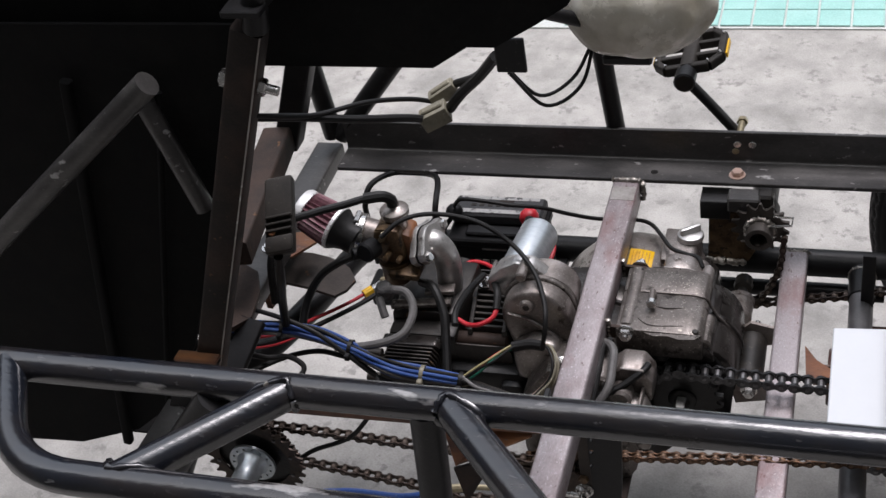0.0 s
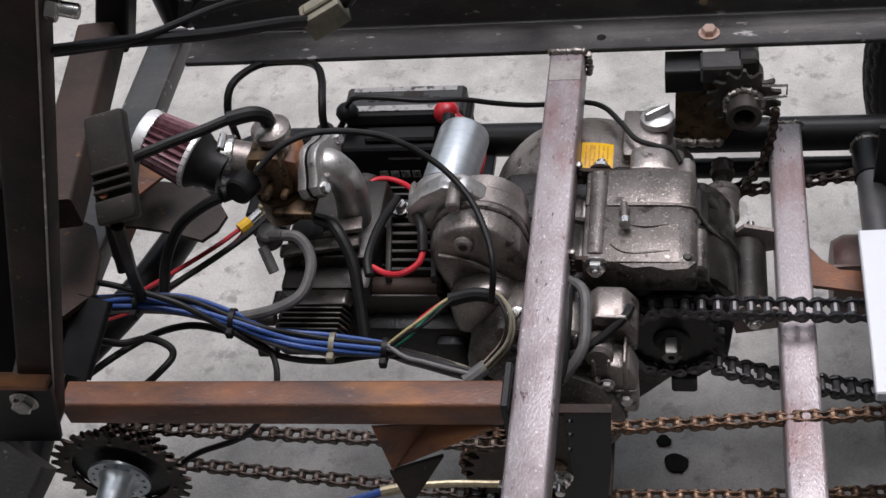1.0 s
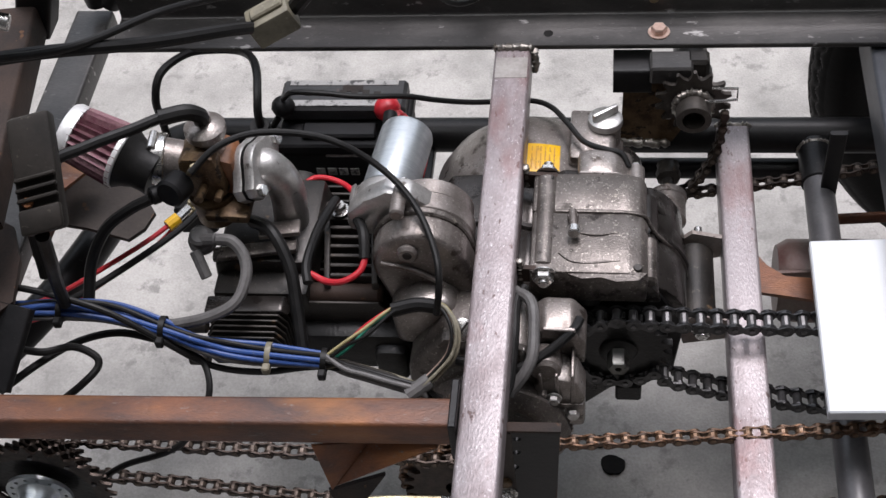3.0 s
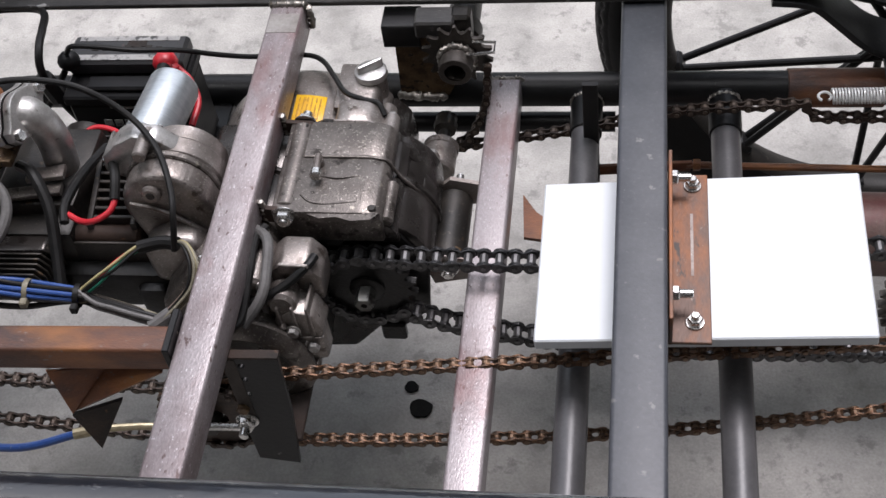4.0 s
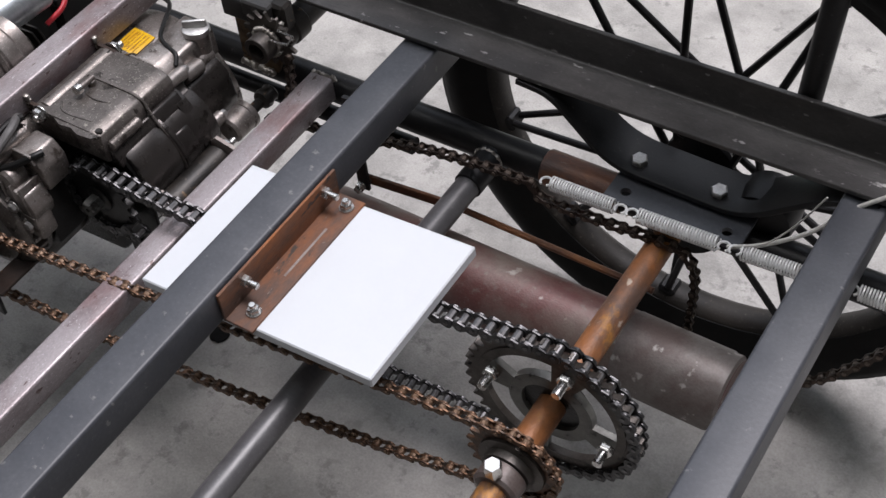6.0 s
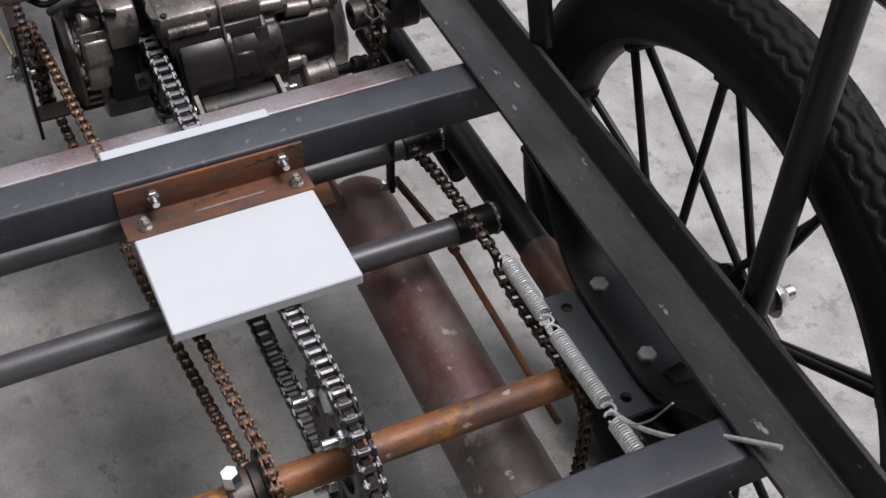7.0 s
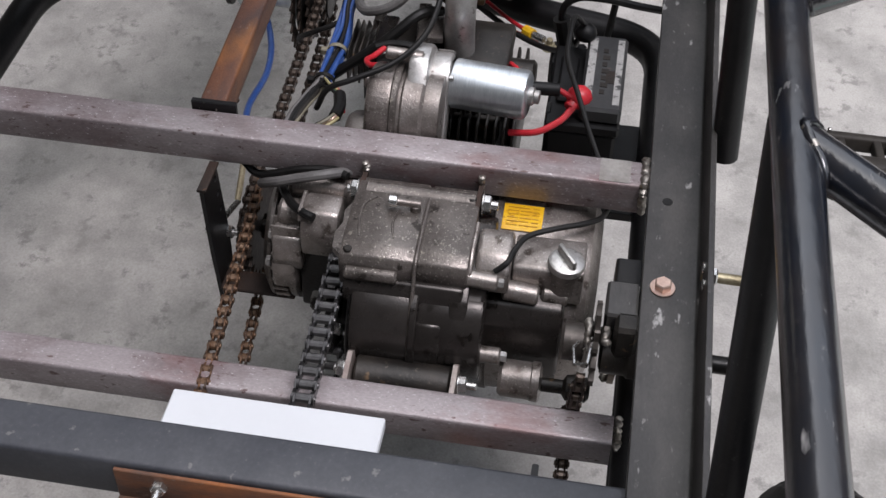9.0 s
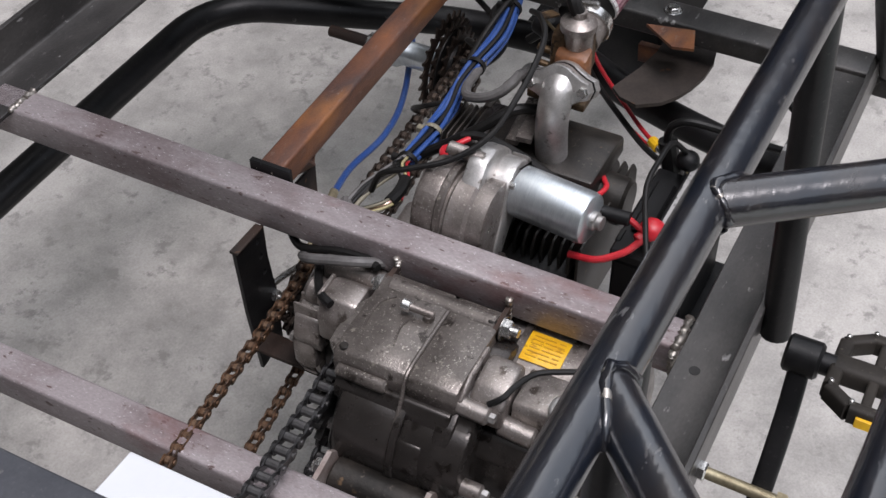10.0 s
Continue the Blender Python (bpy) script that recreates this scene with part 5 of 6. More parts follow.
part("idle_screw", cyl((-0.193, -0.220, 0.462), (-0.194, -0.236, 0.464), 0.0036, 10), CARB, carb)
part("idle_screw", cyl((-0.182, -0.220, 0.456), (-0.182, -0.230, 0.457), 0.003, 10), CARB, carb)
part("choke_lever", bar((-0.200, -0.222, 0.478), (-0.188, -0.232, 0.500), 0.010, 0.0025, 0.001), BRASS, carb)
part("choke_lever", bar((-0.199, -0.224, 0.498), (-0.180, -0.230, 0.504), 0.010, 0.0025, 0.001), CARB, carb)
part("throat", cyl((-0.208, -0.203, 0.470), (-0.228, -0.203, 0.475), 0.0165, 24), ALU, carb)
part("clamp", cyl((-0.224, -0.203, 0.474), (-0.234, -0.204, 0.476), 0.0200, 28), CHROME, carb, "bright hose clamp")
part("clamp_screw", cyl((-0.229, -0.212, 0.494), (-0.229, -0.196, 0.496), 0.0035, 10), CHROME, carb)
part("spacer", prism([(-0.187, 0.444), (-0.187, 0.484), (-0.170, 0.478), (-0.170, 0.440)], -0.212, -0.182, 0.004), BROWN_PLASTIC, carb, "brown insulating spacer")
part("spacer_flange", prism([(-0.196, 0.434), (-0.196, 0.442), (-0.162, 0.440), (-0.162, 0.432)], -0.232, -0.178, 0.002), CARB, carb)
part("float_plug", cyl((-0.206, -0.226, 0.474), (-0.212, -0.244, 0.478), 0.0115, 18, bev=0.002), BLACK_PLASTIC, carb, "black plastic plug")
part("float_plug", cyl((-0.218, -0.232, 0.470), (-0.228, -0.240, 0.472), 0.007, 14), BLACK_PLASTIC, carb)
part("petcock", lathe([(0.009, 0), (0.0108, 0.002), (0.0108, 0.008), (0.0085, 0.010), (0.0085, 0.016), (0.0065, 0.018)], (-0.200, -0.240, 0.418), (0.1, -0.3, 1), 20), GREY_RUBBER, carb, "black fuel cock")
part("petcock_nipple", cyl((-0.198, -0.246, 0.430), (-0.184, -0.249, 0.434), 0.0048, 10), GREY_RUBBER, carb)
part("petcock_nipple", cyl((-0.203, -0.252, 0.424), (-0.194, -0.266, 0.408), 0.0045, 10), GREY_RUBBER, carb)
mani = thing("intake_manifold", "cast aluminium intake elbow with a bolted flange", "intake pipe")
fo = arc((0, 0), 0.0195, 48, 132, 6) + [(-0.022, 0.0095), (-0.0285, 0.0075), (-0.0315, 0.0), (-0.0285, -0.0075), (-0.022, -0.0095)] + arc((0, 0), 0.0195, 228, 312, 6) + [(0.022, -0.0095), (0.0285, -0.0075), (0.0315, 0.0), (0.0285, 0.0075), (0.022, 0.0095)]
fn = V(0.93, -0.12, 0.34).normalized()
fu = (V(0, 1, 0.12) - fn * V(0, 1, 0.12).dot(fn)).normalized()
fm = Matrix.Translation((-0.1575, -0.1970, 0.4600)) @ Matrix((fu, fn.cross(fu), fn)).transposed().to_4x4()
part("flange", prism_plate(fo, 0.0088, fm @ Matrix.Translation((0, 0, -0.0095))), ALU_BRIGHT, mani, "bright machined flange")
part("flange", prism_plate([(x * 0.97, y * 0.97) for x, y in fo], 0.0092, fm @ Matrix.Translation((0, 0, 0.0008))), ALU_BRIGHT, mani, "bright machined flange")
part("gasket", plate([(x * 0.985, y * 0.985) for x, y in fo], 0.0016, fm @ Matrix.Translation((0, 0, -0.0008))), OILY, mani)
for s_ in (-1, 1):
    part("bolt", hexbolt(fm @ V(s_ * 0.0245, 0, 0.0098), fn, 0.0050, 0.005), CHROME, mani)
el = smoothed([(-0.1545, -0.197, 0.4595), (-0.1480, -0.197, 0.4575), (-0.1415, -0.197, 0.4480), (-0.1385, -0.197, 0.433), (-0.1390, -0.197, 0.415), (-0.1425, -0.197, 0.388), (-0.1435, -0.198, 0.376)], 6)
part("elbow", pipe(el, 0.0142, 28, scale=[1.12 - 0.12 * min(1, k / 8) for k in range(len(el))]), ALU_BRIGHT, mani, "smooth cast elbow")
part("foot", box((-0.160, -0.219, 0.372), (-0.122, -0.178, 0.382), 0.004, seg=2), ALU_DARK, mani)
part("foot_bolt", hexbolt((-0.130, -0.214, 0.382), (0, 0, 1), 0.0048, 0.005), CHROME, mani)

filt = thing("air_filter", "small conical air filter with maroon pleats and chrome rims", "air filter")
fa, fb = V(-0.2530, -0.2105, 0.4835), V(-0.2905, -0.2000, 0.4990)
fd = (fb - fa).normalized()
fl_ = (fb - fa).length
ff = frame_of(fd)
n = 26
bm = bmesh.new()
rings = []
for h, r in ((0, 0.0238), (fl_, 0.0205)):
    rings.append([bm.verts.new(fa + ff @ V((r + (0.0022 if k % 2 else -0.0012)) * math.cos(math.pi * k / n), (r + (0.0022 if k % 2 else -0.0012)) * math.sin(math.pi * k / n), h)) for k in range(2 * n)])
for k in range(2 * n):
    bm.faces.new((rings[0][k], rings[0][(k + 1) % (2 * n)], rings[1][(k + 1) % (2 * n)], rings[1][k]))
part("pleats", bm, MAROON, filt, "maroon pleated mesh", smooth=20)
part("rim", lathe([(0.018, -0.001), (0.0246, -0.001), (0.0256, 0.0), (0.0256, 0.0030), (0.0246, 0.0038)], fa, fd, 40), SPRING, filt, "chrome rim")
part("end_cap", lathe([(0.0214, -0.0045), (0.0228, -0.004), (0.0228, 0.003), (0.021, 0.006), (0.012, 0.008), (0, 0.008)], fb, fd, 40), SPRING, filt, "chrome end cap")
part("neck", lathe([(0.0178, -0.027), (0.0180, -0.015), (0.021, -0.007), (0.0246, -0.0015)], fa, fd, 30), RUBBER, filt, "black rubber neck")

# ---- battery ----
bat = thing("battery", "black motorcycle battery with worn white lettering bars", "battery")
part("case", box((-0.170, -0.107, 0.300), (-0.060, -0.045, 0.381), 0.003), BLACK_PLASTIC, bat)
part("lid", box((-0.172, -0.109, 0.381), (-0.058, -0.043, 0.392), 0.002), BLACK_PLASTIC, bat)
part("raised_top", box((-0.172, -0.080, 0.392), (-0.062, -0.043, 0.4085), 0.003), LID_GREY, bat, "worn grey lid")
for y0, y1 in ((-0.0775, -0.0705), (-0.052, -0.046)):
    part("print_bar", box((-0.165, y0, 0.4083), (-0.070, y1, 0.4091), 0), PRINT, bat, "worn white printed bar")
for k in range(7):
    part("print_bar", box((-0.150 + 0.010 * k, -0.0645, 0.4084), (-0.144 + 0.010 * k, -0.0600 + 0.002 * (k % 2), 0.4091), 0), GREY_PLASTIC, bat)
part("worn_patch", box((-0.118, -0.060, 0.4084), (-0.100, -0.049, 0.40895), 0), DARK_RUST, bat, "scuffed brown patch")
part("rib", box((-0.150, -0.102, 0.392), (-0.085, -0.085, 0.3975), 0.002), BLACK_PLASTIC, bat)
part("terminal", blob((-0.165, -0.083, 0.4135), 0.0105, squash=(1, 1, 0.9)), BLACK_PLASTIC, bat, "black terminal boot")
part("terminal", blob((-0.076, -0.081, 0.4085), 0.0118, squash=(1, 1, 0.95)), RED, bat, "red terminal boot")
part("terminal_sleeve", cyl((-0.073, -0.083, 0.408), (-0.064, -0.089, 0.405), 0.0055, 12), RED, bat)
for k in range(4):
    part("side_print", box((-0.1410 + 0.0100 * k, -0.1078, 0.3550), (-0.1335 + 0.0100 * k, -0.1066, 0.3630), 0), PRINT, bat, "worn printed bar")
part("side_print", box((-0.1300, -0.1078, 0.3775), (-0.1000, -0.1066, 0.3795), 0), PRINT, bat, "worn printed bar")
tray = part("battery_tray", box((-0.180, -0.112, 0.288), (-0.052, -0.012, 0.298), 0.001), BLACK_SATIN, None)
tagged(tray, "black steel battery tray fixed to the lower pipe", "tray")
part("strap", box((-0.085, -0.109, 0.30), (-0.070, -0.1045, 0.393), 0.0008), RUBBER, bat)

# ---- cables ----
wire("throttle_cable", [(-0.188, -0.198, 0.510), (-0.1875, -0.203, 0.521), (-0.195, -0.208, 0.528), (-0.21, -0.214, 0.529), (-0.23, -0.228, 0.530), (-0.258, -0.247, 0.532), (-0.282, -0.262, 0.528), (-0.298, -0.285, 0.50), (-0.300, -0.300, 0.45)], 0.0042, RUBBER, "black throttle cable leaving the carburettor cap")
wire("throttle_sleeve", [(-0.188, -0.198, 0.510), (-0.1875, -0.203, 0.521), (-0.195, -0.208, 0.528), (-0.212, -0.215, 0.529)], 0.0062, RUBBER, "black rubber sleeve on a cable", "sleeve")
wire("choke_cable", [(-0.19, -0.242, 0.5), (-0.172, -0.226, 0.51), (-0.149, -0.212, 0.51), (-0.118, -0.206, 0.505), (-0.087, -0.206, 0.495), (-0.055, -0.214, 0.475), (-0.03, -0.236, 0.46), (-0.014, -0.268, 0.45), (-0.009, -0.29, 0.44), (-0.012, -0.302, 0.415)], 0.0026, RUBBER, "thin black cable arching over the starter")
wire("battery_cable", [(-0.163, -0.085, 0.424), (-0.150, -0.094, 0.440), (-0.125, -0.096, 0.441), (-0.093, -0.095, 0.436), (-0.060, -0.082, 0.424), (-0.034, -0.069, 0.407), (-0.010, -0.056, 0.392), (0.012, -0.046, 0.383), (0.043, -0.047, 0.385), (0.061, -0.060, 0.390), (0.076, -0.084, 0.394), (0.090, -0.106, 0.395), (0.108, -0.115, 0.395), (0.121, -0.119, 0.394), (0.127, -0.128, 0.388)], 0.0024, RUBBER, "thin black battery cable passing under a cross tube")
wire("harness_loop", [(-0.172, -0.09, 0.34), (-0.18, -0.1, 0.385), (-0.180, -0.107, 0.423), (-0.180, -0.095, 0.440), (-0.186, -0.068, 0.438), (-0.200, -0.033, 0.424), (-0.220, -0.008, 0.410), (-0.243, -0.004, 0.408), (-0.264, -0.018, 0.416), (-0.281, -0.045, 0.418), (-0.287, -0.06, 0.4), (-0.289, -0.058, 0.37), (-0.286, -0.064, 0.31)], 0.0037, RUBBER, "black taped harness arching up under the rail")
wire("fuel_hose", [(-0.184, -0.249, 0.434), (-0.172, -0.250, 0.433), (-0.163, -0.258, 0.426), (-0.160, -0.272, 0.418), (-0.166, -0.290, 0.410), (-0.184, -0.300, 0.405), (-0.209, -0.304, 0.4), (-0.24, -0.307, 0.398)], 0.0046, GREY_RUBBER, "grey rubber fuel hose curving from the fuel cock", "hose")
wire("vacuum_hose", [(-0.108, -0.175, 0.398), (-0.114, -0.208, 0.406), (-0.116, -0.236, 0.412), (-0.117, -0.256, 0.412), (-0.114, -0.270, 0.409)], 0.0040, RUBBER, "short black rubber hose beside the intake", "hose")
wire("black_hose", [(-0.165, -0.218, 0.420), (-0.145, -0.235, 0.428), (-0.130, -0.257, 0.413), (-0.124, -0.279, 0.395), (-0.116, -0.318, 0.365)], 0.0050, RUBBER, "black rubber hose along the cylinder", "hose")
wire("red_wire", [(-0.380, -0.262, 0.352), (-0.350, -0.232, 0.338), (-0.318, -0.196, 0.332), (-0.290, -0.166, 0.330), (-0.274, -0.147, 0.330)], 0.0022, RED, "red wire with a yellow crimp")
wire("red_wire", [(-0.372, -0.275, 0.350), (-0.342, -0.246, 0.336), (-0.306, -0.196, 0.326), (-0.280, -0.160, 0.324), (-0.268, -0.132, 0.322)], 0.0015, RED, "red wire with a yellow crimp")
wire("crimp", [(-0.274, -0.147, 0.330), (-0.266, -0.138, 0.331)], 0.0056, YELLOW, "yellow crimp connector on a red wire", "connector")
wire("black_lead", [(-0.365, -0.262, 0.345), (-0.330, -0.228, 0.335), (-0.295, -0.188, 0.330), (-0.262, -0.150, 0.330), (-0.240, -0.120, 0.335), (-0.200, -0.098, 0.365), (-0.170, -0.088, 0.405)], 0.0030, RUBBER, "black lead beside the red wires")
wire("carb_hose", [(-0.228, -0.240, 0.470), (-0.246, -0.244, 0.462), (-0.268, -0.250, 0.446), (-0.284, -0.262, 0.420), (-0.288, -0.285, 0.395)], 0.0046, RUBBER, "black rubber hose beside the filter", "hose")
wire("crimp_end", [(-0.266, -0.138, 0.331), (-0.259, -0.126, 0.331)], 0.0040, CHROME, "bright ring terminal on a red wire", "connector")
relay = thing("starter_relay", "black starter relay with two brass studs", "relay")
part("case", box((-0.280, -0.118, 0.285), (-0.244, -0.082, 0.318), 0.003), BLACK_PLASTIC, relay)
for q in ((-0.258, -0.120, 0.318), (-0.258, -0.098, 0.318)):
    part("stud", cyl(q, V(q) + V(0, 0, 0.016), 0.0034, 12), BRASS, relay)
    part("nut", hexbolt(V(q) + V(0, 0, 0.004), (0, 0, 1), 0.0062, 0.005, 0.008), BRASS, relay, "brass nut")
wire("red_wire", [(-0.185, -0.150, 0.355), (-0.165, -0.152, 0.368), (-0.150, -0.150, 0.380), (-0.141, -0.146, 0.385), (-0.132, -0.141, 0.387), (-0.119, -0.143, 0.388), (-0.105, -0.151, 0.389), (-0.094, -0.168, 0.395), (-0.092, -0.192, 0.406)], 0.0024, RED, "red insulated wire beside the starter")
wire("red_wire", [(-0.113, -0.262, 0.41), (-0.1, -0.269, 0.41), (-0.086, -0.273, 0.415), (-0.073, -0.267, 0.42), (-0.069, -0.255, 0.425)], 0.0026, RED, "red insulated wire beside the starter")
wire("wire_sleeve", [(-0.070, -0.258, 0.424), (-0.072, -0.240, 0.432), (-0.080, -0.222, 0.430)], 0.0042, RUBBER, "black sleeve on a red starter wire", "sleeve")
wire("red_cable", [(-0.067, -0.084, 0.408), (-0.060, -0.088, 0.404), (-0.051, -0.096, 0.399), (-0.042, -0.114, 0.392), (-0.044, -0.138, 0.386)], 0.0030, RED, "red battery cable to the starter")
wire("red_cable", [(-0.070, -0.088, 0.412), (-0.071, -0.100, 0.418), (-0.068, -0.114, 0.420), (-0.066, -0.126, 0.420)], 0.0026, RED, "red battery cable to the starter")
wire("harness_sleeve", [(-0.181, -0.107, 0.415), (-0.180, -0.100, 0.385)], 0.0085, RUBBER, "ribbed black rubber sleeve on a harness", "sleeve")
for k in range(9):
    a = 2 * math.pi * k / 9
    o = V(0, 0.0062 * math.cos(a), 0.0062 * math.sin(a)) if k else V(0, 0, 0)
    col = (BLUE, BLUE, RUBBER, BLUE, BLUE, GREY_RUBBER, BLUE, BLUE, BLUE)[k]
    base = [(-0.43, -0.326, 0.44), (-0.364, -0.319, 0.43), (-0.332, -0.314, 0.425), (-0.295, -0.307, 0.42), (-0.259, -0.303, 0.41), (-0.221, -0.309, 0.4), (-0.196, -0.314, 0.39), (-0.172, -0.314, 0.38), (-0.143, -0.314, 0.376), (-0.098, -0.317, 0.374)]
    wig = [V(p) + o + V(0, 0.0015 * math.sin(i * 1.7 + k), 0.0012 * math.cos(i * 2.3 + k * 2)) for i, p in enumerate(base)]
    wire("harness_wire", wig, 0.0021, col, "blue insulated wire of the main harness" if col is BLUE else "dark insulated wire of the main harness")
    end = [wig[-1]] + [V(x, y + 0.004 * math.cos(a * 2), z + 0.003 * math.sin(a)) for x, y, z in ((-0.083, -0.322, 0.374), (-0.066, -0.327, 0.374), (-0.048, -0.332, 0.373), (-0.030 + 0.006 * math.sin(k), -0.336, 0.368), (-0.016 + 0.006 * math.sin(k * 2), -0.339, 0.356))]
    wire("harness_tail", end, 0.0021, (IVORY, RUBBER, GREY_RUBBER, RUBBER, GREY_PLASTIC)[k % 5], "loose wire end of the main harness")
for c, mtl in (((-0.295, -0.307, 0.42), RUBBER), ((-0.221, -0.309, 0.4), RUBBER), ((-0.143, -0.314, 0.376), IVORY), ((-0.100, -0.317, 0.374), RUBBER)):
    tie = thing("cable_tie", "cable tie round a bundle of blue wires" if mtl is RUBBER else "white cable tie round a bundle of blue wires", "cable tie", "cable ties")
    part("strap", lathe([(0.0088, -0.0022), (0.0098, -0.0022), (0.0098, 0.0022), (0.0088, 0.0022), (0.0088, -0.0022)], c, (1, 0, -0.1), 20, caps=False), mtl, tie)
    part("lock", box((c[0] - 0.003, c[1] - 0.016, c[2] - 0.004), (c[0] + 0.003, c[1] - 0.009, c[2] + 0.003), 0.001), mtl, tie)
wire("black_wire", [(-0.353, -0.3, 0.44), (-0.313, -0.304, 0.438), (-0.262, -0.311, 0.425), (-0.225, -0.318, 0.402), (-0.188, -0.322, 0.372), (-0.150, -0.323, 0.366), (-0.118, -0.321, 0.370), (-0.095, -0.319, 0.371)], 0.0026, RUBBER, "black wire running along the blue bundle")
wire("black_loop", [(-0.331, -0.369, 0.4), (-0.315, -0.337, 0.39), (-0.292, -0.312, 0.385), (-0.261, -0.305, 0.388), (-0.227, -0.312, 0.390)], 0.0030, RUBBER, "black cable loop above the rusty bar")
wire("black_loop", [(-0.329, -0.331, 0.4), (-0.308, -0.333, 0.4), (-0.29, -0.324, 0.395), (-0.273, -0.328, 0.39), (-0.27, -0.335, 0.385), (-0.28, -0.347, 0.38), (-0.298, -0.351, 0.365)], 0.0030, RUBBER, "black cable loop above the rusty bar")
wire("black_loop", [(-0.221, -0.312, 0.395), (-0.206, -0.318, 0.385), (-0.192, -0.323, 0.375), (-0.186, -0.345, 0.365), (-0.200, -0.366, 0.345), (-0.222, -0.370, 0.324), (-0.262, -0.370, 0.302), (-0.285, -0.372, 0.285)], 0.0026, RUBBER, "black cable hanging from the bundle")
for k, col in enumerate((GREEN, RED, OLIVE, RUBBER)):
    o = V(0.003 * math.cos(k * 1.6), 0.003 * math.sin(k * 1.6), 0.0015 * k)
    wire("thin_wire", [V(p) + o for p in ((-0.098, -0.317, 0.374), (-0.082, -0.311, 0.385), (-0.065, -0.296 - 0.004 * k, 0.395), (-0.044, -0.289, 0.402), (-0.024, -0.284, 0.402))], 0.0013, col, "thin coloured wire by the gear housing")
for k, col in enumerate((IVORY, OLIVE, COPPER, RUBBER, IVORY)):
    o = V(0.003 * math.cos(k * 1.3), 0.002 * math.sin(k * 1.3), 0.0012 * k)
    wire("thin_wire", [V(p) + o for p in ((-0.024, -0.284, 0.402), (-0.009, -0.289, 0.404), (0.0, -0.304, 0.398), (-0.002, -0.318, 0.387), (-0.013, -0.328, 0.377), (-0.025, -0.337, 0.370))], 0.0014, col, "thin olive wire ending near the rusty bar")
wire("taped_joint", [(-0.048, -0.290, 0.403), (-0.030, -0.286, 0.405), (-0.015, -0.287, 0.405)], 0.0055, RUBBER, "taped black wire joint", "cable")
wire("taped_joint", [(-0.018, -0.332, 0.374), (-0.034, -0.342, 0.368)], 0.0060, GREY_RUBBER, "taped black wire joint", "cable")
wire("vent_tube", [(0.040, -0.262, 0.395), (0.055, -0.279, 0.402), (0.058, -0.301, 0.397), (0.056, -0.324, 0.387), (0.041, -0.340, 0.37)], 0.0044, GREY_RUBBER, "grey rubber vent tube against the cross tube", "hose")
wire("lead_sleeve", [(0.0, -0.312, 0.372), (0.034, -0.320, 0.372), (0.05, -0.318, 0.374), (0.07, -0.306, 0.379), (0.086, -0.293, 0.386), (0.091, -0.282, 0.386)], 0.0037, RUBBER, "black sleeved lead over the magneto cover", "cable")
wire("lever_cable", [(0.032, -0.357, 0.385), (0.041, -0.340, 0.380), (0.044, -0.304, 0.394), (0.044, -0.276, 0.398), (0.050, -0.262, 0.398)], 0.0036, RUBBER, "black sleeved cable under the cross tube")
wire("brake_cable", [(-0.46, -0.500, 0.275), (-0.40, -0.474, 0.278), (-0.285, -0.424, 0.283), (-0.215, -0.408, 0.286), (-0.150, -0.410, 0.291), (-0.100, -0.400, 0.30)], 0.0034, BLUE, "blue cable casing with a brass end")
wire("brake_ferrule", [(-0.104, -0.401, 0.30), (-0.082, -0.395, 0.30)], 0.0045, BRASS, "brass ferrule on a blue cable", "ferrule")
wire("brake_inner", [(-0.082, -0.395, 0.30), (-0.051, -0.389, 0.296), (-0.012, -0.384, 0.2895)], 0.0030, BRASS, "yellow cable inner leading under the cross tube")
wire("brake_rod", [(-0.014, -0.384, 0.289), (0.012, -0.3870, 0.296), (0.036, -0.3890, 0.300)], 0.0032, CHROME, "bright rod end fixed to a holed plate", "rod")
# ---- sprocket boss under the rail ----
boss = thing("crank_boss", "welded crank boss with a small toothed sprocket under the rail", "crank boss")
part("tube", lathe([(0.0085, 0.0), (0.0085, 0.02), (0.0145, 0.02), (0.0150, 0.0005), (0.0145, 0.0), (0.0095, 0.0)], (0.181, -0.068, 0.381), (0, 1, 0), 28, caps=False), SPROCKET, boss, "rusty hollow steel boss")
part("sprocket", toothed_ring(14, 0.010, -0.044, 0.004, (0.181, 0.382)), SPROCKET, boss, "small oily sprocket")
part("hub", lathe([(0.012, 0), (0.0165, 0.002), (0.0165, 0.020), (0.0185, 0.022), (0.0185, 0.040), (0.015, 0.043), (0.015, 0.080)], (0.181, -0.040, 0.374), (0, 1, 0), 28), IRON, boss)
part("hanger", box((0.174, -0.032, 0.372), (0.194, -0.014, 0.4145), 0.003), IRON, boss)
part("stub", bar((0.113, -0.020, 0.394), (0.146, -0.020, 0.394), 0.030, 0.026, 0.003), BLACK_SATIN, boss, "black square tube stub")
part("web_plate", plate([(0.120, 0.318), (0.166, 0.318), (0.182, 0.35), (0.188, 0.40), (0.122, 0.382)], 0.005, Matrix(((1, 0, 0, 0), (0, 0, 1, -0.030), (0, 1, 0, 0), (0, 0, 0, 1)))), CARB, boss, "scorched brown web plate")
weld_line((0.116, -0.030, 0.318), (0.164, -0.032, 0.318), boss, 0.0042)
weld_line((0.160, -0.034, 0.352), (0.176, -0.042, 0.392), boss, 0.0034)
weld_line((0.172, -0.036, 0.398), (0.196, -0.038, 0.398), boss, 0.0034)
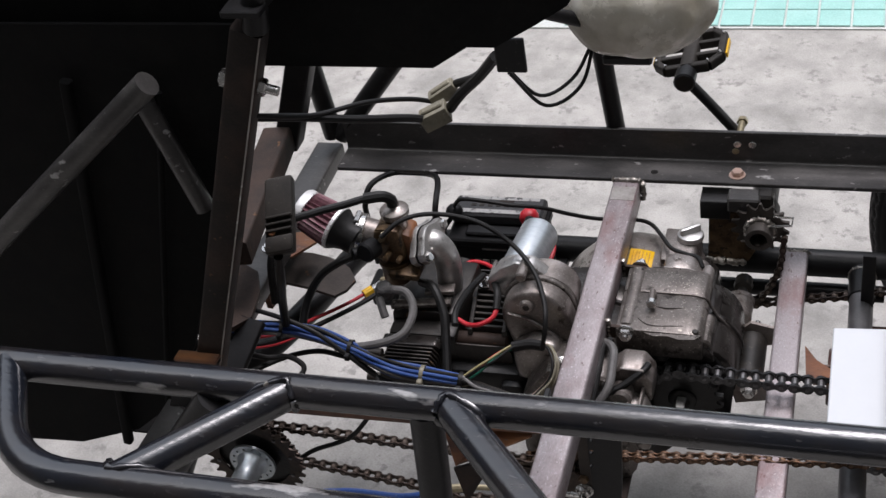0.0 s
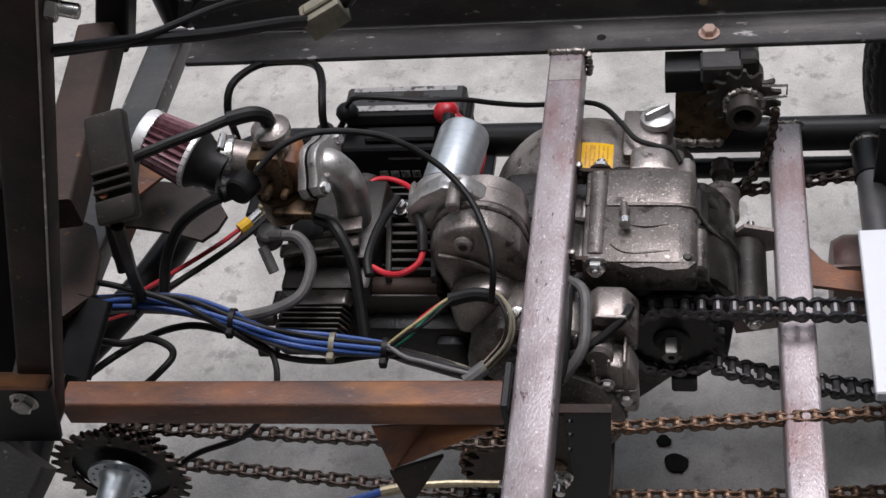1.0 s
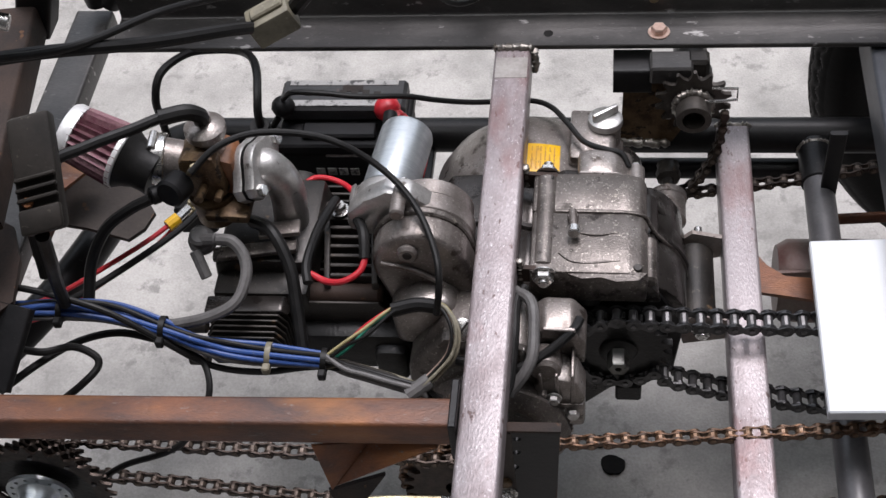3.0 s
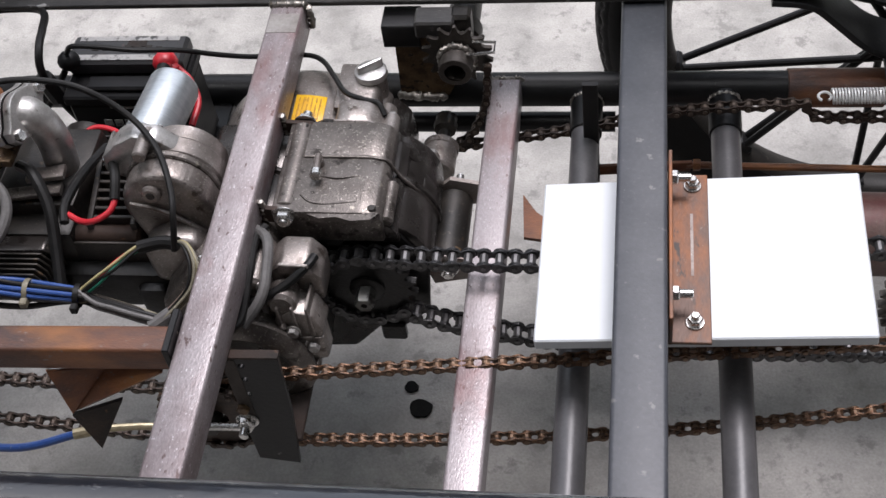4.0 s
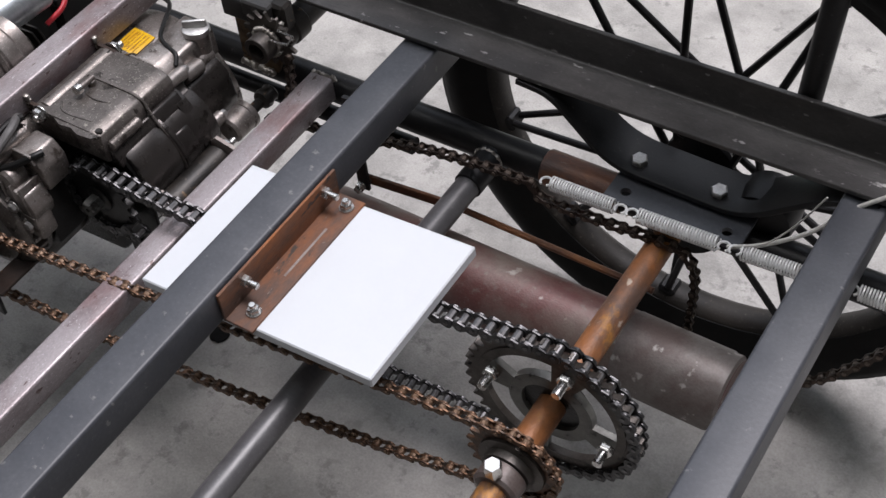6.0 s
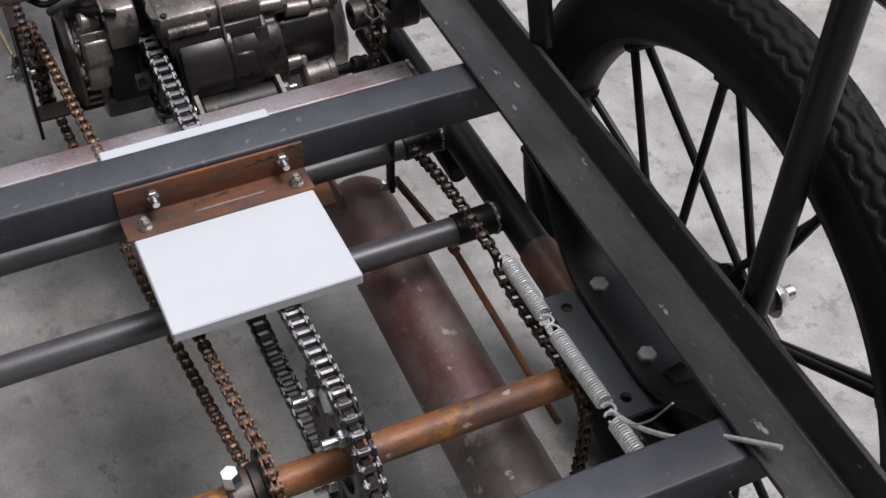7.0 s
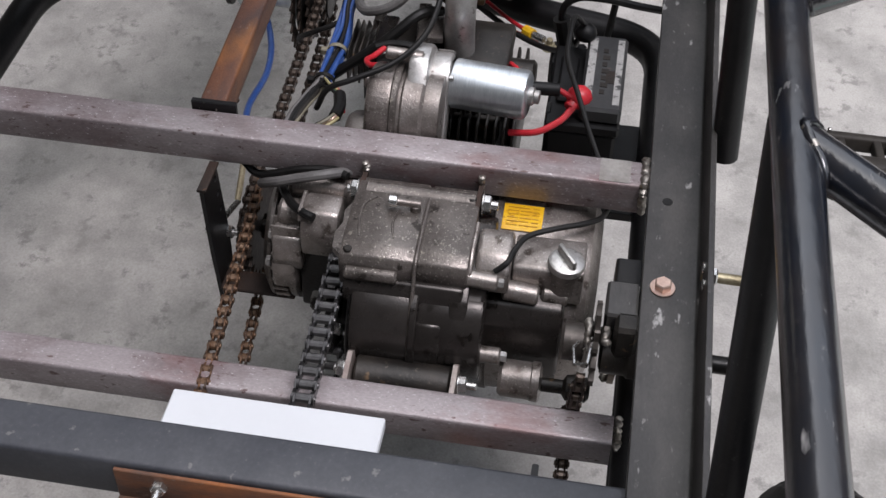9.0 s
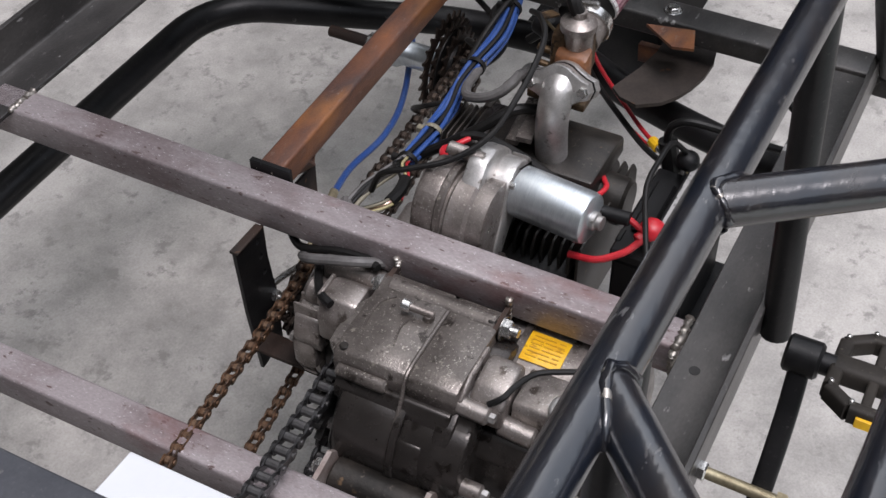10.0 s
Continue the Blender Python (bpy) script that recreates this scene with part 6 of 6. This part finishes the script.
part("block", box((0.144, -0.040, 0.396), (0.180, -0.016, 0.4145), 0.002), RAIL_STEEL, boss, "grey steel block")
part("axle", cyl((0.181, 0.03, 0.376), (0.181, 0.073, 0.376), 0.007, 16), OILY, boss)
weld((0.181, -0.050, 0.381), (0, 1, 0), 0.0155, boss, 0.0028)
clip = [(0.190, -0.056, 0.392), (0.200, -0.060, 0.396), (0.216, -0.058, 0.396), (0.217, -0.049, 0.400), (0.196, -0.047, 0.399)]
part("clip", pipe(clip, 0.0014, 6), CHROME, boss, "bright spring clip")
# crank and pedal on the outside
pedal = thing("pedal_crank", "black bicycle crank arm with a platform pedal", "pedal")
part("arm", sweep(smoothed([(0.181, 0.070, 0.376), (0.150, 0.073, 0.420), (0.112, 0.073, 0.470), (0.086, 0.071, 0.503)], 4), rsquare(0.009, 0.014, 0.003), up=(0, 1, 0)), BLACK_SATIN, pedal)
part("eye", cyl((0.086, 0.060, 0.503), (0.086, 0.083, 0.503), 0.0125, 20, bev=0.002), BLACK_SATIN, pedal)
part("spindle", cyl((0.086, 0.080, 0.503), (0.086, 0.170, 0.503), 0.0075, 16), BLACK_SATIN, pedal)
turn = Matrix.Translation((0.086, 0.130, 0.503)) @ Matrix.Rotation(radians(-11), 4, "Y") @ Matrix.Scale(0.84, 4)
ring = [(-0.045, -0.026), (-0.030, -0.044), (0.030, -0.044), (0.045, -0.026), (0.045, 0.026), (0.030, 0.044), (-0.030, 0.044), (-0.045, 0.026)]
pieces = [("rim_bar", (*a, 0), (*b, 0), 0.011, 0.015, 0.003) for a, b in zip(ring, ring[1:] + ring[:1])]
pieces += [("core", (0, -0.046, 0), (0, 0.046, 0), 0.022, 0.018, 0.006), ("cage_bar", (-0.044, -0.016, 0), (0.044, -0.016, 0), 0.008, 0.012, 0.002), ("cage_bar", (-0.044, 0.016, 0), (0.044, 0.016, 0), 0.008, 0.012, 0.002)]
for nm, a, b, w_, h_, r_ in pieces:
    bm = bar(a, b, w_, h_, r_)
    bm.transform(turn)
    part(nm, bm, GREY_PLASTIC, pedal, "black plastic pedal body")
for x in (-0.0515, 0.0515):
    bm = box((x - 0.0015, -0.020, -0.006), (x + 0.0015, 0.020, 0.002), 0.0005)
    bm.transform(turn)
    part("reflector", bm, YELLOW, pedal, "amber reflector")
for x, y in ring:
    bm = cyl((x, y, 0.006), (x, y, 0.0115), 0.0019, 8)
    bm.transform(turn)
    part("pin", bm, CHROME, pedal)

# ---- pedal sprocket at the front ----
bbs = thing("cog_hub", "silver bicycle hub with a cluster of dark cogs", "bicycle hub")
HX, HZ = -0.323, 0.306
for teeth, y in ((27, -0.3945), (24, -0.388), (20, -0.381), (16, -0.3735), (12, -0.366)):
    part("cog", toothed_ring(teeth, 0.0127 * teeth / 6.283 - 0.0135 if teeth > 16 else 0.014, y, 0.0022, (HX, HZ)), CHAIN_BROWN, bbs, "dark oily toothed cog")
part("carrier", lathe([(0.014, 0), (0.020, 0.001), (0.022, 0.012), (0.030, 0.014), (0.031, 0.022), (0.042, 0.024), (0.043, 0.0295)], (HX, -0.362, HZ), (0, -1, 0), 40), OILY, bbs, "oily black freewheel body")
for k in range(10):
    a = 2 * math.pi * (k + 0.3) / 10
    part("rivet", cyl((HX + 0.0455 * math.cos(a), -0.3955, HZ + 0.0455 * math.sin(a)), (HX + 0.0455 * math.cos(a), -0.3972, HZ + 0.0455 * math.sin(a)), 0.0022, 8, bev=0.0005), ROLLER, bbs)
part("spoke_flange", plate([(0.0262 * math.cos(2 * math.pi * k / 28), 0.0262 * math.sin(2 * math.pi * k / 28)) for k in range(28)], 0.003, Matrix.Translation((HX, -0.402, HZ)) @ Matrix(((1, 0, 0, 0), (0, 0, 1, 0), (0, 1, 0, 0), (0, 0, 0, 1))),
     holes=[(0.0215 * math.cos(2 * math.pi * k / 14), 0.0215 * math.sin(2 * math.pi * k / 14), 0.0016) for k in range(14)]), ZINC, bbs, "silver drilled hub flange")
part("sleeve", lathe([(0.018, 0), (0.014, 0.006), (0.0135, 0.040), (0.017, 0.046), (0.0175, 0.060), (0.014, 0.064)], (HX, -0.402, HZ), (0, -1, 0), 28), ZINC, bbs, "silver hub sleeve")
part("cone", cyl((HX, -0.466, HZ), (HX, -0.486, HZ), 0.011, 20), CHROME, bbs)
part("cone", cyl((HX, -0.472, HZ), (HX, -0.478, HZ), 0.017, 24), IRON, bbs)
part("axle", cyl((HX, -0.37, HZ), (HX, -0.535, HZ), 0.0065, 16), DARK_RUST, bbs)
inter = thing("intermediate_sprocket", "dark double sprocket between two chains", "sprocket")
part("sprocket", toothed_ring(22, 0.012, -0.3575, 0.003, (0.0, 0.2755)), CHAIN_BROWN, inter)
part("sprocket", toothed_ring(20, 0.012, -0.3650, 0.003, (0.0, 0.2755)), CHAIN_BROWN, inter)
part("axle", cyl((0.0, -0.345, 0.2755), (0.0, -0.380, 0.2755), 0.006, 16), IRON, inter)

# ---- clutch lever and rod under the dark tube ----
rod = thing("brake_rod", "rusty brake rod hung from a bolted lever", "rod")
part("lever", bar((0.300, -0.076, 0.375), (0.300, -0.076, 0.250), 0.014, 0.005, 0.0015, up=(0, 1, 0)), BLACK_SATIN, rod)
part("bolt", hexbolt((0.300, -0.080, 0.257), (0, -1, 0), 0.006, 0.006, 0.0, 0.004), CHROME, rod)
part("bolt", hexbolt((0.300, -0.072, 0.257), (0, 1, 0), 0.006, 0.006), CHROME, rod)
part("link", bar((0.300, -0.069, 0.257), (0.392, -0.050, 0.243), 0.004, 0.012, 0.001), RUST, rod)
part("rod", pipe([(0.385, -0.050, 0.244), (0.62, -0.052, 0.240)], 0.0035, 10), RUST, rod)
part("nut", hexbolt((0.394, -0.050, 0.244), (1, 0, 0), 0.006, 0.007), RUST_STEEL, rod)
brk2 = part("brown_gusset", plate([(0.236, -0.098), (0.240, -0.15), (0.30, -0.16), (0.30, -0.135), (0.265, -0.132), (0.25, -0.12)], 0.004, Matrix.Translation((0, 0, 0.25))), RUST, None)
tagged(brk2, "rusty brown plate below the cross tube", "plate")

# ---- wheels ----


def build_wheel(x, y, z, R, name):
    w = thing(name, "black spoked wheel with a worn treaded tyre", "wheel", "wheels")
    rt = 0.0310
    prof = []
    for k in range(15):
        a = radians(-128 + 256 * k / 14)
        prof.append((R - rt + rt * math.cos(a), rt * 1.02 * math.sin(a)))
    prof += [(R - 0.064, 0.019), (R - 0.064, -0.019)]
    tyre = part("tyre", lathe([(r, h) for r, h in prof] + [prof[0]], (x, y, z), (0, 1, 0), 96, caps=False), TYRE, w, "black rubber tyre")
    # tread: a raised cap cut by wavy grooves that run round the tyre
    bm = bmesh.new()
    n, cols = 712, 34
    ring = []
    for k in range(n):
        row = []
        a = 2 * math.pi * k / n
        wave = 0.0021 * math.sin(a * 89) + 0.0004 * math.sin(a * 13)
        for c in range(cols + 1):
            yy = (-1 + 2 * c / cols) * 0.0245
            up = 0.0018
            for g in (-0.0165, -0.0060, 0.0060, 0.0165):
                up -= 0.0024 * max(0.0, 1 - (abs(yy - g - wave * (1 if g > 0 else -1)) / 0.0022) ** 2)
            up -= 0.0022 * max(0.0, (abs(yy) - 0.0215) / 0.003) + 0.0003 * noise.noise(V(a * 40, yy * 300, 1))
            rr = R - rt + math.sqrt(rt ** 2 - yy * yy) + up
            row.append(bm.verts.new((x + rr * math.cos(a), y + yy, z + rr * math.sin(a))))
        ring.append(row)
    for u, v in zip(ring, ring[1:] + ring[:1]):
        for q in range(cols):
            bm.faces.new((u[q], u[q + 1], v[q + 1], v[q]))
    part("tread", bm, TYRE, tyre, "worn tread with wavy grooves", smooth=40)
    ri = R - 0.066
    rim = part("rim", lathe([(ri + 0.006, -0.019), (ri, -0.017), (ri - 0.006, -0.010), (ri - 0.007, 0.0), (ri - 0.006, 0.010), (ri, 0.017), (ri + 0.006, 0.019), (ri + 0.003, 0.0), (ri + 0.006, -0.019)], (x, y, z), (0, 1, 0), 96, caps=False), RIM, w, "dusty black steel rim")
    hub = part("hub", lathe([(0.014, -0.044), (0.020, -0.038), (0.036, -0.034), (0.037, -0.029), (0.022, -0.024), (0.019, 0.024), (0.037, 0.029), (0.036, 0.034), (0.020, 0.038), (0.014, 0.044)], (x, y, z), (0, 1, 0), 40), BLACK_SATIN, w, "black steel hub")
    part("axle_nut", hexbolt((x, y + (0.070 if y > 0 else -0.070), z - 0.013), (0, 1 if y > 0 else -1, 0), 0.0125, 0.012, 0.018, 0.010, 0.007), CHROME, w, "bright axle nut")
    o = 1 if y > 0 else -1
    part("axle_stub", cyl((x, y + o * 0.038, z - 0.013), (x, y + o * 0.072, z - 0.013), 0.012, 16), IRON, w)
    for k in range(11):
        a = radians(130.5 + 360 / 11 * k)
        p1 = V(x + (ri - 0.006) * math.cos(a), y, z + (ri - 0.006) * math.sin(a))
        part("lug", box((-0.010, -0.012, -0.007), (0.010, 0.012, 0.006), 0.003, m=Matrix.Translation(p1) @ Matrix.Rotation(-a - math.pi / 2, 4, "Y")), BLACK_SATIN, rim)
        for s in (-1, 1):
            b = a + s * 0.75 * (1 if k % 2 else -1)
            p0 = V(x + 0.034 * math.cos(b), y + s * 0.031, z + 0.034 * math.sin(b))
            q = p1 + V(0, s * 0.006, 0)
            part("spoke", pipe([p0, q], 0.0040, 10), BLACK_SATIN, w)
    return w


build_wheel(0.612, 0.090, 0.310, 0.312, "spoked_wheel")
build_wheel(0.612, -0.740, 0.310, 0.312, "spoked_wheel")

# strap stay of the wheel and mudguard strip below the guard pipes
part("wheel_stay", pipe([(0.7095, 0.0460, 0.440), (0.737, 0.028, far_z(0.737) - 0.012)], 0.0110, 16), BLACK_SATIN, cart, "black post pipe beside the wheel")
zs = [far_z(x) - 0.013 for x in (0.632, 1.05)]
part("mudguard_strip", bar((0.632, 0.042, zs[0]), (1.05, 0.042, zs[1]), 0.038, 0.003, 0.0008), BARE_STEEL, cart, "bare grey flat strip under the guard pipe")

# ---- front body: panels with their shade painted in as black ----
panel = thing("dash_panel", "sheet-metal dash panel above the front bars, shade painted black", "panel")
outl = [(-0.62, 0.80), (-0.15, 0.802), (-0.040, 0.802), (-0.010, 0.821), (0.012, 0.821), (0.045, 0.84), (0.072, 0.857), (0.10, 0.90), (0.06, 1.02), (-0.62, 1.02)]
part("sheet", plate(outl, 0.004, Matrix(((1, 0, 0, 0), (0, 0, 1, -0.392), (0, 1, 0, 0), (0, 0, 0, 1)))), SHADE_BLACK, panel)
part("bracket", box((-0.172, -0.462, 0.885), (-0.140, -0.389, 0.891), 0.001), BLACK_SATIN, panel)
side = thing("body_shell", "front body shell with deep shade painted black", "body shell")
part("side_sheet", plate([(-0.190, 0.850), (-0.215, 0.785), (-0.247, 0.700), (-0.283, 0.613), (-0.333, 0.490), (-0.385, 0.400), (-0.442, 0.352), (-0.523, 0.320), (-0.60, 0.315), (-0.95, 0.31), (-0.95, 0.850)], 0.004, Matrix(((1, 0, 0, 0), (0, 0, 1, -0.410), (0, 1, 0, 0), (0, 0, 0, 1)))), SHADE_BLACK, side)
part("floor_sheet", plate([(-0.392, -0.205), (-0.404, -0.235), (-0.43, -0.30), (-0.435, -0.36), (-0.56, -0.36), (-0.56, -0.205)], 0.003, Matrix.Translation((0, 0, 0.286))), SHADE_BLACK, side)
part("front_sheet", box((-0.97, -0.41, 0.31), (-0.95, -0.15, 1.02), 0.002), SHADE_BLACK, side)
part("rear_edge", bar((-0.455, -0.418, 0.34), (-0.360, -0.418, 0.80), 0.010, 0.010), SHADE_BLACK, side)
part("fold", bar((-0.40, -0.417, 0.36), (-0.275, -0.417, 0.79), 0.006, 0.006), SHADE_BLACK, side)
part("far_sheet", box((-0.95, -0.20, 0.289), (-0.43, -0.192, 0.80), 0.002), SHADE_BLACK, side)
stay = thing("front_stay", "dull grey diagonal pipe at the front of the body shell", "pipe")
part("pipe", pipe([(-0.232, -0.490, 0.846), (-0.393, -0.50, 0.715), (-0.47, -0.50, 0.65)], 0.0105, 14), RAIL_STEEL, stay)
part("strut", pipe([(-0.290, -0.424, 0.797), (-0.262, -0.424, 0.675)], 0.009, 14), RAIL_STEEL, stay)

# connectors on hanging wires
for c, dirn, s in (((-0.072, -0.322, 0.710), (0.9, 0.3, 0.35), 1.0), ((-0.071, -0.296, 0.717), (0.9, 0.3, 0.5), 0.8)):
    con = thing("wire_connector", "dirty ivory plastic wire connector on a hanging harness", "connector", "wire connectors")
    f = frame_of(dirn).to_4x4()
    part("shell", box((-0.009 * s, -0.008 * s, -0.014), (0.009 * s, 0.008 * s, 0.012), 0.0015, m=Matrix.Translation(c) @ f, seg=2), IVORY, con)
    part("latch", box((-0.004 * s, 0.007 * s, -0.010), (0.004 * s, 0.0105 * s, 0.010), 0.001, m=Matrix.Translation(c) @ f), IVORY, con)
wire("harness_cable", [(-0.192, -0.432, 0.778), (-0.18, -0.423, 0.772), (-0.16, -0.404, 0.76), (-0.122, -0.375, 0.74), (-0.091, -0.345, 0.722), (-0.080, -0.325, 0.707)], 0.0036, RUBBER, "black taped harness to a wire connector")
wire("harness_cable", [(-0.185, -0.44, 0.785), (-0.151, -0.401, 0.76), (-0.12, -0.357, 0.745), (-0.096, -0.32, 0.725), (-0.080, -0.302, 0.711)], 0.0022, RUBBER, "black taped harness to a wire connector")
wire("harness_cable", [(-0.060, -0.318, 0.715), (-0.045, -0.325, 0.735), (-0.02, -0.345, 0.765), (0.005, -0.37, 0.80)], 0.0048, RUBBER, "black taped harness to a wire connector")
wire("harness_cable", [(-0.060, -0.292, 0.724), (-0.035, -0.315, 0.745), (-0.01, -0.345, 0.775), (0.005, -0.37, 0.80)], 0.0038, RUBBER, "black taped harness to a wire connector")
tab = part("panel_tab", box((0.010, -0.388, 0.796), (0.034, -0.384, 0.826), 0.001), BLACK_SATIN, None)
tagged(tab, "black steel tab below the dash panel", "bracket")
lamp = thing("wrapped_lamp", "lamp wrapped in yellowed plastic film", "lamp")
part("film", blob((0.1112, -0.3140, 0.8186), 0.0510, squash=(1.2, 0.8, 0.92), sub=5, jitter=0.10), FILM, lamp)
part("base", box((0.0795, -0.3272, 0.7658), (0.1200, -0.2964, 0.7746), 0.002), BLACK_SATIN, lamp)
part("stem", pipe([(0.0909, -0.3122, 0.7922), (0.03, -0.372, 0.845)], 0.0055, 14), BLACK_SATIN, lamp)
wire("lamp_lead", [(0.0710, -0.3170, 0.7818), (0.0547, -0.3278, 0.7544), (0.0304, -0.3465, 0.7489), (0.012, -0.37, 0.79)], 0.0016, RUBBER, "thin black lamp lead")
wire("lamp_lead", [(0.0727, -0.3125, 0.7862), (0.0611, -0.3278, 0.7479), (0.0343, -0.3465, 0.7393), (0.014, -0.37, 0.785)], 0.0016, RUBBER, "thin black lamp lead")

# regulator beside the filter
reg = thing("regulator", "dusty black finned regulator box by the air filter", "regulator")
f = Matrix.Translation((-0.2450, -0.334, 0.5955)) @ Matrix(((0.96, 0.14, 0.24, 0), (0.28, -0.72, -0.62, 0), (0.086, -0.68, 0.73, 0), (0, 0, 0, 1)))
part("body", box((-0.0138, -0.038, -0.012), (0.0138, 0.036, 0.010), 0.003, m=f, seg=2), GREY_PLASTIC, reg)
part("end_block", box((-0.0134, 0.020, 0.006), (0.0134, 0.036, 0.015), 0.002, m=f, seg=2), GREY_PLASTIC, reg)
part("screw", cyl(f @ V(-0.007, 0.016, 0.009), f @ V(-0.007, 0.016, 0.0135), 0.0035, 12), RUST_STEEL, reg)
for k in range(3):
    part("fin", box((-0.0132, 0.000 + 0.0065 * k, 0.009), (0.0132, 0.003 + 0.0065 * k, 0.0155), 0.001, m=f), GREY_PLASTIC, reg)
wire("regulator_lead", [(-0.243, -0.361, 0.569), (-0.254, -0.35, 0.53), (-0.275, -0.325, 0.48), (-0.29, -0.308, 0.428)], 0.0048, RUBBER, "black lead below the regulator box")
gus = thing("curved_gusset", "dark curved steel gusset with a rusty edge", "bracket")
gp = [(-0.400, -0.178), (-0.358, -0.178), (-0.325, -0.184), (-0.286, -0.196), (-0.275, -0.184), (-0.270, -0.166), (-0.284, -0.146), (-0.300, -0.135), (-0.318, -0.128), (-0.340, -0.123), (-0.365, -0.122), (-0.410, -0.131)]
part("web", plate(gp, 0.004, Matrix.Translation((0, 0, 0.366))), GUSSET, gus)
part("rusty_edge", bar((-0.372, -0.200, 0.355), (-0.366, -0.130, 0.360), 0.008, 0.020, 0.001), RUST, gus)

# ---- tiled porch beyond the yard ----
tiles = part("tile_bed", box((-1.5, 1.045, -0.02), (4.0, 3.4, 0.004), 0.0), GROUT, None)
tagged(tiles, "pale grout bed of a tiled porch floor", "tiled floor", kind="structure")
tm = None
for i in range(14):
    for j in range(5):
        m = Matrix.Translation((-0.3 + 0.062 * i, 1.052 + 0.062 * j, 0.004))
        if tm is None:
            tm = part("tile", box((0, 0, 0), (0.058, 0.058, 0.004), 0.001), TILE, tiles)
            tm.matrix_basis = m
        else:
            shared("tile", tm, m, tiles)
# pits in the floor: black discs put in for the shade inside them
for x, y, r in ((0.117, -0.179, 0.0125), (0.104, -0.152, 0.0075), (-0.017, -0.177, 0.0115)):
    bm = lathe([(r, 0.0), (r * 0.92, 0.0015)], (x, y, 0.0012), (0, 0, 1), 26)
    for v in bm.verts:
        d = V(v.co.x - x, v.co.y - y, 0)
        v.co += d * 0.22 * noise.noise(V(d.x / r * 1.6 + x * 50, d.y / r * 1.6, 3.1))
    h = part("floor_pit", bm, SHADE_BLACK, None)
    tagged(h, "black disc for the shade inside a floor pit", "pit", kind="structure")
